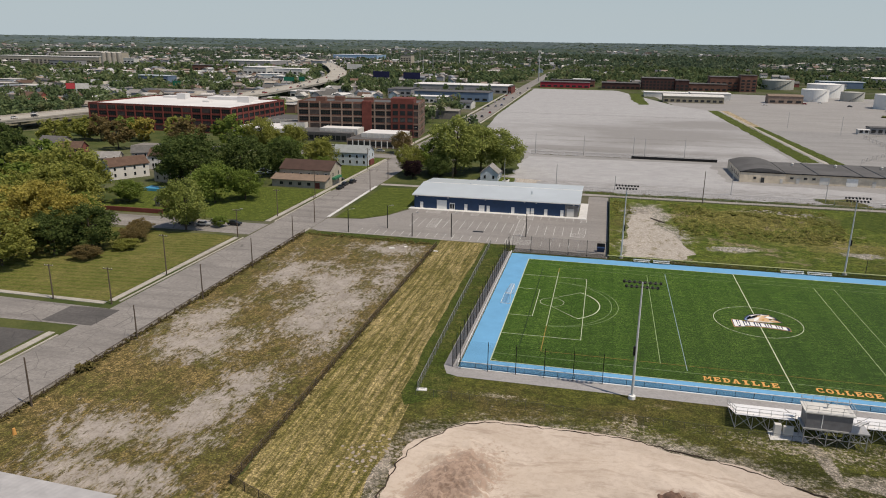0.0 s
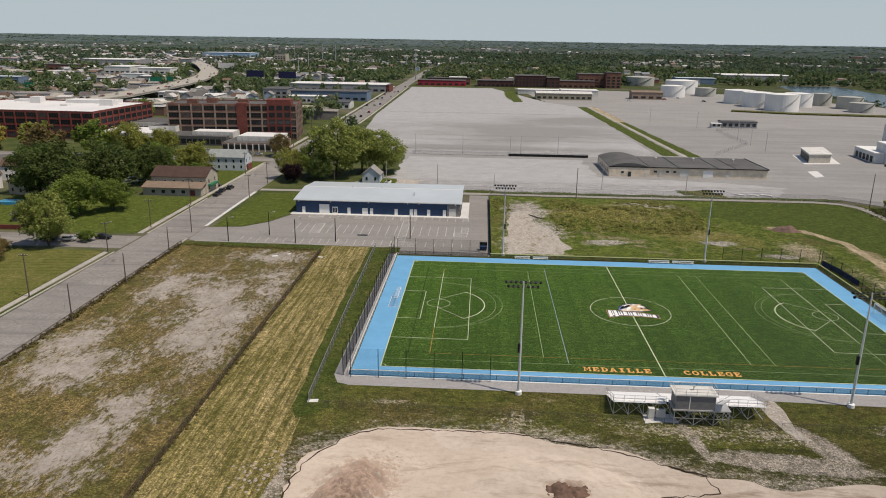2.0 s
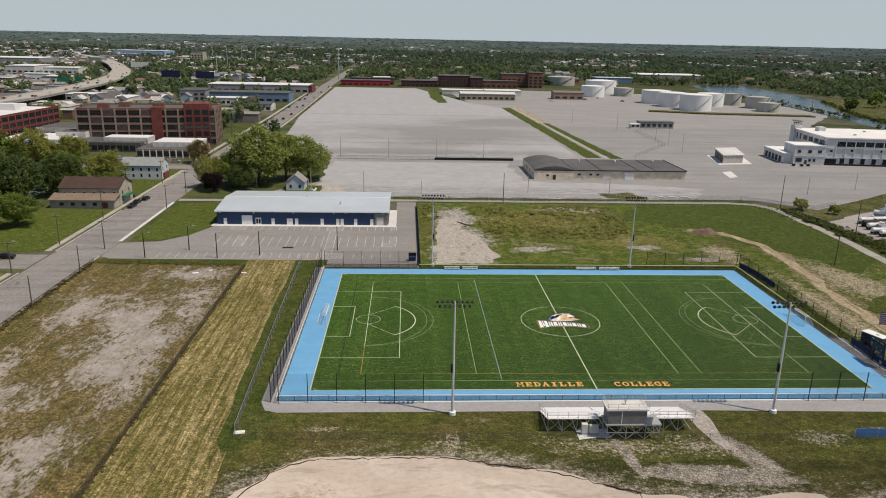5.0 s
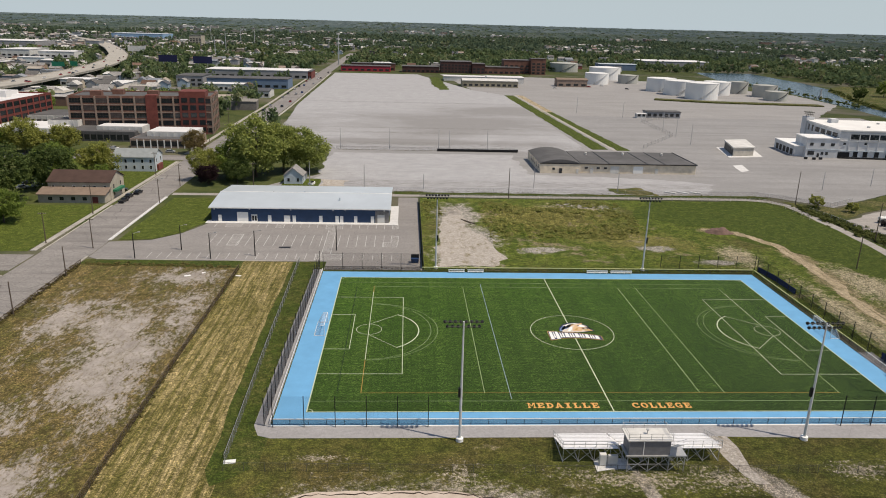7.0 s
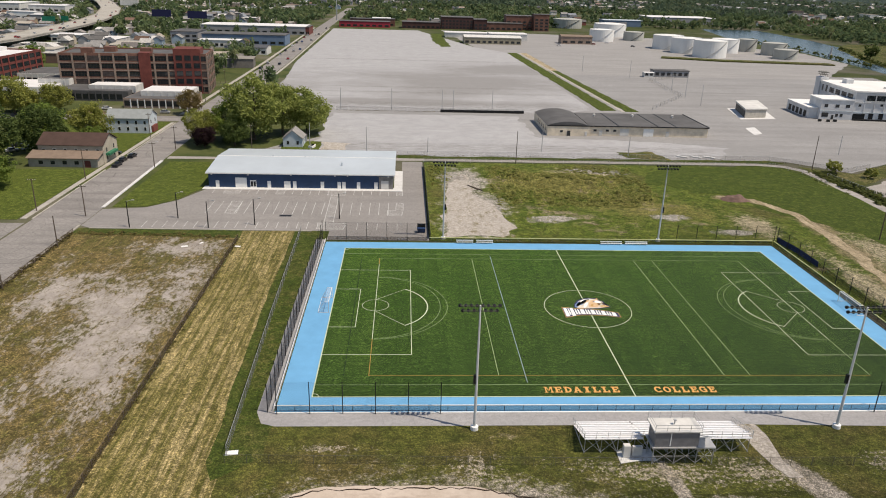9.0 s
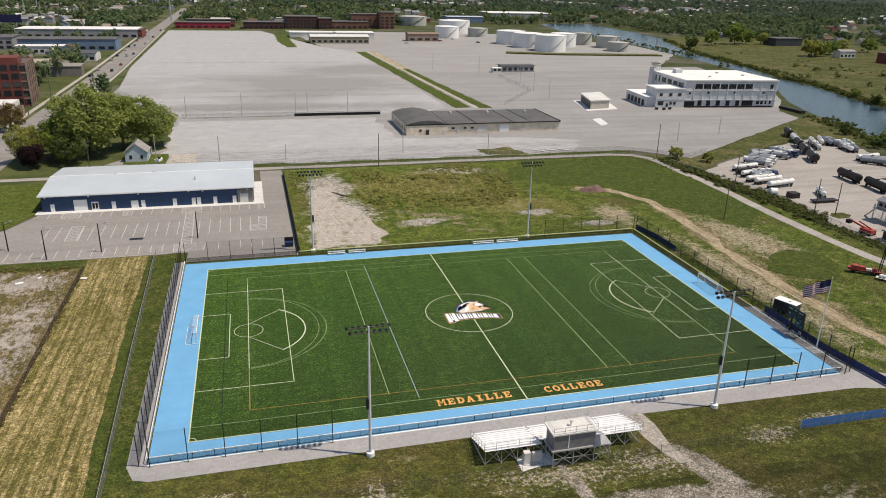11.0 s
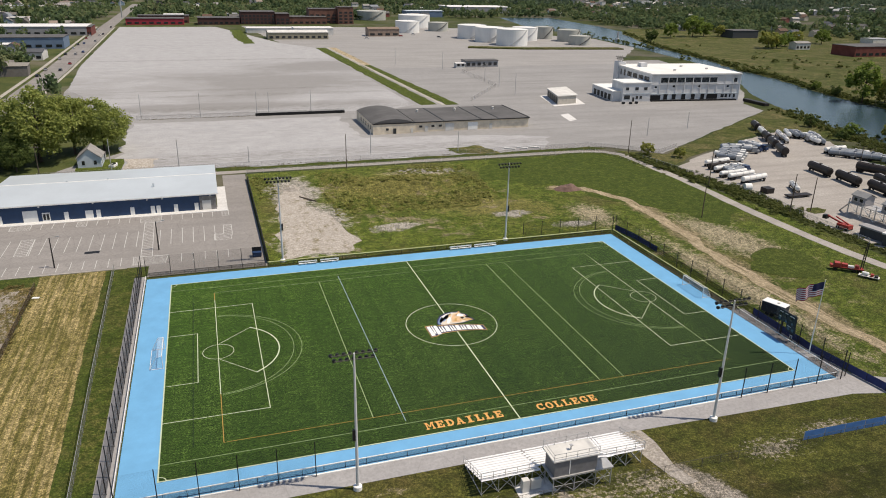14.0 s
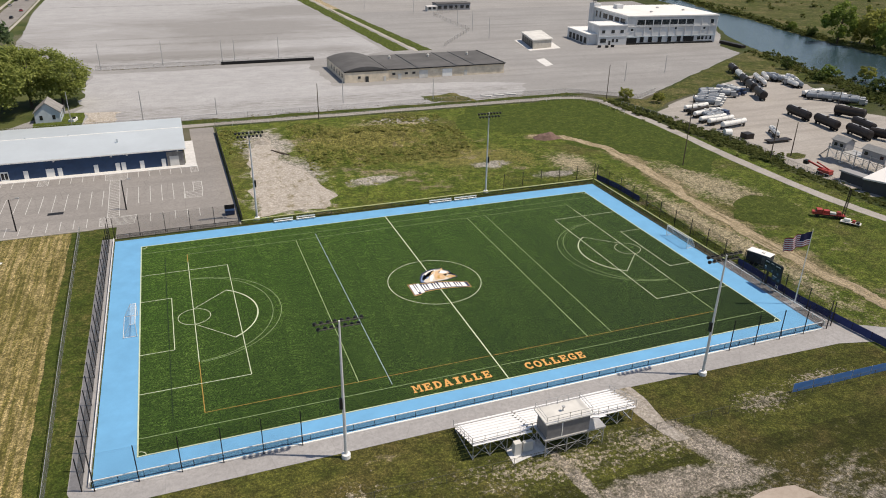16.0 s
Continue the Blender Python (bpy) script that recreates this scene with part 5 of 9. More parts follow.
def tree(x, y, h, r, leaf, seed, z=0.05, label="", fine=True, group="trees"):
    key = (leaf, seed % 3, fine)
    if key not in CROWNS:
        n = 9800 if fine else 2600
        CROWNS[key] = crown_mesh(seed * 7 + 1, 190 if fine else 70, n, 0.038 if fine else 0.075, material=LEAVES[leaf], shape="cone" if leaf == "conifer" else "round")
    names = {"bright": "broadleaf tree with a bright spring crown", "green": "broadleaf tree with a full green crown", "dark": "dense dark green tree on grass", "olive": "olive-green tree in young leaf", "gold": "golden-green tree in young leaf", "purple": "small tree with dark purple leaves", "rust": "thin tree with rusty buds"}
    ob = thing("tree", label or names[leaf], "tree", (x, y, z), (seed * 67) % 360, group)
    t = part("trunk", TRUNKS[seed % 4], None, ob)
    t.scale = (h, h, h)
    c = part("crown", CROWNS[key], None, ob)
    low = 0.07 if h > 7 else 0.02
    c.scale = (r * 1.15, r * 1.15, h * (1 - low))
    c.location = (0, 0, h * low)
    return ob


GROVE_LAWN = [
    (-134, -8, 15, 9, "olive"), (-146, -2, 17, 10, "gold"), (-140, 14, 19, 9.5, "gold"), (-157, 14, 18, 10, "olive"), (-172, 0, 17, 11, "gold"),
    (-152, 40, 20, 10, "olive"), (-165, 58, 24, 12, "olive"), (-178, 40, 20, 11, "green"), (-120.5, 10, 14.5, 7, "dark"), (-128, 4, 13, 6.5, "dark"),
    (-108.5, 38, 16.5, 7, "bright"), (-190, 20, 18, 11, "green"), (-205, -10, 17, 11, "olive"), (-116, 22, 5, 4.5, "rust"), (-120, 31, 4.5, 4, "rust"),
    (-113, 14, 3.2, 3.5, "olive"), (-100, 44, 4, 2.5, "green"), (-112, 46, 3.4, 2.6, "olive"), (-150, 68, 9, 6, "green"), (-128, 60, 4, 3, "rust"), (-140, 30, 12, 7, "green"), (-117, 3, 4, 4, "rust"), (-133, 18, 15, 8, "gold"), (-150, 22, 17, 9, "gold"), (-164, 36, 18, 9, "olive"), (-147, 8, 13, 8, "gold"), (-183, 58, 20, 10, "olive"), (-160, -8, 14, 9, "olive"),
]
GROVE_HOUSES = [
    (-120, 76, 16, 8.5, "green"), (-112, 84, 12, 6, "green"), (-141, 98, 23, 12, "dark"), (-127, 112, 22, 10, "dark"), (-155, 110, 21, 10, "dark"),
    (-119, 132, 18, 9, "dark"), (-109, 152, 16, 7.5, "olive"), (-103, 140, 9, 4.5, "green"), (-126, 150, 17, 8, "green"), (-200, 84, 20, 10, "green"),
    (-215, 60, 21, 11, "olive"), (-230, 90, 18, 9, "dark"), (-245, 120, 18, 8, "dark"),
]
GROVE_COTTAGE = [
    (-47, 160, 27, 12.5, "bright"), (-37, 170, 23, 9, "bright"), (-27, 172, 20, 10, "bright"), (-57, 158, 17, 8, "green"), (-66, 152, 15, 6.5, "olive"),
    (-52, 147, 11, 6, "dark"), (-63, 144, 9, 5, "purple"),
]
GROVE_FACTORY = [
    (-200, 190, 18, 9, "rust"), (-215, 205, 17, 9, "olive"), (-180, 200, 18, 9, "green"), (-165, 205, 19, 9, "olive"), (-236, 180, 16, 8, "rust"),
    (-150, 215, 14, 7, "olive"), (-88, 214, 12, 6, "rust"), (-150, 330, 18, 10, "olive"), (-165, 345, 19, 9, "olive"), (-140, 345, 20, 10, "green"),
    (-128, 350, 19, 9, "dark"), (-225, 350, 16, 8, "green"),
]
GROVE_OVERPASS = [
    (-271, 175, 17, 9, "olive"), (-278, 207, 14, 8, "olive"), (-266, 206, 15, 7, "rust"), (-259, 219, 14, 8, "green"), (-244, 213, 15, 7.5, "gold"),
    (-296, 167, 15, 5, "dark"), (-297, 176, 10, 4, "dark"), (-181, 221, 10, 6, "green"), (-164, 212, 11, 7, "olive"), (-163, 238, 7, 5, "olive"), (-290, 225, 9, 7, "green"),
]
BANK_TREES = [
    (374, 203, 22, 9.5, "green"), (383, 186, 23, 10, "olive"), (376, 172, 18, 8, "green"), (388, 200, 15, 7, "olive"), (378, 226, 7, 3.5, "dark"), (386, 250, 6, 3, "green"), (571, 635, 23, 13, "green"), (561, 496, 18, 11, "olive"), (600, 516, 15, 10, "green"), (531, 622, 16, 9, "green"), (472, 571, 15, 8, "dark"), (610, 633, 14, 8, "olive"), (667, 535, 15, 9, "green"), (590, 640, 18, 10, "green"), (575, 500, 15, 9, "green"), (640, 545, 14, 9, "olive"), (283, 96, 8, 4.5, "dark"), (277, 122, 5, 3, "dark"),
    (408, 120, 13, 8, "green"), (420, 132, 15, 9, "olive"), (412, 100, 14, 8, "green"), (440, 150, 12, 7, "olive"), (425, 90, 15, 9, "green"),
    (300, 118, 7, 4, "olive"), (288, 128, 6, 4, "green"), (296, 96, 8, 5, "dark"), (292, 84, 7, 5, "green"), (286, 150, 6, 3, "dark"),
    (176, 119, 5, 3, "olive"), (186, 112, 4, 2.6, "olive"), (296, 70, 9, 5, "green"),
]
seed_no = 0
for grove in (GROVE_LAWN, GROVE_HOUSES, GROVE_COTTAGE, GROVE_FACTORY, GROVE_OVERPASS, BANK_TREES):
    for x, y, h, r, leaf in grove:
        tree(x, y, h, r, leaf, seed_no, fine=-170 < x < 0 and y < 240)
        seed_no += 1

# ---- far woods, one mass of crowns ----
def woods_material(name="town_leaves", haze=None):
    """Leaves of mixed greens; for the far woods a greyish haze tone is mixed into the colour."""
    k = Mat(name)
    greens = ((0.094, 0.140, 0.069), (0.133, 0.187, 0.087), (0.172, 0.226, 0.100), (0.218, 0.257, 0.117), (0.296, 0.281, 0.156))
    col = k.ramp(k.noise(0.055 if haze is None else 0.02, 2, 0.5, shift=3), *zip((0.28, 0.42, 0.52, 0.62, 0.74), greens))
    if haze:
        col = k.mix(0.5, col, haze)
    col = k.mix(k.math("MULTIPLY", k.island(), 0.4), col, mul(greens[1], 0.6))
    return translucent(k, col, k.done(col, 0.9, 0, None, spec=0.1), 0.35)


def crowns_mesh(name, spots, material, seed=3, detail=2):
    """Many lumpy crowns in one mesh: spots are rows of x, y, z, radius, height."""
    bm = bmesh.new()
    bmesh.ops.create_icosphere(bm, subdivisions=detail, radius=1.0)
    base = np.array([v.co for v in bm.verts])
    faces = np.array([[v.index for v in f.verts] for f in bm.faces])
    bm.free()
    rng = np.random.default_rng(seed)
    keep = base[:, 2] > -0.75
    spots = np.asarray(spots)
    k, nv = len(spots), len(base)
    jag = rng.uniform(0.72, 1.22, (k, nv, 1))
    co = base[None] * jag * np.stack([spots[:, 3], spots[:, 3], spots[:, 4] * 0.55], 1)[:, None]
    co += np.stack([spots[:, 0], spots[:, 1], spots[:, 2] + spots[:, 4] * 0.5], 1)[:, None]
    fc = faces[keep[faces].all(1)]
    allf = (fc[None] + (np.arange(k) * nv)[:, None, None]).reshape(-1, 3)
    me = bpy.data.meshes.new(name)
    me.vertices.add(k * nv)
    me.vertices.foreach_set("co", co.ravel())
    me.loops.add(allf.size)
    me.loops.foreach_set("vertex_index", allf.ravel())
    me.polygons.add(len(allf))
    me.polygons.foreach_set("loop_start", np.arange(len(allf)) * 3)
    me.update(calc_edges=True)
    me.materials.append(material)
    return me


def leafy_mesh(name, spots, material, leaves=90, leaf=0.2, seed=3):
    """Many crowns in one mesh, each of small leaf faces set in clumps: spots are rows of x, y, z, radius, height."""
    rng = np.random.default_rng(seed)
    spots = np.asarray(spots)
    k, m = len(spots), 11
    unit = lambda v: v / np.linalg.norm(v, axis=-1, keepdims=True)
    cen = unit(rng.normal(size=(k, m, 3)) * (1, 1, 0.85) + (0, 0, 0.25)) * rng.uniform(0.35, 0.78, (k, m, 1))
    which = rng.integers(0, m, (k, leaves))
    off = unit(rng.normal(size=(k, leaves, 3)))
    pos = np.take_along_axis(cen, which[..., None], 1) + off * rng.uniform(0.18, 0.40, (k, leaves, 1))
    n = unit(off + 0.6 * rng.normal(size=off.shape) + (0, 0, 0.8))
    u = unit(np.cross(n, rng.normal(size=off.shape)))
    w = np.cross(n, u)
    s = leaf * rng.uniform(0.6, 1.3, (k, leaves, 1))
    quad = np.stack([pos - u * s, pos - w * s * 0.75, pos + u * s, pos + w * s * 0.75], 2)
    scale = np.stack([spots[:, 3], spots[:, 3], spots[:, 4] * 0.5], 1)[:, None, None]
    co = quad * scale + np.stack([spots[:, 0], spots[:, 1], spots[:, 2] + spots[:, 4] * 0.5], 1)[:, None, None]
    count = k * leaves
    me = bpy.data.meshes.new(name)
    me.vertices.add(count * 4)
    me.vertices.foreach_set("co", co.ravel())
    me.loops.add(count * 4)
    me.loops.foreach_set("vertex_index", np.arange(count * 4))
    me.polygons.add(count)
    me.polygons.foreach_set("loop_start", np.arange(count) * 4)
    me.update(calc_edges=True)
    me.materials.append(material)
    return me


def inside(x, y, poly):
    hit = False
    for (x0, y0), (x1, y1) in zip(poly, poly[1:] + poly[:1]):
        if (y0 > y) != (y1 > y) and x < (x1 - x0) * (y - y0) / (y1 - y0) + x0:
            hit = not hit
    return hit


# ---- houses ----
FOOTPRINTS = []
SIDINGS = [plain("siding_" + n, c, 0.8, 0, 0.12, 0.4) for n, c in (("white", (0.66, 0.65, 0.62)), ("cream", (0.52, 0.46, 0.36)), ("grey", (0.33, 0.34, 0.35)), ("blue", (0.3, 0.38, 0.45)), ("tan", (0.36, 0.28, 0.2)), ("red", (0.26, 0.09, 0.07)))]
SHINGLES = [plain("shingle_" + n, c, 0.95, 0, 0.25, 0.6) for n, c in (("grey", (0.13, 0.125, 0.12)), ("brown", (0.12, 0.075, 0.055)), ("pale", (0.27, 0.26, 0.25)), ("slate", (0.085, 0.09, 0.10)), ("orange", (0.34, 0.17, 0.10)))]


def house(x, y, w, d, eave, ridge, turn, wall, roof, label, windows=True, name="house", group="", z=0.05):
    """A gabled house, ridge along its own x."""
    ob = thing(name, label, "house", (x, y, z), turn, group)
    FOOTPRINTS.append((x, y, max(w, d) * 0.75))
    bm = bmesh.new()
    gable_walls(bm, -w / 2, -d / 2, w / 2, d / 2, -0.1, eave, ridge)
    part("wall", bm, wall, ob)
    bm = bmesh.new()
    slope_roof(bm, -w / 2, -d / 2, w / 2, d / 2, eave, ridge, 0.4, 0.2)
    part("roof", bm, roof, ob)
    if windows == "few":
        for cx in (-3, 0.5, 3.5):
            part("window", boxes((cx - 0.5, -d / 2 - 0.05, 3.2, cx + 0.5, -d / 2 + 0.05, 4.6)), GLASS_DARK, ob)
    elif windows:
        n = max(2, int(w / 3.5))
        for f in range(1 if eave < 4 else 2):
            for i in range(n):
                cx = -w / 2 + w * (i + 0.5) / n
                win = part("window", boxes((cx - 0.45, -d / 2 - 0.05, 1.1 + 2.7 * f, cx + 0.45, -d / 2 + 0.05, 2.5 + 2.7 * f)), GLASS_DARK, ob)
                part("frame", boxes((cx - 0.58, -d / 2 - 0.04, 0.98 + 2.7 * f, cx - 0.46, -d / 2 + 0.04, 2.62 + 2.7 * f), (cx + 0.46, -d / 2 - 0.04, 0.98 + 2.7 * f, cx + 0.58, -d / 2 + 0.04, 2.62 + 2.7 * f), (cx - 0.46, -d / 2 - 0.04, 2.51 + 2.7 * f, cx + 0.46, -d / 2 + 0.04, 2.62 + 2.7 * f)), WHITE, win)
            for e in (-1, 1):
                for cy in (-d / 4, d / 4):
                    part("window", boxes((e * w / 2 - 0.05, cy - 0.45, 1.1 + 2.7 * f, e * w / 2 + 0.05, cy + 0.45, 2.5 + 2.7 * f)), GLASS_DARK, ob)
    return ob



# ---- round the pitch ----
def mesh_material(name, c, cover):
    """Wire or net cloth: mostly open between dark threads."""
    k = Mat(name)
    m = k.done(k.mix(k.noise(3, 3), mul(c, 0.8), c), 0.7, 0.2)
    t = k.t
    hole, mx = t.nodes.new("ShaderNodeBsdfTransparent"), t.nodes.new("ShaderNodeMixShader")
    mx.inputs[0].default_value = cover
    t.links.new(hole.outputs[0], mx.inputs[1])
    t.links.new(k.bsdf.outputs[0], mx.inputs[2])
    t.links.new(mx.outputs[0], t.nodes["Material Output"].inputs[0])
    return m


NET_BLACK = mesh_material("black_chain_link", (0.02, 0.02, 0.022), 0.30)
NET_GREY = mesh_material("grey_chain_link", (0.30, 0.32, 0.28), 0.24)
NET_RUST = mesh_material("rusty_chain_link", (0.12, 0.09, 0.06), 0.32)
NET_WHITE = mesh_material("white_goal_net", (0.75, 0.78, 0.8), 0.22)
YELLOW_CAP = plain("pale_yellow_fence_cap", (0.62, 0.6, 0.28), 0.6)
BLUE_CLOTH = plain("navy_windscreen_cloth", (0.028, 0.042, 0.15), 0.8, 0, 0.3, 0.5)
BLUE_TARP = plain("bright_blue_tarp", (0.07, 0.19, 0.46), 0.6, 0, 0.25, 0.4)


def fence(name, label, line, height, gap, post_m, net, rail_m=None, post_w=0.09, rail_w=0.06, net_top=None, z=0.03, mid=False, category="fence"):
    """Posts along a line with one panel of wire between each two, and a rail on top."""
    ob = thing(name, label, category)
    post_me = mesh_of(boxes((-post_w / 2, -post_w / 2, -0.4, post_w / 2, post_w / 2, height)), "post", post_m)
    nt = net_top or height - 0.05
    for a, b in zip(line, line[1:]):
        a, b = Vector(a), Vector(b)
        n = max(1, round((b - a).length / gap))
        d = (b - a) / n
        ang = math.degrees(math.atan2(d.y, d.x))
        panel_me = mesh_of(boxes((post_w / 2, -0.006, 0.05, d.length - post_w / 2, 0.006, nt)), "mesh_panel", net) if net else None
        rail_me = mesh_of(boxes((0, -rail_w / 2, nt, d.length, rail_w / 2, nt + rail_w)), "rail", rail_m) if rail_m else None
        for i in range(n + (1 if b == Vector(line[-1]) else 0)):
            p = a + d * i
            q = part("post", post_me, None, ob)
            q.matrix_basis = pose(p.x, p.y, z, 0, 0, ang)
            if i < n:
                for me, nm in ((panel_me, "mesh_panel"), (rail_me, "rail")):
                    if me:
                        part(nm, me, None, ob).matrix_basis = pose(p.x, p.y, z, 0, 0, ang)
                if mid and rail_me:
                    part("rail", rail_me, None, ob).matrix_basis = pose(p.x, p.y, z - nt * 0.5, 0, 0, ang)
    return ob


fence("ball_fence", "tall black chain-link ball fence on slim posts", [(-6.3, -38.6), (-6.3, 41.2)], 5.2, 3.6, BLACK, NET_BLACK, None, 0.12, net_top=3.4)
fence("ball_fence", "tall black ball fence posts at the corner", [(-4.8, -39.1), (21, -39.1)], 5.8, 5.6, BLACK, mesh_material("thin_black_net", (0.02, 0.02, 0.02), 0.05), None, 0.12)
fence("ball_fence", "tall black ball fence posts at the corner", [(92.4, -39.1), (113.6, -39.1)], 5.8, 5.4, BLACK, mesh_material("thin_black_net", (0.02, 0.02, 0.02), 0.05), None, 0.12)
fence("ball_fence", "tall black ball fence beside the parking lot", [(-5.4, 41.2), (21, 41.2)], 4.8, 5.2, BLACK, mesh_material("thin_black_net", (0.02, 0.02, 0.02), 0.08), None, 0.12)
fence("ball_fence", "tall black ball fence behind the goal", [(115.2, -38.5), (115.2, 40.5)], 4.8, 5.6, BLACK, mesh_material("thin_black_net", (0.02, 0.02, 0.02), 0.12), None, 0.12)
fence("ball_fence", "tall black posts along the far touchline", [(88, 41.6), (115, 41.6)], 4.8, 5.4, BLACK, mesh_material("thin_black_net", (0.02, 0.02, 0.02), 0.08), None, 0.12)
fence("pitch_rail", "low fence with a white top rail", [(-5.1, -38.45), (113.1, -38.45)], 1.15, 3.0, BLACK, NET_BLACK, WHITE, 0.07, 0.12)
fence("pitch_rail", "low fence with a white top rail", [(-5.35, -38.3), (-5.35, 39.3)], 0.9, 3.0, WHITE, None, WHITE, 0.08, 0.1)
fence("pitch_rail", "low fence with a pale yellow cap", [(21.5, 39.9), (113.6, 39.9)], 1.2, 3.0, BLACK, NET_BLACK, YELLOW_CAP, 0.07, 0.16)
fence("pitch_rail", "low fence with a pale yellow cap", [(113.9, 39.6), (113.9, -12)], 1.2, 3.0, BLACK, NET_BLACK, YELLOW_CAP, 0.07, 0.16)
fence("pitch_rail", "low dark fence at the parking lot", [(-4.8, 40.2), (21, 40.2)], 1.2, 2.6, BLACK, NET_BLACK, BLACK, 0.07, 0.07)
fence("pitch_rail", "low rail beside the scoreboard", [(113.9, -12), (113.9, -38.2)], 1.1, 2.6, GALV, NET_BLACK, WHITE, 0.07, 0.08)
fence("slat_fence", "black slatted fence between lot and field", [(21.9, 42), (21.9, 119)], 1.7, 3.0, BLACK, BLACK, BLACK, 0.1, 0.08)
fence("chain_fence", "sagging grey chain-link fence on posts", [(-10.2, -49.5), (-11.5, -4), (-12.6, 46.6)], 1.8, 3.0, GALV, NET_GREY, GALV, 0.06, 0.05)
fence("chain_fence", "grey chain-link fence behind the bleachers", [(-10.1, -51.2), (40, -52.4), (112, -53.0)], 1.5, 3.2, WIRE_DARK, mesh_material("thin_grey_net", (0.10, 0.10, 0.09), 0.07), WIRE_DARK, 0.05, 0.03)
fence("chain_fence", "rusty overgrown chain-link fence beside the lot", [(-27.9, -82), (-27.9, 40.4)], 1.5, 3.0, WOODPOLE, NET_RUST, WOODPOLE, 0.09, 0.05)
fence("chain_fence", "rusty overgrown chain-link fence beside the lot", [(-71.0, -120), (-71.0, 44)], 1.3, 3.0, WOODPOLE, NET_RUST, WOODPOLE, 0.09, 0.05)
fence("chain_fence", "rusty chain-link fence across the lot", [(-28, -82), (-12, -89)], 1.5, 3.0, WOODPOLE, NET_RUST, WOODPOLE, 0.09, 0.05)
fence("chain_fence", "thin wire fence along the trail", [(22, 126.2), (157, 126.4), (162.3, 116), (163, 100)], 1.6, 6.0, GALV, mesh_material("thin_grey_net", (0.2, 0.2, 0.18), 0.12), GALV, 0.06, 0.04)
fence("chain_fence", "thin wire fence with posts along the storage yard", [(169.6, 112), (174, 86), (178, 62), (178.5, 50), (177, 36), (177, 14)], 1.7, 4.0, GALV, mesh_material("thin_grey_net", (0.2, 0.2, 0.18), 0.10), GALV, 0.09, 0.06)
fence("chain_fence", "thin wire fence of the industrial yard", [(-44, 136.4), (160, 137), (182, 119.5), (196, 128)], 1.8, 6.0, GALV, mesh_material("thin_grey_net", (0.2, 0.2, 0.18), 0.12), GALV, 0.06, 0.04)
fence("chain_fence", "long wire fence across the concrete", [(-20, 233), (76, 233)], 2.0, 6.0, GALV, mesh_material("thin_grey_net", (0.2, 0.2, 0.18), 0.14), GALV, 0.08, 0.05)
fence("chain_fence", "long wire fence across the concrete", [(150, 252), (184, 300), (186, 370), (220, 400)], 2.4, 7.0, GALV, mesh_material("thin_grey_net", (0.2, 0.2, 0.18), 0.06), GALV, 0.12, 0.05)
for screen_line in ([(116.2, 42), (117.4, 34), (117.6, 24)], [(116.6, -13), (116.2, -30), (118.5, -48), (126, -62)]):
    fence("wind_screen", "sagging navy cloth on the fence behind the goal", screen_line, 1.6, 4.0, BLACK, BLUE_CLOTH, None, 0.08)
fence("wire_fence", "low dark wire fence behind the goal", [(117.6, 24), (117.4, 6), (116.6, -13)], 1.4, 3.6, BLACK, NET_BLACK, BLACK, 0.07, 0.05)
fence("wind_screen", "bright blue tarp on a low fence", [(93.5, -51.8), (113, -52.2)], 1.7, 3.9, GALV, BLUE_TARP, None, 0.07)
part("guard_wall", boxes((33, 232.0, 0.02, 76, 232.5, 1.4)), BLACK)
tagged(bpy.data.objects["guard_wall"], "long low dark barrier on the concrete", "barrier")


MAST_GREY = plain("pale_galvanised_mast", (0.60, 0.61, 0.61), 0.6, 0.0, 0.12)


def light_pole(x, y, face):
    ob = thing("floodlight_mast", "tall galvanised floodlight mast with two lamp rows", "floodlight", (x, y, 0.05), 0 if face > 0 else 180, "floodlight masts")
    bm = bmesh.new()
    add_tube(bm, [((0, 0, 0), 0.24), ((0, 0, 10), 0.19), ((0, 0, 21), 0.12)], 12)
    part("mast", bm, MAST_GREY, ob)
    bm = bmesh.new()
    add_tube(bm, [((0, 0, -0.2), 0.62), ((0, 0, 0.55), 0.6), ((0, 0, 0.62), 0.5)], 16)
    part("base", bm, WHITE, ob, "white concrete base")
    part("control_box", boxes((-0.5, -0.22, 8.0, -0.15, 0.22, 9.6)), BLACK, ob)
    for z, n, w in ((20.9, 8, 2.9), (20.1, 7, 2.5)):
        part("crossarm", boxes((-w, -0.05, z - 0.05, w, 0.05, z + 0.05)), WIRE_DARK, ob)
        for i in range(n):
            lx = -w + 2 * w * i / (n - 1)
            bm = bmesh.new()
            add_tube(bm, [((lx, 0.1, z + 0.12), 0.10), ((lx, 0.30, z - 0.02), 0.24), ((lx, 0.50, z - 0.16), 0.27)], 10)
            lamp = part("lamp", bm, BLACK, ob)
            bm = bmesh.new()
            add_tube(bm, [((lx, 0.50, z - 0.16), 0.24), ((lx, 0.52, z - 0.17), 0.22)], 10)
            part("lens", bm, GLASS_DARK, lamp)
    return ob


light_pole(26.0, -43.3, 1)
light_pole(83.6, -43.3, 1)
light_pole(25.3, 42.4, -1)
light_pole(83.2, 42.2, -1)


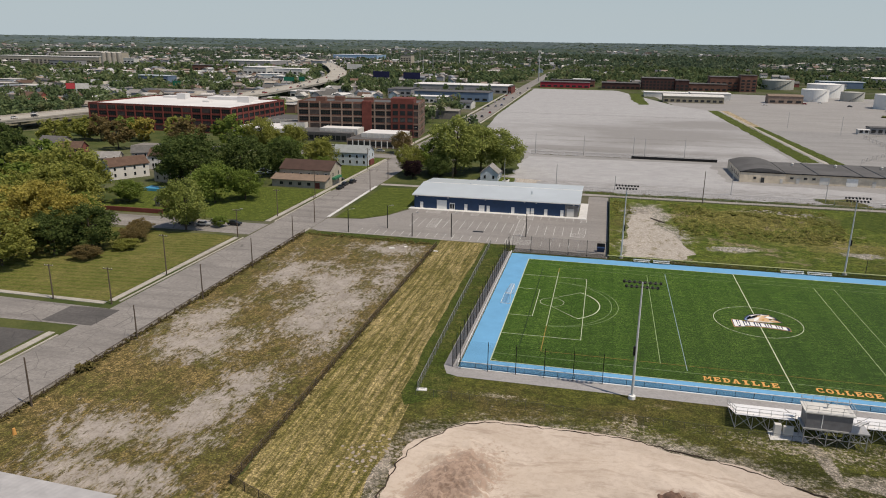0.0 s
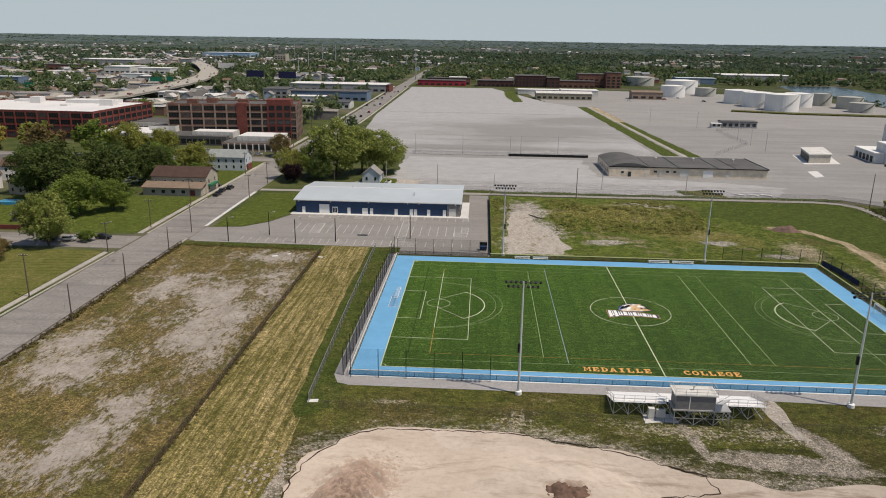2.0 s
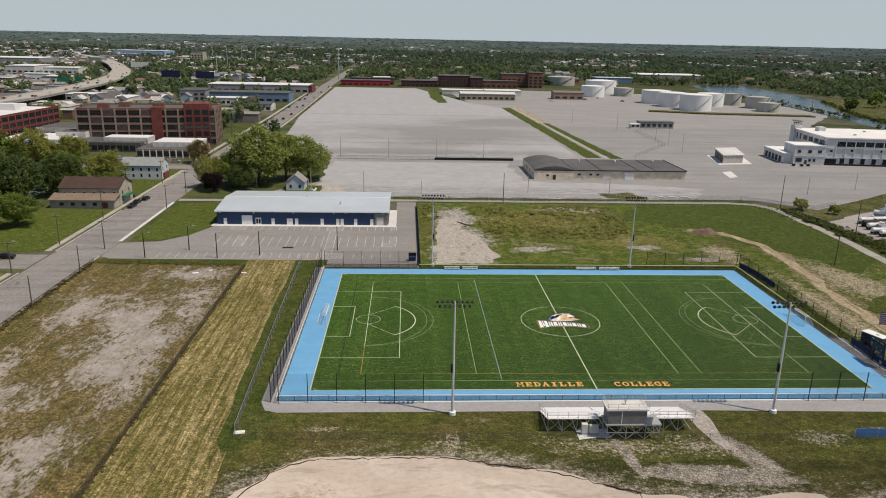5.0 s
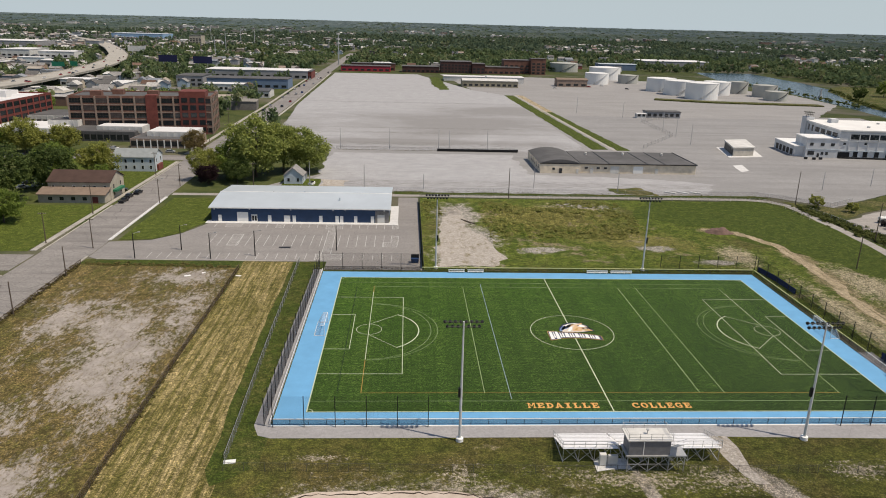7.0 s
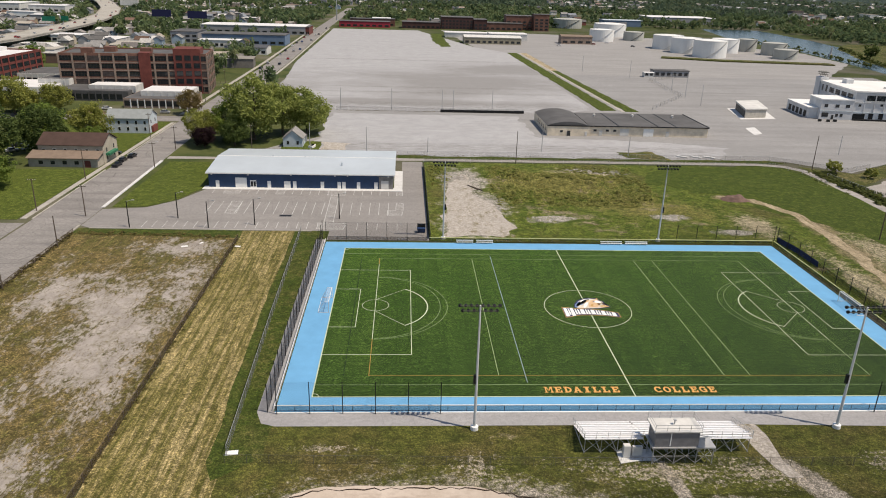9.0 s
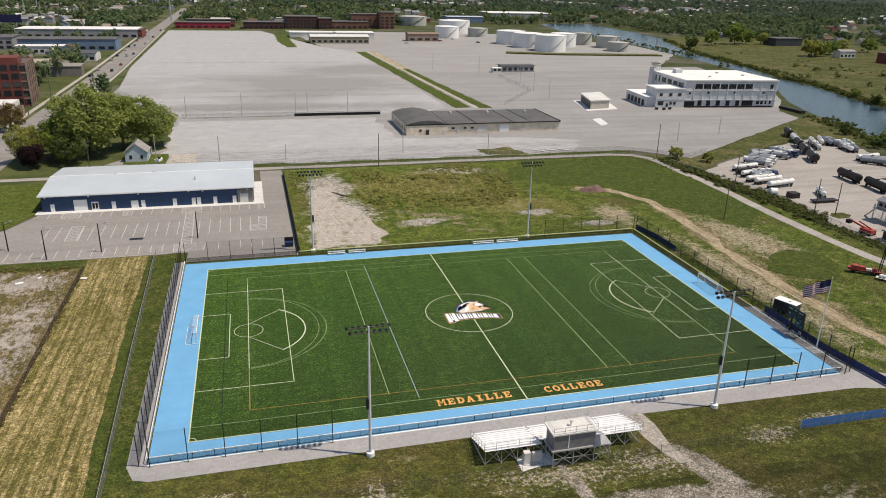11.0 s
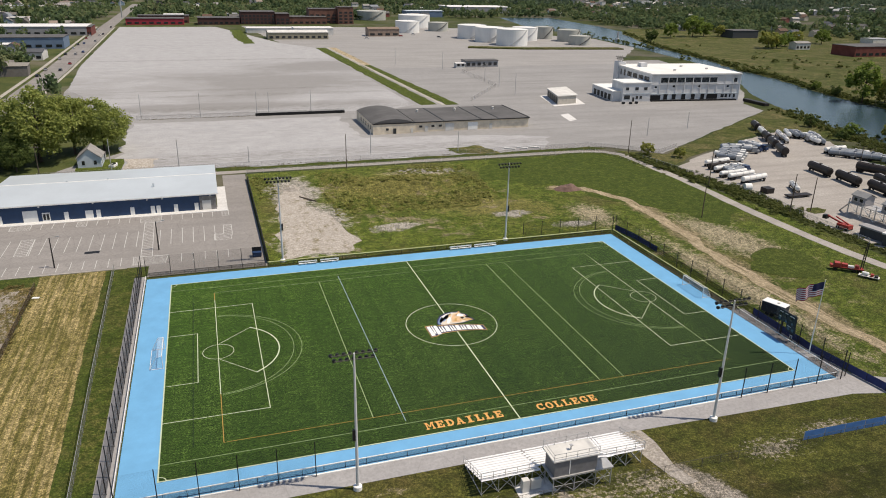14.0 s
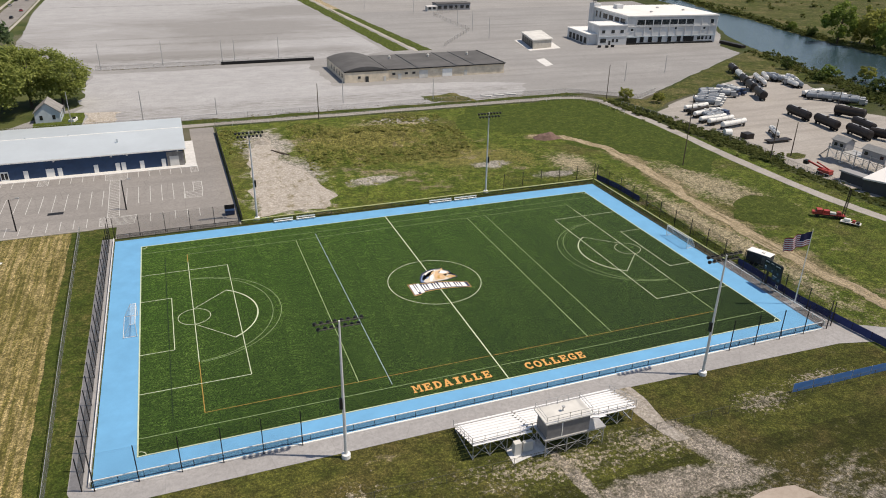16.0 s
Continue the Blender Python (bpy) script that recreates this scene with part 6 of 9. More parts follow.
def soccer_goal(x, y, turn, label):
    ob = thing("soccer_goal", label, "goal", (x, y, 0.13), turn, "soccer goals")
    bm = bmesh.new()
    for s in (-1, 1):
        part("post", (lambda b: (add_beam(b, (0, s * 3.66, 0), (0, s * 3.66, 2.44), 0.13, sides=8), b)[1])(bmesh.new()), WHITE, ob)
        part("side_frame", (lambda b: (add_beam(b, (0, s * 3.66, 0.05), (-2.2, s * 3.66, 0.05), 0.09, sides=6), add_beam(b, (-2.2, s * 3.66, 0.05), (-0.9, s * 3.66, 2.4), 0.07, sides=6), add_beam(b, (-0.9, s * 3.66, 2.4), (0, s * 3.66, 2.4), 0.07, sides=6), b)[3])(bmesh.new()), WHITE, ob)
    add_beam(bm, (0, -3.66, 2.44), (0, 3.66, 2.44), 0.13, sides=8)
    part("crossbar", bm, WHITE, ob)
    bm = bmesh.new()
    add_beam(bm, (-2.2, -3.66, 0.05), (-2.2, 3.66, 0.05), 0.09, sides=6)
    part("ground_bar", bm, WHITE, ob)
    bm = bmesh.new()
    for q in (((-0.9, -3.6, 2.38), (-0.9, 3.6, 2.38), (0, 3.6, 2.38), (0, -3.6, 2.38)), ((-2.15, -3.6, 0.1), (-2.15, 3.6, 0.1), (-0.9, 3.6, 2.38), (-0.9, -3.6, 2.38)),
              ((-2.15, -3.6, 0.1), (-0.9, -3.6, 2.38), (0, -3.6, 2.38), (0, -3.6, 0.1)), ((-2.15, 3.6, 0.1), (0, 3.6, 0.1), (0, 3.6, 2.38), (-0.9, 3.6, 2.38))):
        bm.faces.new([bm.verts.new(p) for p in q])
    part("net", bm, NET_WHITE, ob)
    return ob


soccer_goal(-0.3, 0.9, 0, "white soccer goal standing on the blue margin")
soccer_goal(111.2, 0.4, 180, "white soccer goal pulled back to the fence")


def bench(x0, x1, y):
    ob = thing("team_bench", "long white aluminium team bench", "bench", ((x0 + x1) / 2, y, 0.09), 0, "team benches")
    w = (x1 - x0) / 2
    part("seat", boxes((-w, -0.15, 0.42, w, 0.15, 0.48)), WHITE, ob)
    part("backrest", boxes((-w, 0.2, 0.7, w, 0.25, 0.98)), WHITE, ob)
    for i in range(4):
        lx = -w + 0.3 + (2 * w - 0.6) * i / 3
        part("leg", boxes((lx - 0.04, -0.12, 0, lx + 0.04, 0.22, 0.42), (lx - 0.04, 0.16, 0.42, lx + 0.04, 0.2, 0.9)), GALV, ob)


for a, b in ((28.6, 33.0), (33.8, 38.2), (66.6, 72.4), (73.2, 79.2)):
    bench(a, b, 38.7)

# bleachers
CORR = plain("grey_corrugated", (0.19, 0.19, 0.20), 0.6, 0.2, 0.2, 1.2)
bleach = thing("bleachers", "aluminium bleachers on a galvanised scaffold", "bleachers", (0, 0, 0.03))
ROWS_N = 8
for i in range(ROWS_N):
    y, z = -43.0 - i * 0.86, 0.55 + i * 0.28
    for x0, x1 in ((41.5, 50.2), (50.5, 58.6), (58.9, 66.6)):
        if x0 == 50.5 and i > 5:
            continue
        part("plank", boxes((x0, y - 0.15, z + 0.38, x1, y + 0.15, z + 0.44), (x0, y - 0.62, z, x1, y - 0.18, z + 0.05)), ALU, bleach)
for j in range(11):
    x = 41.7 + j * 2.47
    bm = bmesh.new()
    add_beam(bm, (x, -49.3, 0), (x, -49.3, 2.7), 0.08)
    add_beam(bm, (x, -46.2, 0), (x, -46.2, 1.6), 0.08)
    add_beam(bm, (x, -43.0, 0), (x, -43.0, 0.6), 0.08)
    add_beam(bm, (x, -42.8, 0.20), (x, -49.4, 2.35), 0.1)
    add_beam(bm, (x, -42.8, 0.06), (x, -49.4, 0.06), 0.1)
    part("frame", bm, GALV, bleach)
    if j < 10 and j not in (4, 5, 6):
        bm = bmesh.new()
        add_beam(bm, (x, -49.3, 0.1), (x + 2.47, -49.3, 2.5), 0.06)
        add_beam(bm, (x, -49.3, 2.5), (x + 2.47, -49.3, 0.1), 0.06)
        part("brace", bm, GALV, bleach)
for x0, x1 in ((41.5, 50.2), (58.9, 66.6)):
    bm = bmesh.new()
    for z in (3.2, 3.75):
        add_beam(bm, (x0, -49.5, z), (x1, -49.5, z), 0.05)
    for k in range(6):
        add_beam(bm, (x0 + (x1 - x0) * k / 5, -49.5, 2.5), (x0 + (x1 - x0) * k / 5, -49.5, 3.75), 0.05)
    part("back_rail", bm, GALV, bleach)
for x in (41.45, 66.65):
    bm = bmesh.new()
    for dz in (0.6, 1.1):
        add_beam(bm, (x, -42.8, 0.6 + dz), (x, -49.5, 2.65 + dz), 0.05)
    for k in range(6):
        add_beam(bm, (x, -42.8 - 6.7 * k / 5, 0.6 + 2.05 * k / 5), (x, -42.8 - 6.7 * k / 5, 1.7 + 2.05 * k / 5), 0.05)
    part("side_rail", bm, GALV, bleach)
box_ = thing("press_box", "grey press box on scaffold legs with a roof deck", "press box", (0, 0, 0.03))
part("wall", boxes((51.0, -52.0, 2.9, 57.4, -49.2, 5.35)), CORR, box_, "grey corrugated walls")
part("roof_deck", boxes((50.7, -52.2, 5.35, 57.7, -48.6, 5.55)), OFFWHITE, box_, "weathered white roof deck")
part("floor", boxes((50.7, -52.2, 2.65, 60.0, -48.9, 2.88)), GALV, box_)
part("panel", boxes((53.2, -52.06, 3.0, 53.32, -51.98, 5.2)), WHITE, box_)
part("window", boxes((51.6, -49.22, 3.8, 56.8, -49.12, 4.9)), GLASS_DARK, box_)
for x in (51.0, 54.2, 57.4, 59.8):
    bm = bmesh.new()
    for y in (-52, -49.4):
        add_beam(bm, (x, y, 0), (x, y, 2.7), 0.12)
    add_beam(bm, (x, -52, 1.3), (x, -49.4, 1.3), 0.07)
    part("leg_frame", bm, GALV, box_)
for x in (51.0, 54.2, 57.4):
    x2 = min(x + 3.2, 59.8)
    bm = bmesh.new()
    add_beam(bm, (x, -52, 0.1), (x2, -52, 2.6), 0.07)
    add_beam(bm, (x, -52, 2.6), (x2, -52, 0.1), 0.07)
    add_beam(bm, (x, -52, 1.3), (x2, -52, 1.3), 0.07)
    part("brace", bm, GALV, box_)
bm = bmesh.new()
for z in (6.05, 6.6):
    for a, b in (((50.8, -52.1), (57.6, -52.1)), ((57.6, -52.1), (57.6, -48.7)), ((57.6, -48.7), (50.8, -48.7)), ((50.8, -48.7), (50.8, -52.1))):
        add_beam(bm, (*a, z), (*b, z), 0.05)
for i in range(5):
    for y in (-52.1, -48.7):
        add_beam(bm, (50.8 + 1.7 * i, y, 5.5), (50.8 + 1.7 * i, y, 6.6), 0.05)
part("deck_rail", bm, GALV, box_)
bm = bmesh.new()
for i in range(10):
    add_box(bm, 58.2 + 0.0, -52.9 + i * 0.34, 5.3 - 0.27 * i - 0.04, 59.3, -52.6 + i * 0.34, 5.3 - 0.27 * i)
add_beam(bm, (58.2, -52.9, 5.35), (58.2, -49.6, 2.7), 0.08)
add_beam(bm, (59.3, -52.9, 6.2), (59.3, -49.6, 3.6), 0.05)
add_beam(bm, (59.3, -52.9, 5.35), (59.3, -49.6, 2.7), 0.08)
part("stair", bm, ALU, box_)
part("camera_stand", boxes((54.1, -50.35, 5.55, 54.25, -50.2, 6.3), (54.0, -50.5, 6.2, 54.35, -50.1, 6.35)), GALV, box_)
tagged(part("utility_cabinet", boxes((47.2, -50.6, 0.0, 48.2, -49.8, 2.0), (48.5, -50.5, 0.3, 50.0, -50.0, 1.8)), OFFWHITE), "grey electrical cabinets behind the bleachers", "cabinet")
sheet("cabinet_pad", rect(46, -52, 52, -49), 0.08, SLAB, "concrete pad behind the bleachers", "pavement", 0.5, 1.5)
sheet("gravel_walk", [(67.0, -42.3), (70.4, -42.3), (71.4, -46), (71.4, -51), (71.8, -55), (69.8, -55.5), (69.0, -52), (68.2, -48)], 0.06, GRAVEL, "gravel walk past the bleachers", "path", 0.5, 0.9)

# flag, scoreboard and trailer
flag = thing("flagpole", "white flagpole with a flying striped flag", "flagpole", (115.0, -30.2, 0.05))
bm = bmesh.new()
add_tube(bm, [((0, 0, 0), 0.11), ((0, 0, 15.2), 0.05)], 8)
part("pole", bm, WHITE, flag)
bm = bmesh.new()
bmesh.ops.create_icosphere(bm, subdivisions=2, radius=0.14, matrix=Matrix.Translation((0, 0, 15.3)))
part("finial", bm, YELLOW_CAP, flag)
part("footing", boxes((-1.6, -1.3, -0.04, 1.6, 1.3, 0.12)), SLAB, flag, "pale concrete footing")
FLAG_RED, FLAG_WHITE, FLAG_BLUE = plain("flag_red", (0.26, 0.03, 0.045), 0.8), plain("flag_white", (0.6, 0.6, 0.62), 0.8), plain("flag_navy", (0.012, 0.015, 0.06), 0.8)
cloth = bmesh.new()
NX, NZ = 26, 13
grid = [[cloth.verts.new((-0.08 - 4.5 * i / NX, 0.35 * math.sin(i * 0.55 + k * 0.12) * i / NX + 1.2 * i / NX, 14.9 - 2.7 * k / NZ - 1.5 * (i / NX) ** 1.4 + 0.15 * math.sin(i * 0.6) * i / NX)) for k in range(NZ + 1)] for i in range(NX + 1)]
for i in range(NX):
    for k in range(NZ):
        f = cloth.faces.new((grid[i][k], grid[i + 1][k], grid[i + 1][k + 1], grid[i][k + 1]))
        f.material_index = 2 if i < 11 and k < 7 else k % 2
part("cloth", mesh_of(cloth, "cloth", [FLAG_RED, FLAG_WHITE, FLAG_BLUE]), None, flag, "red and white striped cloth with a navy corner")

score = thing("scoreboard", "black scoreboard on two posts", "scoreboard", (115.3, -23.6, 0.05), -90)
for x in (-1.3, 1.5):
    part("post", boxes((x - 0.15, -0.15, 0, x + 0.15, 0.15, 5.6)), BLACK, score)
BOARD_FACE = plain("black_board_face", (0.012, 0.012, 0.016), 0.4)
part("board", boxes((-2.3, -0.35, 3.3, 2.3, -0.15, 5.6)), BOARD_FACE, score)
part("lower_board", boxes((0.1, -0.36, 1.9, 2.4, -0.16, 3.26)), BOARD_FACE, score)
for x, z, w in ((-2.0, 4.3, 0.7), (-0.95, 4.3, 0.7), (0.6, 4.3, 0.7), (-1.9, 3.5, 0.5), (-0.3, 3.5, 0.5), (1.2, 3.5, 0.5), (0.5, 2.3, 0.6), (1.5, 2.3, 0.6)):
    part("digit_window", boxes((x, -0.4, z, x + w, -0.345, z + 0.5)), GLASS_DARK, score)
for x, z, w in ((-2.0, 5.1, 0.9), (-0.6, 5.15, 0.7), (0.7, 5.1, 1.1), (-2.0, 4.05, 0.5), (0.4, 2.95, 0.9)):
    part("caption_bar", boxes((x, -0.4, z, x + w, -0.345, z + 0.13)), OFFWHITE, score)
part("number_sign", boxes((1.5, -0.4, 0.95, 2.1, -0.34, 1.55), ), OFFWHITE, score, "small square white sign")
part("wind_panel", boxes((1.62, -0.42, 1.05, 1.98, -0.395, 1.45)), NAVY, score)

trailer = thing("box_trailer", "dark box trailer with a white roof by the fence", "trailer", (120.6, -14.6, 0.05), -68)
part("body", boxes((-2.4, -1.1, 0.7, 2.4, 1.1, 2.85)), plain("dark_trailer_side", (0.03, 0.035, 0.05), 0.4), trailer)
part("roof", boxes((-2.46, -1.15, 2.85, 2.46, 1.15, 2.96)), WHITE, trailer, "white roof")
part("roof_hatch", boxes((0.3, -0.3, 2.96, 0.9, 0.3, 3.12)), OFFWHITE, trailer)
part("side_door", boxes((0.9, -1.13, 0.85, 1.7, -1.1, 2.6)), plain("trailer_door_grey", (0.09, 0.1, 0.12), 0.5), trailer)
part("coupling", boxes((2.4, -0.12, 0.6, 3.5, 0.12, 0.78)), BLACK, trailer)
for x in (-1.0, 0.0):
    for y in (-1.15, 0.9):
        bm = bmesh.new()
        add_tube(bm, [((x, y, 0.4), 0.38), ((x, y + 0.25, 0.4), 0.38)], 14)
        part("wheel", bm, BLACK, trailer)

# crest on the turf, in plain shapes
crest = thing("turf_crest", "painted crest of white, orange and navy shapes", "pitch marking", (54, 0, LZ + 0.006))
C_NAVY, C_GOLD = plain("crest_navy", (0.03, 0.04, 0.09), 0.85), plain("crest_gold", (0.5, 0.3, 0.10), 0.85)


def flat(name, pts, material, z):
    if z < 0.028:
        pts = [(0.2 + 0.78 * x, 0.1 + 0.95 * y) for x, y in pts]
    bm = bmesh.new()
    a = sum(p[0] * q[1] - q[0] * p[1] for p, q in zip(pts, pts[1:] + pts[:1]))
    add_prism(bm, pts if a > 0 else pts[::-1], z, z + 0.004)
    bmesh.ops.triangulate(bm, faces=bm.faces[:])
    part(name, bm, material, crest)


def blob(cx, cy, rx, ry, turn=0, n=22):
    t = radians(turn)
    return [(cx + rx * math.cos(a) * math.cos(t) - ry * math.sin(a) * math.sin(t), cy + rx * math.cos(a) * math.sin(t) + ry * math.sin(a) * math.cos(t)) for a in (2 * math.pi * i / n for i in range(n))]


C_CREAM = plain("crest_cream", (0.62, 0.55, 0.45), 0.85)
C_SKY, C_TAN = plain("crest_blue", (0.16, 0.24, 0.40), 0.85), plain("crest_tan", (0.62, 0.42, 0.24), 0.85)


def arch(f, lift):
    """A point of the name arc: f runs along it, lift across it."""
    return (-5.6 + 11.6 * f, -2.2 + 0.5 * math.sin(math.pi * f) - 1.2 * f * f + lift * (1.55 - 0.6 * f))


# flowing mane, head and muzzle as layered plain shapes
flat("shape", [(-3.9, 0.2), (-3.3, 2.2), (-2.0, 3.9), (-0.2, 4.9), (1.6, 5.2), (3.0, 5.0), (4.0, 5.3), (4.1, 4.3), (5.2, 3.3), (5.4, 2.5), (4.6, 2.0), (5.9, 1.4), (6.4, 0.4), (3.0, -0.4), (-2.6, -0.6)], C_NAVY, 0)
flat("shape", [(-3.4, 0.3), (-2.9, 2.0), (-1.8, 3.5), (-0.1, 4.5), (1.6, 4.8), (2.9, 4.6), (3.7, 4.8), (3.7, 4.1), (4.8, 3.2), (4.9, 2.6), (4.1, 2.0), (5.3, 1.3), (5.6, 0.5), (2.8, -0.2), (-2.3, -0.3)], C_CREAM, 0.003)
for cx, cy, rx, ry, tn, m in ((-2.5, 1.7, 1.9, 0.5, 58, C_SKY), (-1.7, 2.4, 2.0, 0.5, 52, WHITE), (-0.8, 2.7, 2.0, 0.5, 48, C_SKY), (0.1, 3.3, 1.8, 0.5, 40, C_TAN), (-0.3, 1.5, 1.7, 0.45, 62, WHITE), (0.9, 4.3, 1.2, 0.32, 20, WHITE)):
    flat("shape", blob(cx, cy, rx, ry, tn), m, 0.006)
flat("shape", [(0.2, 0.3), (0.7, 2.2), (1.6, 3.8), (3.2, 4.3), (4.4, 3.2), (4.8, 2.6), (4.2, 2.2), (3.0, 2.3), (3.4, 1.2), (2.6, 0.2)], C_TAN, 0.012)
flat("shape", [(2.2, 3.0), (3.3, 4.0), (4.5, 3.0), (4.4, 2.5), (3.2, 2.5)], WHITE, 0.018)
flat("shape", [(3.1, 4.5), (3.9, 5.2), (3.9, 4.2)], C_GOLD, 0.012)
flat("shape", blob(2.5, 3.4, 0.32, 0.2, 20), C_NAVY, 0.024)
flat("shape", blob(4.4, 2.75, 0.16, 0.12), C_NAVY, 0.024)
flat("shape", [(0.9, 0.8), (1.5, 2.0), (2.0, 1.9), (1.5, 0.6)], C_GOLD, 0.018)
flat("shape", [(3.2, 1.0), (4.6, 1.5), (5.6, 1.0), (6.0, 0.5), (4.0, 0.2)], C_GOLD, 0.012)
flat("shape", [(3.6, 0.9), (4.6, 1.15), (5.2, 0.8), (4.2, 0.5)], C_TAN, 0.018)
N_ARC = 24
flat("shape", [arch(i / N_ARC, -1.6 if i < 4 else -1.25) for i in range(N_ARC + 1)] + [arch(1 - i / N_ARC, 1.2 if i < N_ARC - 3 else 1.5) for i in range(N_ARC + 1)], C_GOLD, 0.028)
flat("shape", [arch(0.01 + 0.98 * i / N_ARC, -1.45 if i < 4 else -1.1) for i in range(N_ARC + 1)] + [arch(0.99 - 0.98 * i / N_ARC, 1.05 if i < N_ARC - 3 else 1.35) for i in range(N_ARC + 1)], C_NAVY, 0.034)
# the name as plain bars: one wide and tall, eight smaller
f = 0.02
for i in range(9):
    w, up = (0.185, 1.3) if i == 0 else (0.084 - 0.001 * i, 0.86)
    for c0, c1 in ((0.0, 0.38), (0.41, 0.59), (0.62, 1.0)) if i == 0 else ((0.0, 0.44), (0.54, 1.0)) if i % 2 else ((0.0, 1.0),):
        p, q = f + w * c0, f + w * c1
        low = -up + (0.45 if c0 == 0.41 else 0)
        flat("letter_bar", [arch(p, low), arch(q, low), arch(q - 0.008, up), arch(p + 0.008, up)], WHITE, 0.04)
    f += w + 0.013

# ---- sand heap to the south ----
def heap(name, cx, cy, rx, ry, h, material, label, seed, flat_top=0.5, n=48, rings=16, rough=0.25, kind="", base=0.0):
    rng = random.Random(seed)
    verts, faces = [(cx, cy, base + h)], []
    for k in range(1, rings + 1):
        f = k / rings
        for i in range(n):
            a = 2 * math.pi * i / n
            w = 1 + 0.14 * noise.noise((math.cos(a) * 1.5, math.sin(a) * 1.5, seed))
            x, y = cx + rx * f * w * math.cos(a), cy + ry * f * w * math.sin(a)
            z = h * (1 if f < flat_top else 0.5 + 0.5 * math.cos(math.pi * (f - flat_top) / (1 - flat_top)))
            z += rough * noise.noise((x * 0.4, y * 0.4, seed)) * (1 if f < 0.95 else 0) + rough * 0.6 * noise.noise((x * 1.6, y * 1.6, seed)) * (1 if f < 0.95 else 0)
            verts.append((x, y, base + (z if k < rings else -0.3)))
    faces = [(0, 1 + i, 1 + (i + 1) % n) for i in range(n)]
    for k in range(rings - 1):
        a, b = 1 + k * n, 1 + (k + 1) * n
        faces += [(a + i, b + i, b + (i + 1) % n, a + (i + 1) % n) for i in range(n)]
    me = bpy.data.meshes.new(name)
    me.from_pydata(verts, [], faces)
    me.materials.append(material)
    for p in me.polygons:
        p.use_smooth = True
    return tagged(part(name, me, None), label, "heap", kind=kind)


sheet("ground_sand", [(-8, -80), (-6.9, -68.5), (-2, -60), (4, -57.6), (15.6, -57.0), (24, -57), (36, -60), (52, -66.5), (62, -69), (78, -68), (90, -74), (94, -90), (80, -150), (-12, -150)], 0.09, SAND, "broad flat of pale pinkish sand", "ground", 1.1, 0.9, 3)
heap("sand_heap", 24, -96, 30, 38, 2.1, SAND, "broad low heap of pale pinkish sand", 4, 0.62, 96, 40, 0.35, "structure")
heap("soil_mound", 31.0, -74.6, 3.2, 2.2, 1.2, plain("dark_soil", (0.16, 0.10, 0.075), 0.95, 0, 0.4, 0.8), "small heap of dark crumbly soil", 9, 0.2, 56, 18, 0.9, base=1.7)
heap("soil_mound", 122, 82, 5, 3.6, 1.5, plain("red_brown_rubble", (0.17, 0.11, 0.09), 0.95, 0, 0.4, 0.8), "low heap of reddish rubble in the field", 12, 0.2, 40, 12, 0.6)
bm = bmesh.new()
heap("sand_bank", 2.5, -79, 8.5, 17, 3.0, SAND, "rough broken bank of reddish sand", 14, 0.1, 90, 40, 0.8, "structure")
SOCK = [(-8.0, -82), (-7.3, -72), (-6, -66), (-2, -59.9), (4, -57.3), (15.6, -56.9), (24, -56.9), (34, -59.3), (44, -62.6), (52, -66), (53, -71)]
add_tube(bm, [((x + 0.3 * math.sin(i * 1.9), y + 0.25 * math.sin(i * 2.7), 0.07 + 0.05 * math.sin(i * 0.9)), 0.1) for i, (x, y) in enumerate(wobble(SOCK, 1.1, 0.35, 8))], 7)
tagged(part("silt_sock", bm, plain("black_sock", (0.045, 0.03, 0.022), 0.95, 0, 0.5, 2)), "long black silt sock along the sand edge", "erosion sock")

# ---- parking lot ----
STALL = plain("worn_stall_paint", (0.55, 0.55, 0.53), 0.85, 0, 0.2, 2)
lot_lines = thing("stall_markings", "worn white stall lines of the parking lot", "pavement marking", (0, 0, 0.062), kind="structure")


def stall(x0, y0, x1, y1, w=0.12):
    bm = bmesh.new()
    add_beam(bm, (x0, y0, 0.002), (x1, y1, 0.002), w, 0.004)
    part("stall_line", bm, STALL, lot_lines)


def hatch(a, b, c, d, n, w=0.13):
    """A striped box with its outline: the stripes run slantwise from side ad to side bc."""
    a, b, c, d = (Vector(p) for p in (a, b, c, d))
    for p, q in ((a, b), (b, c), (c, d), (d, a)):
        stall(*p, *q, w)
    for i in range(n):
        p, q = a.lerp(d, (i + 0.9) / (n + 0.4)), b.lerp(c, (i + 0.2) / (n + 0.4))
        stall(*p, *q, w)


# row along the building, double row in the middle, row along the grass
for i in range(21):
    x = -45 + 2.745 * i
    if i not in (1, 2, 3, 7, 8, 13, 14, 15):
        stall(x, 87.6, x + 0.1, 81.7)
for i in range(20):
    x = -42 + 2.745 * i
    if i not in (2, 13):
        stall(x, 73.6, x + 0.1, 61.8)
for i in range(17):
    stall(-55.6 + 2.745 * i, 54.7, -55.5 + 2.745 * i, 49.2)
for i in range(5):
    stall(2.0 + 2.745 * i, 54.2, 2.0 + 2.745 * i, 48.8)
hatch((-7.9, 81.0), (-5.5, 80.6), (-4.8, 54.2), (-7.4, 54.4), 22)
hatch((-9.3, 87.7), (-3.8, 87.2), (-3.7, 80.9), (-9.1, 81.3), 7)
hatch((-9.0, 54.3), (-1.1, 54.1), (-1.6, 48.9), (-8.8, 49.1), 7)
hatch((-36.9, 73.9), (-33.7, 73.8), (-33.2, 61.9), (-36.4, 62.0), 9)
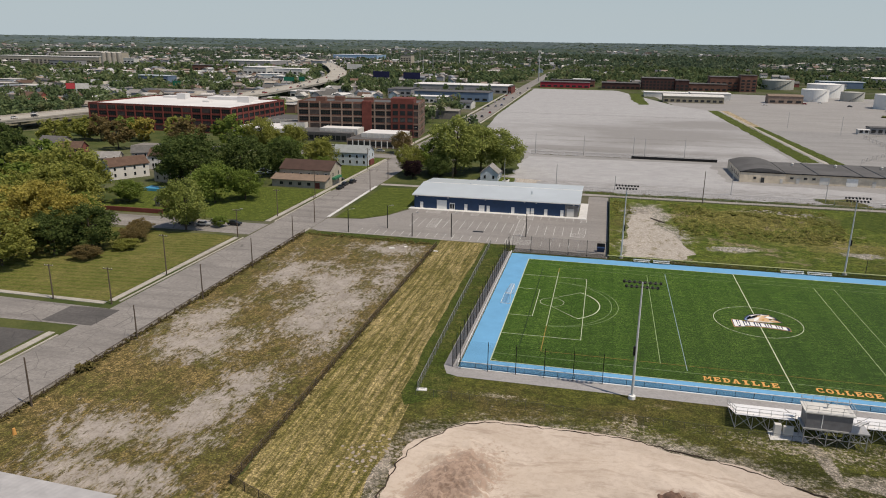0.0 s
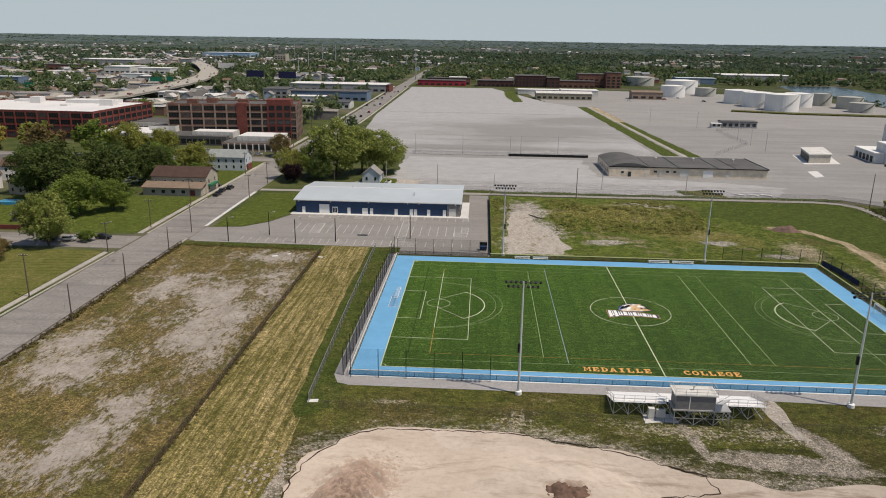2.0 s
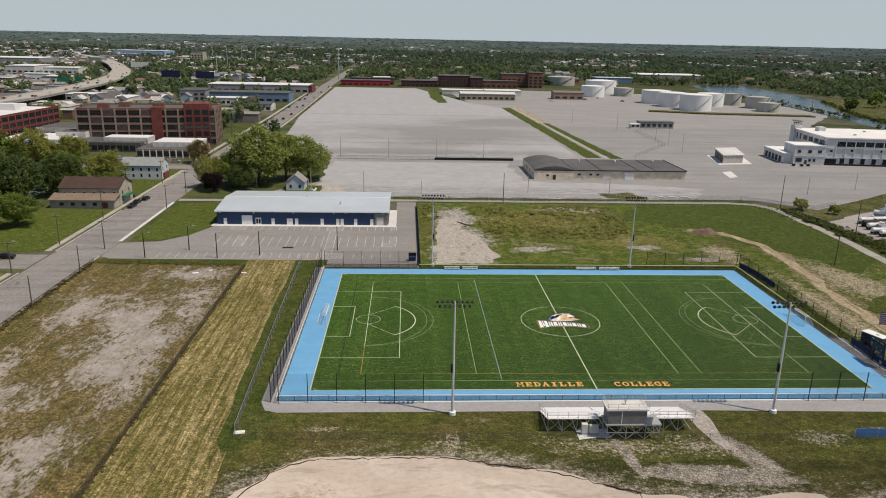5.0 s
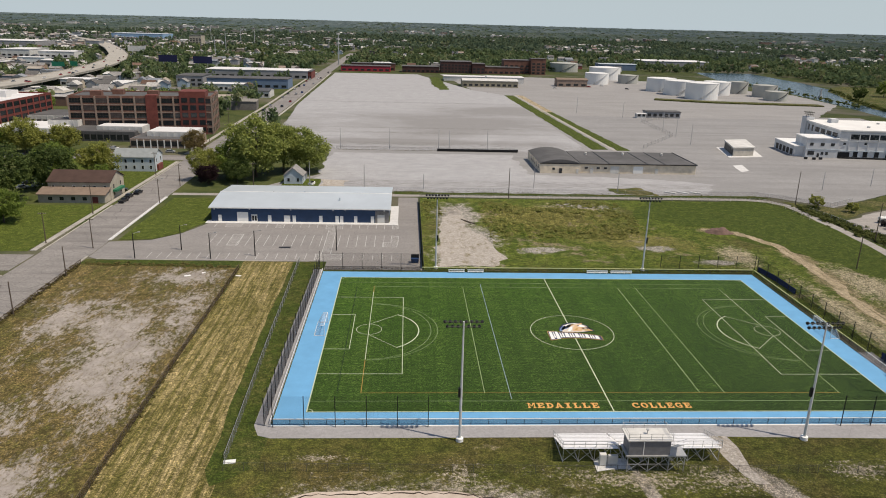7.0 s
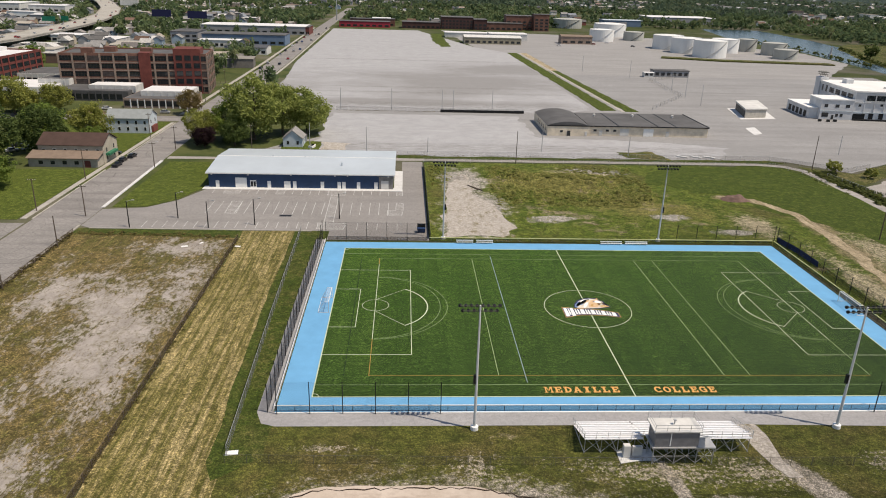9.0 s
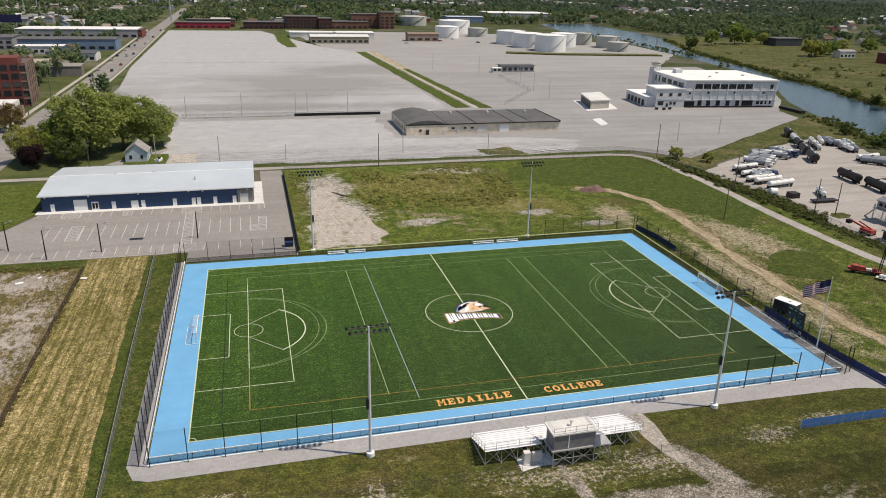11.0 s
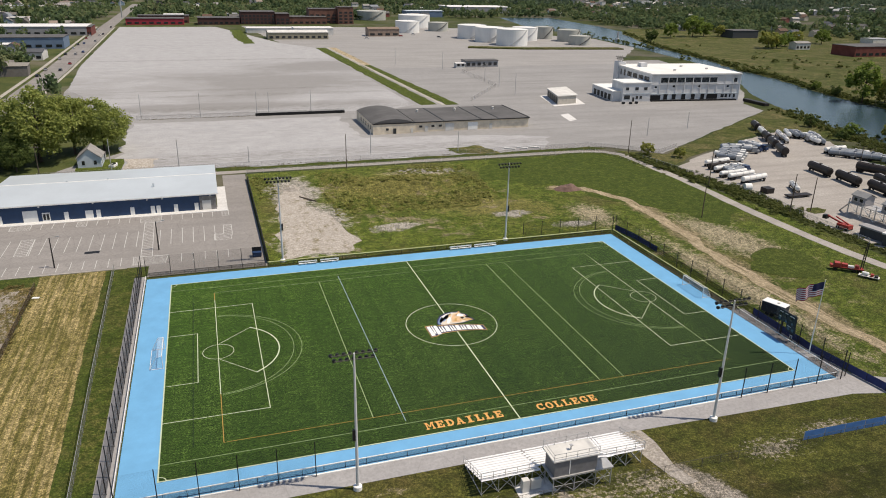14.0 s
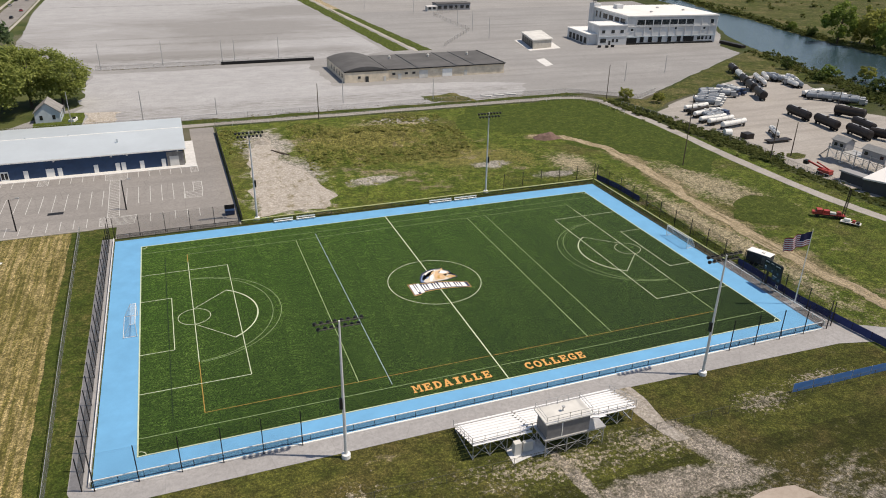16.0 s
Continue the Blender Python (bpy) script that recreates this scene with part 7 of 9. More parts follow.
hatch((-25.3, 87.8), (-22.9, 87.7), (-22.8, 81.6), (-25.3, 81.6), 6)
hatch((-41.8, 87.9), (-36.7, 87.7), (-36.5, 81.9), (-41.4, 81.8), 7)
hatch((12.6, 87.7), (14.4, 87.5), (14.4, 81.7), (12.5, 81.5), 5)
hatch((12.5, 73.8), (14.6, 73.3), (14.6, 66.4), (12.4, 66.4), 5)
hatch((10.0, 66.4), (14.6, 66.4), (14.2, 61.8), (10.0, 61.7), 4)
sheet("storm_drain", rect(-20.6, 59.6, -17.2, 61.2), 0.07, BLACK, "dark storm drain grate", "drain")


def utility_pole(x, y, h, arms=1, label="weathered wooden utility pole with a crossarm", m=None, lamp=False, turn=0):
    ob = thing("utility_pole", label, "utility pole", (x, y, 0.03), turn, "utility poles")
    bm = bmesh.new()
    add_tube(bm, [((0, 0, -0.2), 0.17), ((0, 0, h), 0.11)], 8)
    part("pole", bm, m or WOODPOLE, ob)
    for k in range(arms):
        part("crossarm", boxes((-1.2, -0.06, h - 0.5 - 0.9 * k, 1.2, 0.06, h - 0.36 - 0.9 * k)), WOODPOLE, ob)
        for ix in (-1.0, -0.4, 0.4, 1.0):
            part("insulator", boxes((ix - 0.05, -0.05, h - 0.36 - 0.9 * k, ix + 0.05, 0.05, h - 0.18 - 0.9 * k)), OFFWHITE, ob)
    if lamp:
        bm = bmesh.new()
        add_beam(bm, (0, 0, h - 0.3), (1.6, 0, h + 0.2), 0.07)
        part("lamp_arm", bm, GALV, ob)
        part("lamp_head", boxes((1.4, -0.15, h + 0.1, 2.1, 0.15, h + 0.28)), GALV, ob)
    return ob


for x, y, h in ((-70, -70.2, 8.7), (-70.5, -41.6, 7.2), (-70, -17.6, 8.5), (-70.5, 8, 8), (-70.5, 34, 8), (-92, -60, 9)):
    utility_pole(x, y, h, 0, "thin bare wooden pole by the fence")
for x, y, h, lamp in ((-88.2, -4, 10.8, False), (-88.0, -25.8, 8.8, False), (-103, -26.2, 8.5, False), (-88.3, 33.5, 9, True), (-88.6, 62, 9.5, False), (-89, 96, 10, False), (-89, 160, 10, True), (-73.5, 58, 9, False), (-72, 112, 9, True), (-73, 140, 9, False), (-44, 140, 10, False), (-90, 250, 10, False), (-91, 300, 10, False)):
    utility_pole(x, y, h, 1, lamp=lamp)
for x, y, h in ((147, 45.2, 9.7), (170, 123.2, 13.2), (56.6, 125.4, 12.4), (175.1, 41.0, 12.5), (184.1, 42.1, 10.5), (170.1, 72.8, 12.9), (241.6, 78.9, 8.9)):
    utility_pole(x, y, h, 0, "dark bare wooden utility pole")
for x, y, h in ((0, 141, 10), (-22, 142, 11), (24, 142, 6), (104, 141, 8), (70, 146, 9), (196, 150, 8), (224, 160, 8), (186, 300, 12), (188, 330, 12), (184, 270, 12), (-18, 236, 11), (8, 236, 11), (34, 236, 11), (60, 236, 11), (150, 420, 12), (178, 390, 12), (40, 240, 10)):
    utility_pole(x, y, h, 0, "slim grey pole on the concrete", GALV)
for x, y in ((-58.4, 48.9), (-37.7, 49.2), (-25.9, 52), (-3.4, 58), (-48, 57)):
    utility_pole(x, y, 7.5, 0, "slim dark lamp post in the parking lot", BLACK, True)

dump = thing("dumpster", "dark blue steel dumpster with a black lid", "dumpster", (19.6, 47.4, 0.06))
bm = bmesh.new()
v = [bm.verts.new(p) for p in ((-1.0, -0.7, 0.15), (1.0, -0.7, 0.15), (1.0, 0.6, 0.15), (-1.0, 0.6, 0.15), (-1.1, -0.95, 1.3), (1.1, -0.95, 1.3), (1.1, 0.8, 1.65), (-1.1, 0.8, 1.65))]
for f in ((3, 2, 1, 0), (4, 5, 6, 7), (0, 1, 5, 4), (1, 2, 6, 5), (2, 3, 7, 6), (3, 0, 4, 7)):
    bm.faces.new([v[i] for i in f])
part("bin", bm, plain("dumpster_blue", (0.02, 0.05, 0.13), 0.5, 0.1), dump)
bm = bmesh.new()
add_beam(bm, (-1.12, -0.08, 1.54), (1.12, -0.08, 1.54), 0.1, 1.9)
part("lid", bm, BLACK, dump)
for x in (-0.8, 0.8):
    for y in (-0.5, 0.4):
        part("caster", boxes((x - 0.08, y - 0.08, 0, x + 0.08, y + 0.08, 0.16)), BLACK, dump)

# ---- buildings along the street ----
TAN = plain("tan_shingle_roof", (0.22, 0.165, 0.125), 0.9, 0, 0.2, 0.5)
RED_SIGN = plain("red_sign_panel", (0.5, 0.06, 0.07), 0.6)
BROWN_ROOF = plain("dark_brown_roof", (0.075, 0.045, 0.036), 0.95, 0, 0.25, 0.4)
CREAM = plain("dirty_cream_siding", (0.42, 0.38, 0.31), 0.85, 0, 0.2, 0.5)
GREEN_AWN = plain("green_awning", (0.03, 0.17, 0.09), 0.7)
tavern = house(-101.5, 122.5, 22, 13, 6.4, 9.6, 0, CREAM, BROWN_ROOF, "two-storey cream tavern with a dark brown roof", True, "tavern")
bm = bmesh.new()
v = [bm.verts.new(p) for p in ((-13, -12.2, 3.0), (11.4, -12.2, 3.0), (11.4, -6.4, 4.6), (-13, -6.4, 4.6), (-13, -12.2, 3.2), (11.4, -12.2, 3.2), (11.4, -6.4, 4.8), (-13, -6.4, 4.8))]
for f in ((3, 2, 1, 0), (4, 5, 6, 7), (0, 1, 5, 4), (1, 2, 6, 5), (2, 3, 7, 6), (3, 0, 4, 7)):
    bm.faces.new([v[i] for i in f])
part("porch_roof", bm, TAN, tavern, "tan shingled lean-to roof")
part("porch_wall", boxes((-12.5, -11.6, 0, 10.8, -6.5, 2.98)), CREAM, tavern)
for x in (-9, -5, -1, 3):
    part("window", boxes((x, -11.68, 1.0, x + 1.4, -11.55, 2.2)), GLASS_DARK, tavern)
part("door", boxes((6.4, -11.7, 0, 8.4, -11.55, 2.3)), BRICK_RED, tavern)
part("awning", boxes((11.0, -4.5, 2.6, 12.4, 3.5, 3.4)), GREEN_AWN, tavern, "green awning")
PALE_BLUE = plain("pale_blue_siding", (0.5, 0.56, 0.6), 0.8, 0, 0.1, 0.5)
GREY_ROOF = plain("grey_green_shingle", (0.26, 0.28, 0.28), 0.9, 0, 0.15, 0.5)
wh = house(-100.8, 173.8, 17.5, 11, 6.0, 9.0, 1, PALE_BLUE, GREY_ROOF, "pale blue two-storey house with a grey roof")
part("porch", boxes((8.75, -3, 0, 9.6, 3, 2.6)), BRICK_RED, wh, "small brick porch")
house(-29.4, 151.5, 8.6, 7.6, 3.2, 6.6, 90, PALE_BLUE, SHINGLES[2], "small pale blue cottage beside the trees")
sheet("lawn_cottage", [(-34, 139), (-19, 139), (-19, 158), (-34, 160)], 0.12, LUSH, "small green yard behind the cottage", "lawn", 0.5, 2)
sheet("dirt_cottage", [(-18.6, 139), (-9, 139), (-8, 156), (-18.6, 158)], 0.11, GRAVEL, "brown weedy patch beside the cottage yard", "ground", 1.2, 1.5)
boat = thing("small_boat", "small white boat on the cottage lawn", "boat", (-21.8, 147.5, 0.13), 70)
bm = bmesh.new()
add_prism(bm, [(-2.0, -0.9), (0.6, -0.95), (1.9, -0.5), (2.5, 0.0), (1.9, 0.5), (0.6, 0.95), (-2.0, 0.9)], 0.0, 0.75)
part("hull", bm, WHITE, boat)
part("cockpit", boxes((-1.6, -0.6, 0.73, 0.4, 0.6, 0.77)), plain("dark_boat_deck", (0.05, 0.06, 0.05), 0.7), boat)
part("windshield", boxes((0.5, -0.6, 0.75, 0.62, 0.6, 1.15)), GLASS_DARK, boat)
garden_shed = thing("garden_shed", "grey garden shed behind the cottage", "shed", (-27.0, 158.6, 0.13), 0)
bm = bmesh.new()
gable_walls(bm, -1.6, -1.2, 1.6, 1.2, 0, 2.0, 2.9)
part("wall", bm, SIDINGS[2], garden_shed)
bm = bmesh.new()
slope_roof(bm, -1.6, -1.2, 1.6, 1.2, 2.0, 2.9, 0.2, 0.12)
part("roof", bm, SHINGLES[0], garden_shed)
part("door", boxes((-0.5, -1.25, 0.05, 0.5, -1.18, 1.8)), OFFWHITE, garden_shed)
for x, y, w, d, e, r, t, s, ro, lab in (
    (-183, 112, 17, 9, 5.5, 8.6, 60, 0, 1, "white house with a brown roof among trees"), (-180, 138, 13, 9, 5.8, 9, 10, 0, 1, "white gabled house behind the trees"), (-196, 146, 12, 8, 5.5, 8.5, 30, 2, 0, "grey house with a dark roof"),
    (-160, 112, 13, 8, 4.6, 7.2, 75, 1, 0, "cream house with a grey roof"), (-206, 132, 11, 8, 4.5, 7, 20, 1, 2, "cream bungalow standing among trees"), (-120, 180, 10, 8, 4.5, 7.5, 80, 1, 1, "cream cottage with a rusty roof"), (-135, 66, 4, 3, 2.2, 3.2, 0, 4, 0, "small tan garden shed on grass"),
    (-240, 150, 12, 9, 5, 8, 15, 5, 1, "red house among trees"), (-262, 165, 14, 9, 5, 8, 0, 1, 0, "cream house below the overpass")):
    house(x, y, w, d, e, r, t, SIDINGS[s], SHINGLES[ro], lab)
for x, y, w, d, e, r, t, s, ro, lab in (
    (-483, 402, 18, 11, 6.5, 9.9, 8, 5, 1, "red house beside the highway"), (-455, 384, 26, 10, 4.2, 7.6, 12, 1, 4, "long cream house with an orange roof"), (-457, 419, 13, 9, 6, 9.6, 80, 0, 1, "white gabled house beside the highway"),
    (-480, 483, 20, 11, 7, 11, 5, 0, 2, "wide white house with a pale roof"), (-426, 445, 14, 10, 7, 11, 85, 0, 2, "white house with a pale roof"), (-437, 502, 15, 11, 5.5, 8.6, 88, 2, 3, "grey house with a slate roof"), (-431, 521, 22, 10, 4.5, 7.4, 0, 2, 0, "long grey house beside the highway"),
    (-410, 475, 12, 9, 6, 9, 0, 1, 1, "cream house with a brown roof"), (-520, 455, 12, 9, 6, 9.5, 90, 0, 3, "white house with a slate roof"), (-396, 430, 11, 9, 5.5, 8.5, 90, 0, 0, "white house by the highway")):
    house(x, y, w, d, e, r, t, SIDINGS[s], SHINGLES[ro], lab)
bill = thing("billboard", "red and white billboard on a steel post", "sign", (-422, 382, 0.03), 25)
part("panel", boxes((-8, -0.3, 15.4, -1, 0.3, 20.2)), RED_SIGN, bill, "red panel")
part("panel", boxes((-0.6, -0.3, 15.4, 10, 0.3, 20.0)), OFFWHITE, bill, "white panel")
part("post", boxes((-0.5, -0.4, 0, 0.5, 0.4, 15.4)), GALV, bill)
tagged(part("pool_tarp", boxes((-158, 88, 0.05, -151, 93, 1.1)), plain("pool_blue", (0.05, 0.3, 0.5), 0.4)), "round-edged blue pool cover in a garden", "pool")
tagged(part("garden_wall", boxes((-165, 55.0, 0.02, -128, 55.4, 1.5)), BRICK_RED), "dark red garden fence along the side street", "fence")
near_shed = thing("metal_shed", "low shed with a ribbed grey metal roof", "shed", (-58, -98.3, 0.03), -3)
part("wall", boxes((-16, -7, 0, 19.4, 6.5, 3.4)), OFFWHITE, near_shed)
bm = bmesh.new()
slope_roof(bm, -16, -7, 19.4, 6.5, 3.4, 4.6, 0.6, 0.15)
part("roof", bm, siding("ribbed_grey_roof", (0.42, 0.41, 0.41), 0.8), near_shed, "ribbed grey roof")

# low factory annexes
for x0, y0, x1, y1, h, lab, m in ((-124, 228, -92, 252, 4.6, "low annex with a row of windows", PIER_GREY), (-118, 236, -94, 254, 7.2, "white annex block with pale roof", OFFWHITE), (-165, 246, -128, 268, 5.2, "low dark annex with flat roof", TAR), (-150, 252, -126, 264, 7.2, "white-edged annex block with pale roof", OFFWHITE), (-205, 248, -168, 276, 6.0, "low annex with a pale roof", OFFWHITE), (-180, 262, -164, 276, 8.5, "white-edged annex block with dark roof", OFFWHITE), (-212, 300, -182, 330, 6, "pale low workshop with windows", OFFWHITE)):
    an = thing("factory_annex", lab, "building", group="factory annexes")
    part("wall", boxes((x0, y0, 0, x1, y1, h)), m, an)
    part("roof", boxes((x0 + 0.5, y0 + 0.5, h - 0.2, x1 - 0.5, y1 - 0.5, h + 0.1)), TAR if (x0, h) not in ((-205, 6.0), (-118, 7.2), (-150, 7.2)) else ROOF_WHITE, an)
    n = int((x1 - x0) / 3.4)
    for i in range(n):
        part("window", boxes((x0 + 0.5 + i * 3.4, y0 - 0.08, 1.0, x0 + 3.2 + i * 3.4, y0 + 0.05, min(3.6, h - 1))), GLASS_DARK, an)
        part("pier", boxes((x0 + 3.25 + i * 3.4, y0 - 0.2, 0, x0 + 3.75 + i * 3.4, y0 + 0.05, h - 0.4)), WHITE if h < 5 else m, an)
for s in ((40, 8, "y"), (10, 6, "y"), (20, 14, "y")):
    part("roof_stub", boxes((s[0], s[1], 20.8, s[0] + 6, s[1] + 5, 23.6)), BRICK_BROWN, brick)

# ---- vehicles ----
CAR_PAINT = {n: plain("car_" + n, c, 0.3, 0.1, 0.05, 0.3, 0.5) for n, c in (("black", (0.012, 0.012, 0.014)), ("white", (0.7, 0.7, 0.7)), ("silver", (0.35, 0.36, 0.37)), ("red", (0.3, 0.02, 0.02)), ("blue", (0.03, 0.07, 0.2)))}


def car(x, y, turn, paint, pickup=False, z=0.06, label=""):
    kind = "pickup" if pickup else "car"
    ob = thing(kind, label or f"{paint} {kind} standing on the road", kind, (x, y, z), turn, "vehicles")
    L = 5.4 if pickup else 4.5
    bm = bmesh.new()
    prof = [(-L / 2, 0.45), (L / 2, 0.45), (L / 2 + 0.05, 0.75), (L / 2 - 0.1, 0.95), (L / 2 - 1.2, 1.05), (-L / 2 + 0.1, 1.05), (-L / 2, 0.8)]
    low = [bm.verts.new((px, -0.9, pz)) for px, pz in prof]
    high = [bm.verts.new((px, 0.9, pz)) for px, pz in prof]
    for i in range(len(prof)):
        j = (i + 1) % len(prof)
        bm.faces.new((low[i], low[j], high[j], high[i]))
    bm.faces.new(low[::-1]), bm.faces.new(high)
    part("body", bm, CAR_PAINT[paint], ob)
    a, b = (-0.4, 1.4) if pickup else (-1.7, 1.2)
    bm = bmesh.new()
    v = [bm.verts.new(p) for p in ((a, -0.85, 1.04), (b, -0.85, 1.04), (b, 0.85, 1.04), (a, 0.85, 1.04), (a + 0.35, -0.68, 1.55), (b - 0.7, -0.68, 1.55), (b - 0.7, 0.68, 1.55), (a + 0.35, 0.68, 1.55))]
    for f in ((4, 5, 6, 7), (0, 1, 5, 4), (1, 2, 6, 5), (2, 3, 7, 6), (3, 0, 4, 7)):
        bm.faces.new([v[i] for i in f])
    part("cabin_glass", bm, GLASS_DARK, ob)
    part("roof", boxes((a + 0.36, -0.66, 1.55, b - 0.72, 0.66, 1.6)), CAR_PAINT[paint], ob)
    for wx in (-L / 2 + 0.85, L / 2 - 0.9):
        for s in (-1, 1):
            bm = bmesh.new()
            add_tube(bm, [((wx, s * 0.78, 0.33), 0.33), ((wx, s * 0.95, 0.33), 0.33)], 14)
            w = part("wheel", bm, BLACK, ob)
            bm = bmesh.new()
            add_tube(bm, [((wx, s * 0.95, 0.33), 0.18), ((wx, s * 0.97, 0.33), 0.16)], 10)
            part("rim", bm, GALV, w)
    return ob


car(-85.2, 113.4, 88, "black", True)
car(-85.8, 120.5, 88, "black")
car(-92.5, 131, 2, "black")
car(-84.6, 126.5, 86, "black")
for cx_, cy_, ct_, cp_ in ((-106, 44, 4, "silver"), (-112, 43.6, 3, "black"), (-126, 136, 40, "white"), (-130, 132, 40, "silver"), (-122, 140, 45, "white"), (-132, 140, 42, "black")):
    car(cx_, cy_, ct_, cp_)
for x, y, t, p in ((-103.5, 47.5, 0, "silver"), (-96.8, 47.3, 0, "black"), (-100, 215, 0, "silver"), (-108, 214, 10, "white"), (-130, 222, 0, "white"), (-84, 330, 90, "white"), (-79, 420, 90, "black"), (-83, 520, 90, "silver"), (-88, 610, 90, "blue"), (-85, 700, 90, "white"), (220, 668, 20, "red"), (240, 690, 0, "white"), (258, 650, -40, "black"), (176, 640, 0, "white"), (-150, 640, 0, "white"), (-128, 470, 30, "blue"), (-118, 468, 30, "white")):
    car(x, y, t, p)

for i in range(16):
    y_ = 360 + i * 29 + (i * 37) % 17
    car(-87.4 - 0.017 * (y_ - 360) if i % 3 else -76.6 - 0.017 * (y_ - 360), y_, 91, ("white", "black", "silver", "red", "silver", "black", "blue")[i % 7], i % 5 == 0)

# highway
def deck_road(name, pts, width, z, label, cols=True):
    ob = thing(name, label, "bridge", kind="structure")
    out = band(pts, width)
    n = len(pts)
    verts = [(x, y, z) for x, y in out] + [(x, y, z - 1.2) for x, y in out]
    m = 2 * n
    faces = [(i, i + 1, m - 2 - i, m - 1 - i) for i in range(n - 1)] + [(m + i, m + m - 1 - i, m + m - 2 - i, m + i + 1) for i in range(n - 1)]
    faces += [(i, i + m, (i + 1) % m + m, (i + 1) % m) for i in range(m)]
    me = bpy.data.meshes.new("deck")
    me.from_pydata(verts, [], faces)
    me.materials.append(KERB)
    part("deck", me, None, ob)
    for side in (0, 1):
        line = out[:n] if side == 0 else out[n:]
        bm = bmesh.new()
        for a, b in zip(line, line[1:]):
            add_beam(bm, (*a, z + 0.45), (*b, z + 0.45), 0.3, 0.9)
        part("parapet", bm, KERB, ob)
    if cols:
        for a, b in zip(pts, pts[1:]):
            for f in (0.2, 0.7):
                p = Vector(a).lerp(Vector(b), f)
                bm = bmesh.new()
                add_tube(bm, [((p.x, p.y, -0.2), 0.8), ((p.x, p.y, z - 1.1), 0.8)], 10)
                part("pier", bm, KERB, ob)
    return ob


HIGHWAY = [(-382, 40), (-372, 120), (-356, 228), (-346, 297), (-332, 380), (-320, 448), (-317, 500), (-324, 578), (-333, 667), (-348, 759), (-374, 868), (-426, 1020), (-508, 1213), (-631, 1475), (-720, 1640), (-830, 1800)]
deck_road("highway", HIGHWAY, 27, 7.0, "wide curved concrete highway on round piers")
for x, y, t, p in ((-352, 222, 82, "black"), (-352, 236, 82, "white"), (-349, 250, 82, "black"), (-360, 262, 82, "white"), (-364, 205, 82, "silver")):
    car(x, y, t, p, False, 7.0)
rng = random.Random(5)
HW = HIGHWAY[4:15]
for k in range(34):
    i = rng.randrange(len(HW) - 1)
    a, b = Vector(HW[i]), Vector(HW[i + 1])
    p, d = a.lerp(b, rng.random()), (b - a).normalized()
    s = rng.choice((-9, -5, 5, 9))
    car(p.x - d.y * s, p.y + d.x * s, math.degrees(math.atan2(d.y, d.x)), rng.choice(("white", "black", "silver", "red")), rng.random() < 0.3, 7.0)
SIGN_GREEN = plain("sign_green", (0.01, 0.16, 0.09), 0.5)
for x, y, w, c in ((-372, 700, 14, SIGN_GREEN), (-360, 712, 8, SIGN_GREEN), (-440, 560, 9, SIGN_GREEN), (-270, 760, 22, FLAG_BLUE), (-225, 745, 22, FLAG_BLUE), (-395, 1010, 26, OFFWHITE)):
    sg = thing("road_sign" if c is SIGN_GREEN else "billboard", "green highway sign on posts" if c is SIGN_GREEN else "wide billboard on a post", "sign", (x, y, 0))
    part("panel", boxes((-w / 2, -0.2, 8 if c is SIGN_GREEN else 12, w / 2, 0.2, 13 if c is SIGN_GREEN else 20)), c, sg)
    for px in (-w / 4, w / 4):
        part("post", boxes((px - 0.3, -0.15, -0.2, px + 0.3, 0.15, 12.5)), GALV, sg)

# ---- far industry ----
TANK_WHITE, TANK_GREY = plain("white_tank_steel", (0.74, 0.74, 0.72), 0.6, 0, 0.08, 0.05), plain("grey_tank_steel", (0.42, 0.42, 0.38), 0.6, 0, 0.15, 0.05)
for x, y, r, h, m in ((242, 722, 14, 12.5, 0), (272, 800, 20, 15, 0), (286, 742, 12, 9.5, 1), (250, 950, 21, 12, 1), (306, 562, 15.5, 15, 0), (297, 600, 15, 14, 0), (292, 640, 15.5, 13.5, 0), (342, 612, 13.5, 13, 0), (374, 632, 10, 12, 1), (386, 596, 12, 11.5, 1), (379, 558, 11, 8.5, 1)):
    tk = thing("storage_tank", ("white" if m == 0 else "grey") + " steel storage tank on the tank farm", "storage tank", (x, y, 0.04), group="storage tanks")
    mat_ = (TANK_WHITE, TANK_GREY)[m]
    bm = bmesh.new()
    add_tube(bm, [((0, 0, 0), r), ((0, 0, h), r), ((0, 0, h + 0.25), r + 0.15), ((0, 0, h + 0.5), r)], 40, False)
    part("shell", bm, mat_, tk)
    bm = bmesh.new()
    add_tube(bm, [((0, 0, h), r - 0.05), ((0, 0, h + r * 0.06), r * 0.5), ((0, 0, h + r * 0.08), 0.6)], 40)
    part("roof", bm, mat_, tk)
    bm = bmesh.new()
    steps = 14
    for i in range(steps):
        a0, a1 = radians(-120 + 70 * i / steps), radians(-120 + 70 * (i + 1) / steps)
        add_beam(bm, (math.cos(a0) * (r + 0.5), math.sin(a0) * (r + 0.5), h * i / steps), (math.cos(a1) * (r + 0.5), math.sin(a1) * (r + 0.5), h * (i + 1) / steps), 0.7, 0.25)
    part("stair", bm, GALV if m == 0 else BLACK, tk)
sheet("tank_berm", band([(252, 540), (300, 522), (350, 516), (398, 510)], 13), 1.1, BANK, "weedy berm before the tanks", "ground", 0.6)


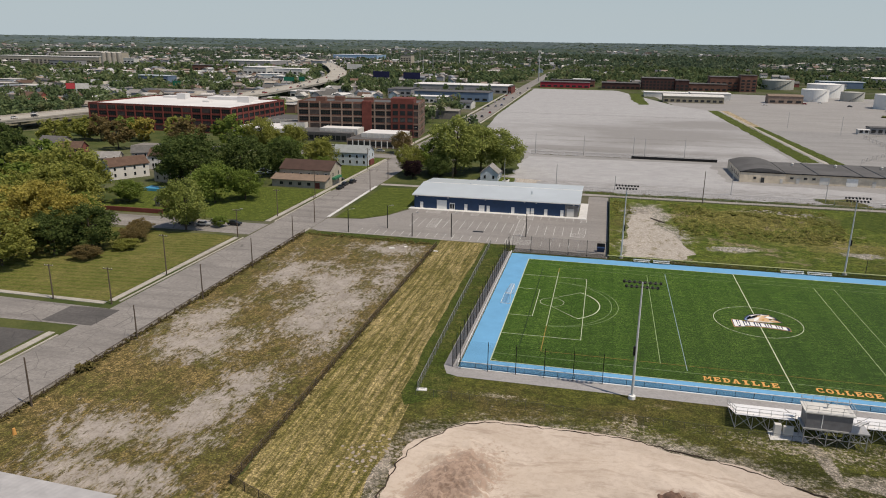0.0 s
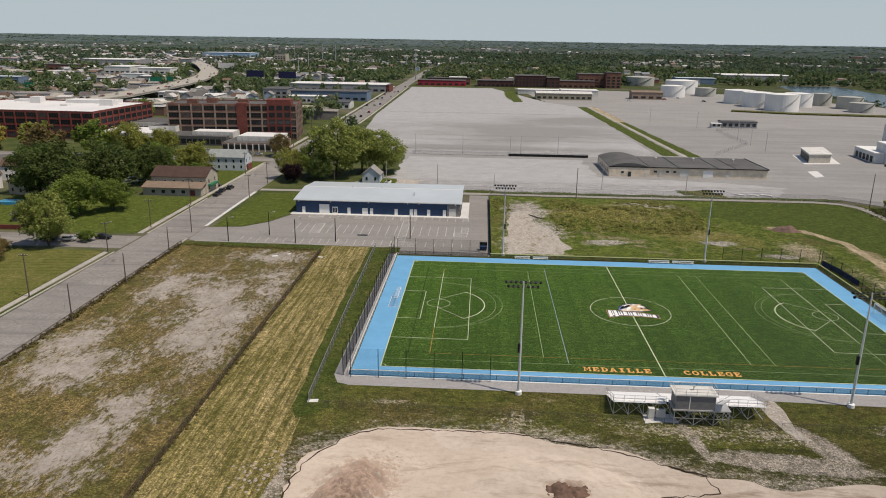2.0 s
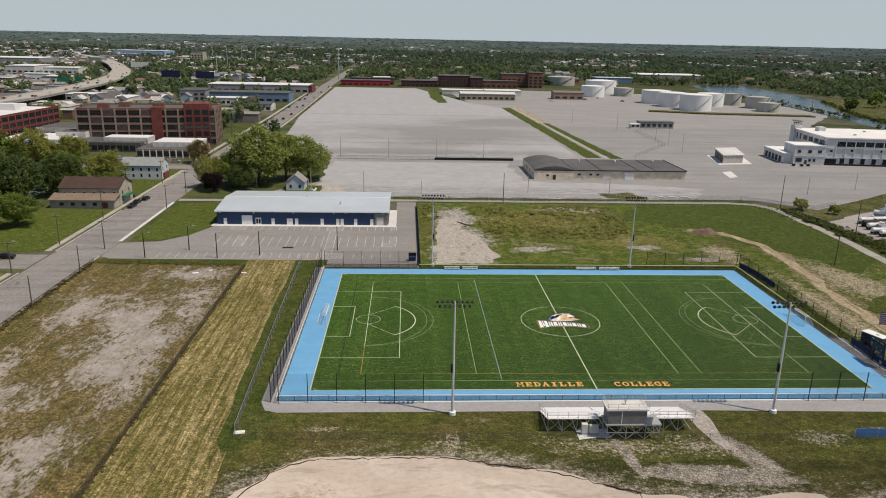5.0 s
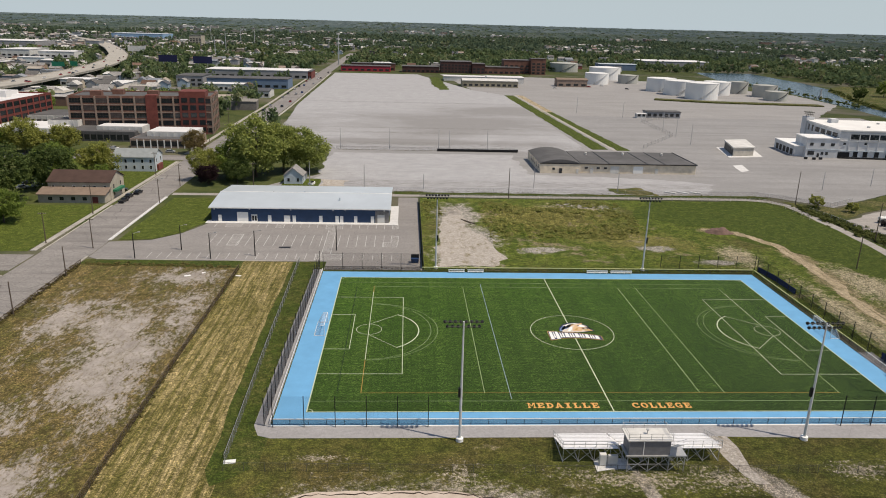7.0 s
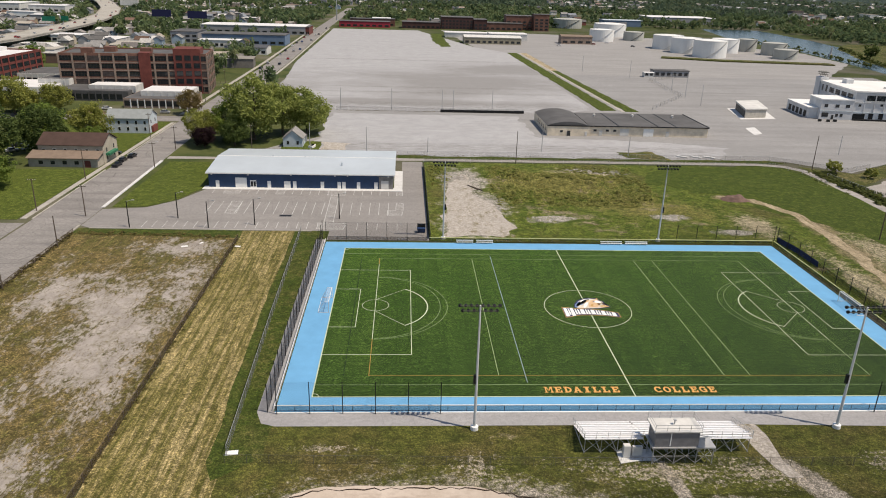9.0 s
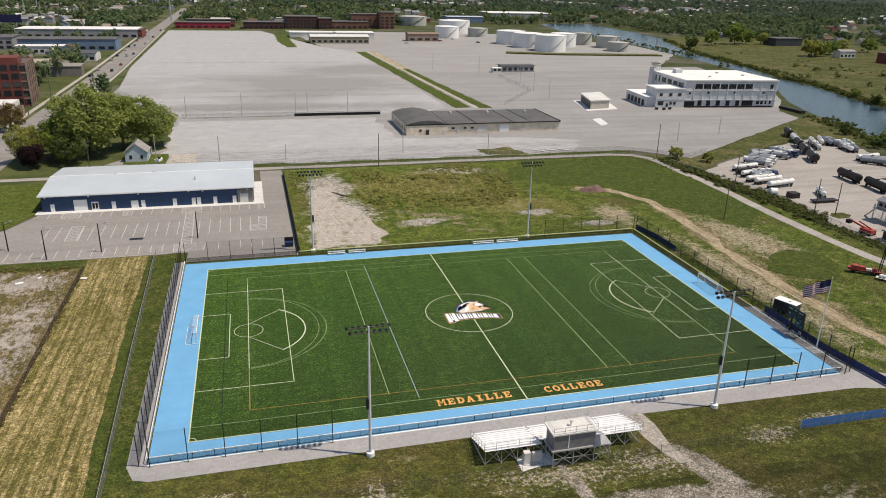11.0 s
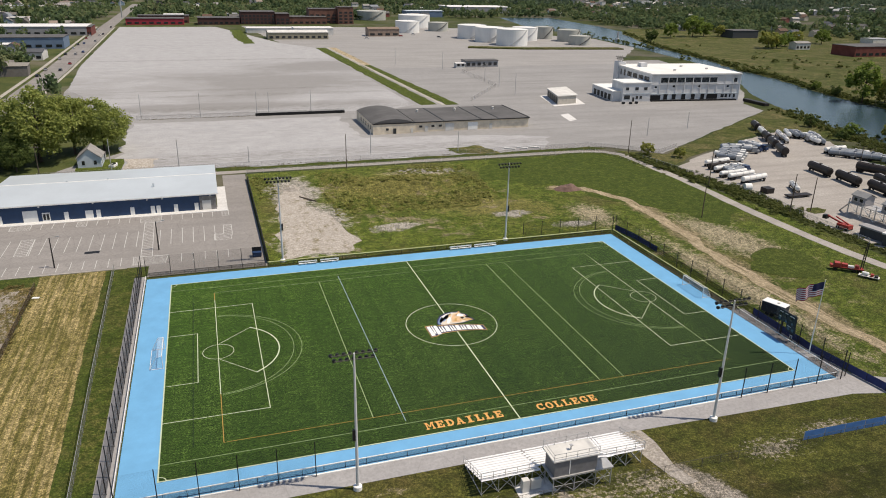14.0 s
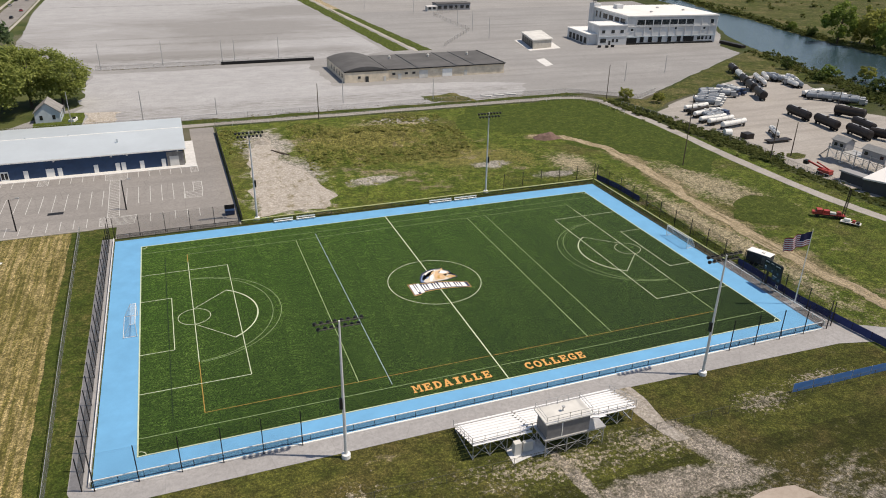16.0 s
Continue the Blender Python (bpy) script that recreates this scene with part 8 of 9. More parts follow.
def hall(x0, y0, x1, y1, h, wall, roof, label, wins=0, gable=0.0, turn=0.0, name="hall"):
    w, d = x1 - x0, y1 - y0
    ob = thing(name, label, "building", ((x0 + x1) / 2, (y0 + y1) / 2, 0.03), turn, "far halls")
    FOOTPRINTS.append(((x0 + x1) / 2, (y0 + y1) / 2, max(w, d) * 0.6))
    bm = bmesh.new()
    gable_walls(bm, -w / 2, -d / 2, w / 2, d / 2, -0.1, h, h + gable)
    part("wall", bm, wall, ob)
    bm = bmesh.new()
    slope_roof(bm, -w / 2, -d / 2, w / 2, d / 2, h, h + max(gable, 0.2), 0.4, 0.4)
    part("roof", bm, roof, ob)
    for f in range(max(1, int(h / 5)) if wins else 0):
        for i in range(wins):
            cx = -w / 2 + w * (i + 0.5) / wins
            part("window", boxes((cx - w / wins * 0.3, -d / 2 - 0.1, 1.2 + 4 * f, cx + w / wins * 0.3, -d / 2 + 0.1, 3.4 + 4 * f)), GLASS_DARK, ob)
    return ob


BRICK_DARK = plain("sooty_brick", (0.085, 0.04, 0.035), 0.9, 0, 0.3, 0.2)
TANK_DARK = plain("dark_metal_wall", (0.05, 0.055, 0.06), 0.6)
GREY_WALL, BLUE_WALL = plain("grey_block_wall", (0.3, 0.3, 0.31), 0.85, 0, 0.2, 0.1), plain("blue_grey_wall", (0.14, 0.2, 0.29), 0.8, 0, 0.2, 0.1)
RED_PAINT = plain("red_painted_wall", (0.36, 0.03, 0.05), 0.7, 0, 0.15, 0.1)
LOT_END = [
    (-72, 852, -6, 876, 7, RED_PAINT, TAR, "long red store at the end of the lot", 8), (-60, 880, 0, 900, 9, BRICK_BROWN, TAR, "brown brick hall behind the red store", 6), (-30, 882, -6, 902, 10, OFFWHITE, ROOF_WHITE, "pale hall with white roof", 0),
]
YARD_SHEDS = [
    (10, 850, 60, 880, 8, BRICK_DARK, TAR, "dark brick factory hall at the lot end", 8), (62, 856, 104, 890, 15, BRICK_DARK, TAR, "tall dark red brick factory", 9), (104.5, 852, 122, 880, 13, BRICK_DARK, TAR, "red brick end block of the factory", 3), (112, 856, 170, 884, 9, BRICK_BROWN, TAR, "low dark brick hall", 8), (186, 860, 206, 880, 21, BRICK_BROWN, TAR, "dark brick tower block at the lot end", 3), (150, 872, 186, 900, 18, BRICK_BROWN, TAR, "dark brick hall with windows", 5),
]
FAR_HALLS = [
    (76, 640, 136, 664, 6.5, plain("tan_block_wall", (0.3, 0.27, 0.2), 0.9), OFFWHITE, "long tan shed with a pale roof", 10), (108, 690, 150, 715, 7, OFFWHITE, ROOF_WHITE, "white flat-roofed hall in the yard", 0), (60, 720, 110, 740, 5, OFFWHITE, ROOF_WHITE, "low white hall in the yard", 0), (184, 668, 218, 684, 7.5, PIER_GREY, TAN, "brown shed before the tanks", 4),
]
STREET_BLOCKS = [
    (430, 1130, 545, 1200, 10, GREY_WALL, ROOF_WHITE, "huge pale warehouse among trees", 0), (320, 1010, 380, 1040, 9, BLUE_WALL, ROOF_METAL, "blue-walled hall with metal roof", 0),
]
HIGHWAY_HALLS = [
    (-210, 700, -96, 740, 8.5, GREY_WALL, ROOF_WHITE, "long commercial block with a white roof", 14), (-96, 700, -92, 735, 8.2, BRICK_RED, TAR, "red brick end of the block", 2), (-175, 570, -98, 600, 9, BLUE_WALL, TAR, "blue-grey workshop block beside the street", 10), (-205, 575, -180, 610, 10, GREY_WALL, TAR, "grey block wall workshop", 4), (-132, 484, -100, 506, 5.5, OFFWHITE, SHINGLES[3], "white shop with a slate roof", 6), (-170, 540, -134, 556, 6, OFFWHITE, ROOF_WHITE, "white low workshop with windows", 8),
]
PLANT_HALLS = [
    (-306, 556, -280, 578, 6, OFFWHITE, ROOF_WHITE, "white flat warehouse by the highway", 4), (-300, 640, -270, 660, 5, GREY_WALL, OFFWHITE, "low shed by the highway", 4), (-790, 1290, -680, 1370, 13, GREY_WALL, ROOF_WHITE, "wide white-roofed warehouse by the highway", 0), (-470, 862, -424, 892, 16, OFFWHITE, ROOF_WHITE, "white commercial hall by highway", 6), (-486, 838, -452, 856, 9, WHITE, ROOF_WHITE, "low white workshop by the highway", 4), (-440, 800, -405, 822, 8, GREY_WALL, ROOF_WHITE, "pale flat workshop by the highway", 5), (-775, 1900, -640, 1990, 17, plain("sky_blue_wall", (0.26, 0.40, 0.58), 0.7), ROOF_METAL, "very long blue hall far off", 0), (-455, 1500, -430, 1530, 26, CREAM, TAR, "tan tower block far off", 4),
]
RIVER_HALLS = [
    (-1230, 1150, -985, 1190, 18, CREAM, OFFWHITE, "long tan industrial hall far off", 24), (-1150, 1240, -1010, 1280, 26, CREAM, OFFWHITE, "upper tan block of the far works", 14), (-1060, 1100, -1000, 1130, 12, GREY_WALL, TAR, "low dark shed of the far works", 6), (-575, 682, -530, 702, 11, BLUE_WALL, ROOF_METAL, "blue hall by the highway", 5), (-560, 940, -520, 1000, 14, OFFWHITE, ROOF_WHITE, "white block by the highway", 5), (-760, 1105, -690, 1135, 9, BRICK_BROWN, TAR, "low brown works among trees", 6), (-868, 1064, -846, 1080, 20, OFFWHITE, ROOF_WHITE, "white block beside the silos", 3), (588, 414, 650, 442, 9, BRICK_RED, TAR, "low red brick building beyond the river", 8), (610, 612, 646, 634, 8.4, TANK_DARK, TAR, "low dark hall beyond the river", 0), (583, 482, 601, 492, 6, OFFWHITE, SHINGLES[2], "white house beyond the river", 4),
]
for rows_ in (LOT_END, YARD_SHEDS, FAR_HALLS, STREET_BLOCKS, HIGHWAY_HALLS, PLANT_HALLS, RIVER_HALLS):
    for x0, y0, x1, y1, h, w_, r_, lab, wn_ in rows_:
        hall(x0, y0, x1, y1, h, w_, r_, lab, wn_, 0.0 if h > 8.2 or r_ in (ROOF_WHITE, TAR) else 1.6)
for x, y, r in ((-946, 1112, 4.6), (-938, 1117, 4.6), (-930, 1122, 4.6), (-922, 1127, 4.6)):
    bm = bmesh.new()
    add_tube(bm, [((x, y, 0), r), ((x, y, 28), r), ((x, y, 29), r * 0.6)], 20)
    tagged(part("silo", bm, KERB), "tall pale concrete silo", "silo", "silos")

mast = thing("cell_mast", "tall grey cell mast with white antennas", "mast", (-88, 996, 0))
bm = bmesh.new()
add_tube(bm, [((0, 0, 0), 1.0), ((0, 0, 46), 0.5)], 10)
part("shaft", bm, GALV, mast)
for z in (30, 36, 44):
    part("antenna_ring", boxes((-2.6, -0.6, z, 2.6, 0.6, z + 2.6), (-0.6, -2.6, z, 0.6, 2.6, z + 2.6)), OFFWHITE, mast)
for x, y, h in ((-330, 1300, 40), (-460, 1700, 45), (-400, 1750, 45), (-360, 1720, 45), (-300, 1100, 34)):
    bm = bmesh.new()
    add_tube(bm, [((x, y, 0), 0.9), ((x, y, h), 0.4)], 8)
    tagged(part("lamp_mast", bm, GALV), "tall slim mast far off", "mast")

# ---- storage yard by the river ----
TANK_BLACK = plain("black_tank_steel", (0.030, 0.024, 0.022), 0.5, 0.2, 0.3, 0.5)
CAB_PAINT = [plain("navy_cab", (0.03, 0.05, 0.11), 0.4, 0, 0.1), plain("grey_cab", (0.30, 0.31, 0.32), 0.4, 0.1, 0.1), TANK_BLACK, plain("white_cab", (0.62, 0.62, 0.6), 0.4, 0, 0.15)]
TANK_BLUE = plain("blue_grey_tank", (0.23, 0.26, 0.30), 0.5, 0.2, 0.25, 0.5)


def tanker(x, y, turn, length, r, m, label, cab=False):
    ob = thing("tank_trailer", label, "trailer", (x, y, 0.08), turn, "tank trailers")
    bm = bmesh.new()
    h = length / 2
    add_tube(bm, [((-h, 0, r + 0.9), r * 0.55), ((-h + 0.25, 0, r + 0.9), r * 0.95), ((-h + 0.5, 0, r + 0.9), r), ((h - 0.5, 0, r + 0.9), r), ((h - 0.25, 0, r + 0.9), r * 0.95), ((h, 0, r + 0.9), r * 0.55)], 14)
    part("tank", bm, m, ob)
    for k in () if m is TANK_BLACK else (2,) if cab else (1, 2, 3):
        bm = bmesh.new()
        bx = -h + length * k / 4
        add_tube(bm, [((bx - 0.08, 0, r + 0.9), r * 1.02), ((bx + 0.08, 0, r + 0.9), r * 1.02)], 14)
        part("band", bm, GALV, ob)
    if cab:
        front = part("cab", boxes((h + 0.1, -1.1, 0.6, h + 2.0, 1.1, 2.5), (h + 2.0, -0.9, 0.6, h + 2.9, 0.9, 1.5)), CAB_PAINT[int(x + y) % 4], ob, "truck cab")
        part("windscreen", boxes((h + 1.98, -0.95, 1.6, h + 2.05, 0.95, 2.35)), GLASS_DARK, front)
        for s in (-1.1, 0.85):
            bm = bmesh.new()
            add_tube(bm, [((h + 1.7, s, 0.5), 0.5), ((h + 1.7, s + 0.28, 0.5), 0.5)], 12)
            part("wheel", bm, BLACK, ob)
    part("walkway", boxes((-h * 0.7, -0.28, 2 * r + 0.9, h * 0.7, 0.28, 2 * r + 1.0)), GALV, ob)
    part("chassis", boxes((-h + 0.3, -0.5, 0.7, h - 0.3, 0.5, 0.95)), BLACK, ob)
    part("manhole", boxes((-0.4, -0.4, 2 * r + 0.85, 0.4, 0.4, 2 * r + 1.2)), m, ob)
    for wx in (-h + 1.0, -h + 2.2) if cab else (-h + 1.0, -h + 2.2, h - 1.4):
        for s in (-0.9, 0.65):
            bm = bmesh.new()
            add_tube(bm, [((wx, s, 0.5), 0.5), ((wx, s + 0.28, 0.5), 0.5)], 12)
            part("wheel", bm, BLACK, ob)


TANKS_WEST = [
    (192.3, 97.4, 9, 13, 0.95, 0), (189.6, 89.1, 12, 12.5, 0.95, 0), (187.6, 82.3, 7, 13.5, 0.9, 0), (188.5, 79.2, 10, 13.5, 0.95, 0), (189.3, 73.7, 11, 13, 1.1, 0), (191, 85.6, 9, 12, 0.8, 2), (190, 93.2, 14, 12, 0.85, 1),
    (200.6, 102.8, -44, 10, 1.0, 2), (203.5, 105.6, -42, 11, 1.05, 0), (206.5, 108.6, -40, 11, 1.0, 2), (211.8, 114.8, -14, 10, 1.0, 2), (216.5, 113, -36, 10, 1.0, 2), (222.7, 117.7, -80, 12, 1.05, 2),
]
TANKS_NORTH = [
    (255, 151, 63, 10.5, 1.5, 1), (249, 139.5, 62, 11, 1.4, 0), (243, 129.6, 62, 10.5, 1.5, 1), (237, 119, 62, 10.5, 1.5, 1), (230, 106, 62, 12, 1.6, 1),
    (253, 133, 59, 12, 1.05, 0), (249.5, 126, 59, 11, 1.0, 0), (258.5, 134.5, 57, 12, 1.05, 0), (262, 131, 66, 12, 1.0, 2), (264.5, 124, 70, 12, 1.0, 2), (267.5, 128, 70, 11, 1.0, 0), (261, 118, 72, 10, 1.0, 2),
]
TANKS_EAST = [
    (254.5, 103.3, 7, 13, 1.05, 0), (250.2, 97, -40, 11, 1.1, 2), (254, 93, -46, 11, 1.1, 2), (258, 96.5, -30, 11, 1.05, 0), (257, 88, -48, 10, 1.1, 2), (221.4, 77.3, 81, 13, 1.45, 1), (221.2, 64.4, 79, 13, 1.45, 1), (221.8, 51.5, 80, 12, 1.45, 1),
    (231, 58, 76, 12, 1.4, 1), (227, 46, -72, 11, 1.4, 1), (240, 72, -68, 12, 1.6, 1), (238, 44, -72, 12, 1.6, 0), (226, 33, -72, 10, 1.5, 0), (196, 62, 62, 9, 0.9, 0),
]
TANK_TEXT = ("long white tank trailer parked in the yard", "black steel tank car in the yard", "blue-grey tank truck body in the yard")
for rows_ in (TANKS_WEST, TANKS_NORTH, TANKS_EAST):
    for x, y, t, l, r, m in rows_:
        tanker(x, y, t, l * (0.92, 0.9, 0.72)[m], r * (0.86, 0.95, 0.95)[m], (TANK_WHITE, TANK_BLACK, TANK_BLUE)[m], TANK_TEXT[m], m == 2)
        if m == 2:
            tanker(x - 2.7 * math.sin(radians(t)) + 0.6, y + 2.7 * math.cos(radians(t)), t + 4, l * 0.68, r * 0.95, TANK_WHITE if int(x) % 3 == 0 else TANK_BLUE, "small tank truck parked in the yard", True)
bm = bmesh.new()
add_tube(bm, [((179, 66, 1.3), 1.25), ((181.2, 65.4, 1.3), 1.25)], 16)
tagged(part("loose_drum", bm, TANK_WHITE), "short white tank section on the ground", "tank")
tagged(part("scrap_bin", boxes((183.5, 60.5, 0.05, 186.5, 63.5, 1.8)), TANK_BLACK), "dark steel scrap bin", "bin")
tagged(part("flat_trailer", boxes((187, 54, 0.6, 196, 56.5, 1.0), (188, 54.2, 0.05, 188.8, 56.3, 0.7), (194, 54.2, 0.05, 194.8, 56.3, 0.7)), TANK_BLACK), "low dark flat trailer", "trailer")
rack = thing("loading_rack", "white steel loading rack with a cabin on top", "loading rack", (195.2, 27.8, 0.07), -86)
for x in (-9, -4.5, 0, 4.5, 9):
    for y in (-2, 2):
        part("column", boxes((x - 0.12, y - 0.12, 0, x + 0.12, y + 0.12, 5)), GALV, rack)
part("platform", boxes((-9.3, -2.3, 3.6, 9.3, 2.3, 3.8)), GALV, rack)
part("rail", boxes((-9.3, -2.3, 4.7, 9.3, -2.2, 4.8), (-9.3, 2.2, 4.7, 9.3, 2.3, 4.8)), GALV, rack)
for c0, c1 in ((-8.5, -4.0), (1.5, 9.0)):
    bm = bmesh.new()
    gable_walls(bm, c0, -1.9, c1, 1.9, 3.8, 6.2, 7.3)
    part("cabin", bm, GREY_WALL, rack)
    bm = bmesh.new()
    slope_roof(bm, c0, -1.9, c1, 1.9, 6.2, 7.3, 0.3, 0.15)
    part("cabin_roof", bm, plain("grey_cabin_roof", (0.22, 0.225, 0.23), 0.8), rack)
    for wx in (c0 + 0.8, c1 - 1.8):
        part("cabin_window", boxes((wx, -1.96, 4.7, wx + 1.0, -1.86, 5.7)), GLASS_DARK, rack)
for x in (-9, -4.5, 0, 4.5):
    for y in (-2, 2):
        for low, high in ((0.2, 3.5), (3.5, 0.2)):
            bm = bmesh.new()
            add_beam(bm, (x, y, low), (x + 4.5, y, high), 0.08)
            part("brace", bm, WHITE, rack)
bm = bmesh.new()
add_beam(bm, (-12.6, -0.7, 0.0), (-9.3, -0.7, 3.7), 0.9, 0.12)
part("stair", bm, GALV, rack)
part("pipe_run", boxes((-9.3, 2.6, 2.2, 9.3, 2.8, 2.4), (-9.3, 3.0, 1.4, 9.3, 3.2, 1.6)), WHITE, rack)
hall(198, 396, 224, 406, 4.5, GREY_WALL, TAR, "low grey office in the yard", 6)
hall(190, 394, 197, 399, 3.0, OFFWHITE, ROOF_WHITE, "white cabin beside the yard office", 2)
hall(181.5, 0.4, 203.5, 16.4, 3.2, TANK_DARK, ROOF_WHITE, "low dark hall with a white roof in the yard", 0, 0.5, 19)
hall(178.9, 16.3, 186.3, 18.7, 2.5, TANK_DARK, GREY_WALL, "dark container office in the yard", 0, 0, -83)

lift = thing("boom_lift", "orange-red boom lift by the yard fence", "boom lift", (180.2, 25.5, 0.07), -78)
RIG_RED = plain("faded_red_paint", (0.36, 0.05, 0.04), 0.5, 0, 0.2)
part("chassis", boxes((-1.8, -1.1, 0.5, 1.8, 1.1, 1.6)), RIG_RED, lift)
bm = bmesh.new()
add_beam(bm, (-1.0, 0, 1.6), (-5.5, 0, 2.6), 0.4)
add_beam(bm, (1.0, 0, 1.8), (-3.0, 0, 3.0), 0.3)
part("boom", bm, RIG_RED, lift)
part("basket", boxes((-6.6, -0.7, 1.6, -5.4, 0.7, 2.7)), BLACK, lift)
for x in (-1.3, 1.3):
    for y in (-1.3, 1.0):
        bm = bmesh.new()
        add_tube(bm, [((x, y, 0.5), 0.5), ((x, y + 0.3, 0.5), 0.5)], 12)
        part("wheel", bm, BLACK, lift)
rig = thing("drill_rig", "red drilling rig truck in the field", "drill rig", (156.0, 0.6, 0.06), -38)
rig.scale = (0.8, 0.8, 0.85)
part("chassis", boxes((-4, -1.0, 0.7, 4, 1.0, 1.0)), TANK_BLACK, rig)
part("cab", boxes((-4, -1.05, 1.0, -2.4, 1.05, 2.3)), RIG_RED, rig)
part("bonnet", boxes((-5.1, -0.9, 0.8, -4.0, 0.9, 1.55)), RIG_RED, rig)
part("deck", boxes((-2.3, -1.05, 1.0, 4, 1.05, 1.2)), RIG_RED, rig)
part("engine", boxes((-2.0, -0.7, 1.2, -0.4, 0.8, 2.1)), RIG_RED, rig)
part("tool_rack", boxes((-0.2, -0.9, 1.2, 1.4, 0.5, 1.7)), OFFWHITE, rig)
part("winch", boxes((1.7, -0.6, 1.2, 2.8, 0.7, 2.0)), RIG_RED, rig)
part("windscreen", boxes((-4.05, -0.9, 1.6, -3.96, 0.9, 2.15)), GLASS_DARK, rig)
bm = bmesh.new()
for s in (-0.35, 0.35):
    add_beam(bm, (3.2, s, 1.0), (3.6, s, 9.0), 0.13)
    add_beam(bm, (3.8, s, 1.0), (4.0, s, 9.0), 0.13)
for k in range(9):
    add_beam(bm, (3.25 + 0.045 * k, -0.35, 1.2 + 0.85 * k), (3.3 + 0.045 * k, 0.35, 1.9 + 0.85 * k), 0.07)
    add_beam(bm, (3.25 + 0.045 * k, 0.35, 1.2 + 0.85 * k), (3.85 + 0.02 * k, 0.35, 1.9 + 0.85 * k), 0.07)
part("mast", bm, TANK_BLACK, rig)
for x in (-3.6, 1.6, 2.9):
    for y in (-1.15, 0.9):
        bm = bmesh.new()
        add_tube(bm, [((x, y, 0.5), 0.5), ((x, y + 0.28, 0.5), 0.5)], 12)
        part("wheel", bm, BLACK, rig)
sup = thing("support_trailer", "small flat trailer with white tanks beside the rig", "trailer", (157.2, -4.4, 0.06), -55)
sup.scale = (0.85, 0.85, 0.85)
part("bed", boxes((-2.6, -0.9, 0.55, 2.6, 0.9, 0.7)), OFFWHITE, sup)
bm = bmesh.new()
add_tube(bm, [((-1.9, 0, 1.2), 0.3), ((-1.7, 0, 1.2), 0.5), ((-0.3, 0, 1.2), 0.5), ((-0.1, 0, 1.2), 0.3)], 14)
part("water_tank", bm, WHITE, sup)
part("pump", boxes((0.3, -0.5, 0.7, 1.1, 0.5, 1.4)), RIG_RED, sup)
part("toolbox", boxes((1.4, -0.7, 0.7, 2.2, 0.6, 1.2)), TANK_BLACK, sup)
for x in (-0.8, 0.6):
    for y in (-1.0, 0.8):
        bm = bmesh.new()
        add_tube(bm, [((x, y, 0.33), 0.33), ((x, y + 0.2, 0.33), 0.33)], 10)
        part("wheel", bm, BLACK, sup)
beacon = thing("river_beacon", "small dark channel marker in the river", "beacon", (447, 598, 0))
bm = bmesh.new()
add_tube(bm, [((0, 0, 0), 2.2), ((0, 0, 2), 2.2), ((0, 0, 2.2), 1.0), ((0, 0, 9), 0.8)], 10)
part("body", bm, GALV, beacon)
tagged(part("quay_wall", boxes((306, 204, -0.2, 309, 222, 1.6)), TANK_BLACK), "dark sheet-pile quay corner", "quay")
tagged(part("traffic_barrel", (lambda b: (add_tube(b, [((-66, -78.2, 0.03), 0.32), ((-66, -78.2, 0.5), 0.27), ((-66, -78.2, 1.05), 0.2)], 12), b)[1])(bmesh.new()), ORANGE), "orange traffic barrel in the lot", "barrel")

for bx_, by_, bt_, bw_ in ((-9.6, -48.9, 8, 0.9), (-40.0, 34.9, 20, 0.8), (-26.9, 35.2, -10, 0.7), (-36.5, 37.4, 50, 0.5)):
    board = thing("loose_board", "loose white board lying in the grass", "board", (bx_, by_, 0.05), bt_, "loose boards")
    part("sheet", boxes((-bw_, -bw_ * 0.55, 0.0, bw_, bw_ * 0.55, 0.08)), WHITE, board)

# ---- weeds, bushes and rubble ----
rng = random.Random(21)


def scatter(n, where, r0, r1, h, line=False, wide=1.0):
    out = []
    for _ in range(n):
        if line:
            i = rng.randrange(len(where) - 1)
            p = Vector(where[i]).lerp(Vector(where[i + 1]), rng.random())
            x, y = p.x + rng.gauss(0, wide), p.y + rng.gauss(0, wide)
        else:
            x0, y0, x1, y1 = where
            x, y = rng.uniform(x0, x1), rng.uniform(y0, y1)
            if noise.noise((x * 0.07, y * 0.07, 3)) < -0.05:
                continue
        r = rng.uniform(r0, r1)
        out.append((x, y, -0.1, r, r * h * rng.uniform(0.7, 1.3)))
    return out


def weed_leaves(name, dark, light):
    k = Mat(name)
    col = k.mix(k.island(), dark, light)
    col = k.mix(k.ramp(k.noise(0.25, 3), (0.42, 0.0), (0.62, 0.5)), col, light)
    return translucent(k, col, k.done(col, 0.9, 0, None, spec=0.1), 0.35)


MOUND = weeds_material()
MOUNDS = ((70, 101, 26, 13, 1.7, 31), (58, 84, 17, 9, 1.3, 32), (84, 82, 17, 8, 1.2, 33), (52, 108, 10, 8, 1.4, 34))
for mx, my, rx, ry, mh, sd in MOUNDS:
    heap("weed_mound", mx, my, rx, ry, mh, MOUND, "low uneven mound overgrown with weeds", sd, 0.15, 90, 40, 1.1)


def mound_top(x, y):
    """The height of the overgrown mounds at a place of the field."""
    top = 0.0
    for mx, my, rx, ry, mh, _ in MOUNDS:
        f = math.hypot((x - mx) / rx, (y - my) / ry)
        top = max(top, mh * (0.5 + 0.5 * math.cos(math.pi * max(0.0, f - 0.15) / 0.85)) if f < 1 else 0.0)
    return top


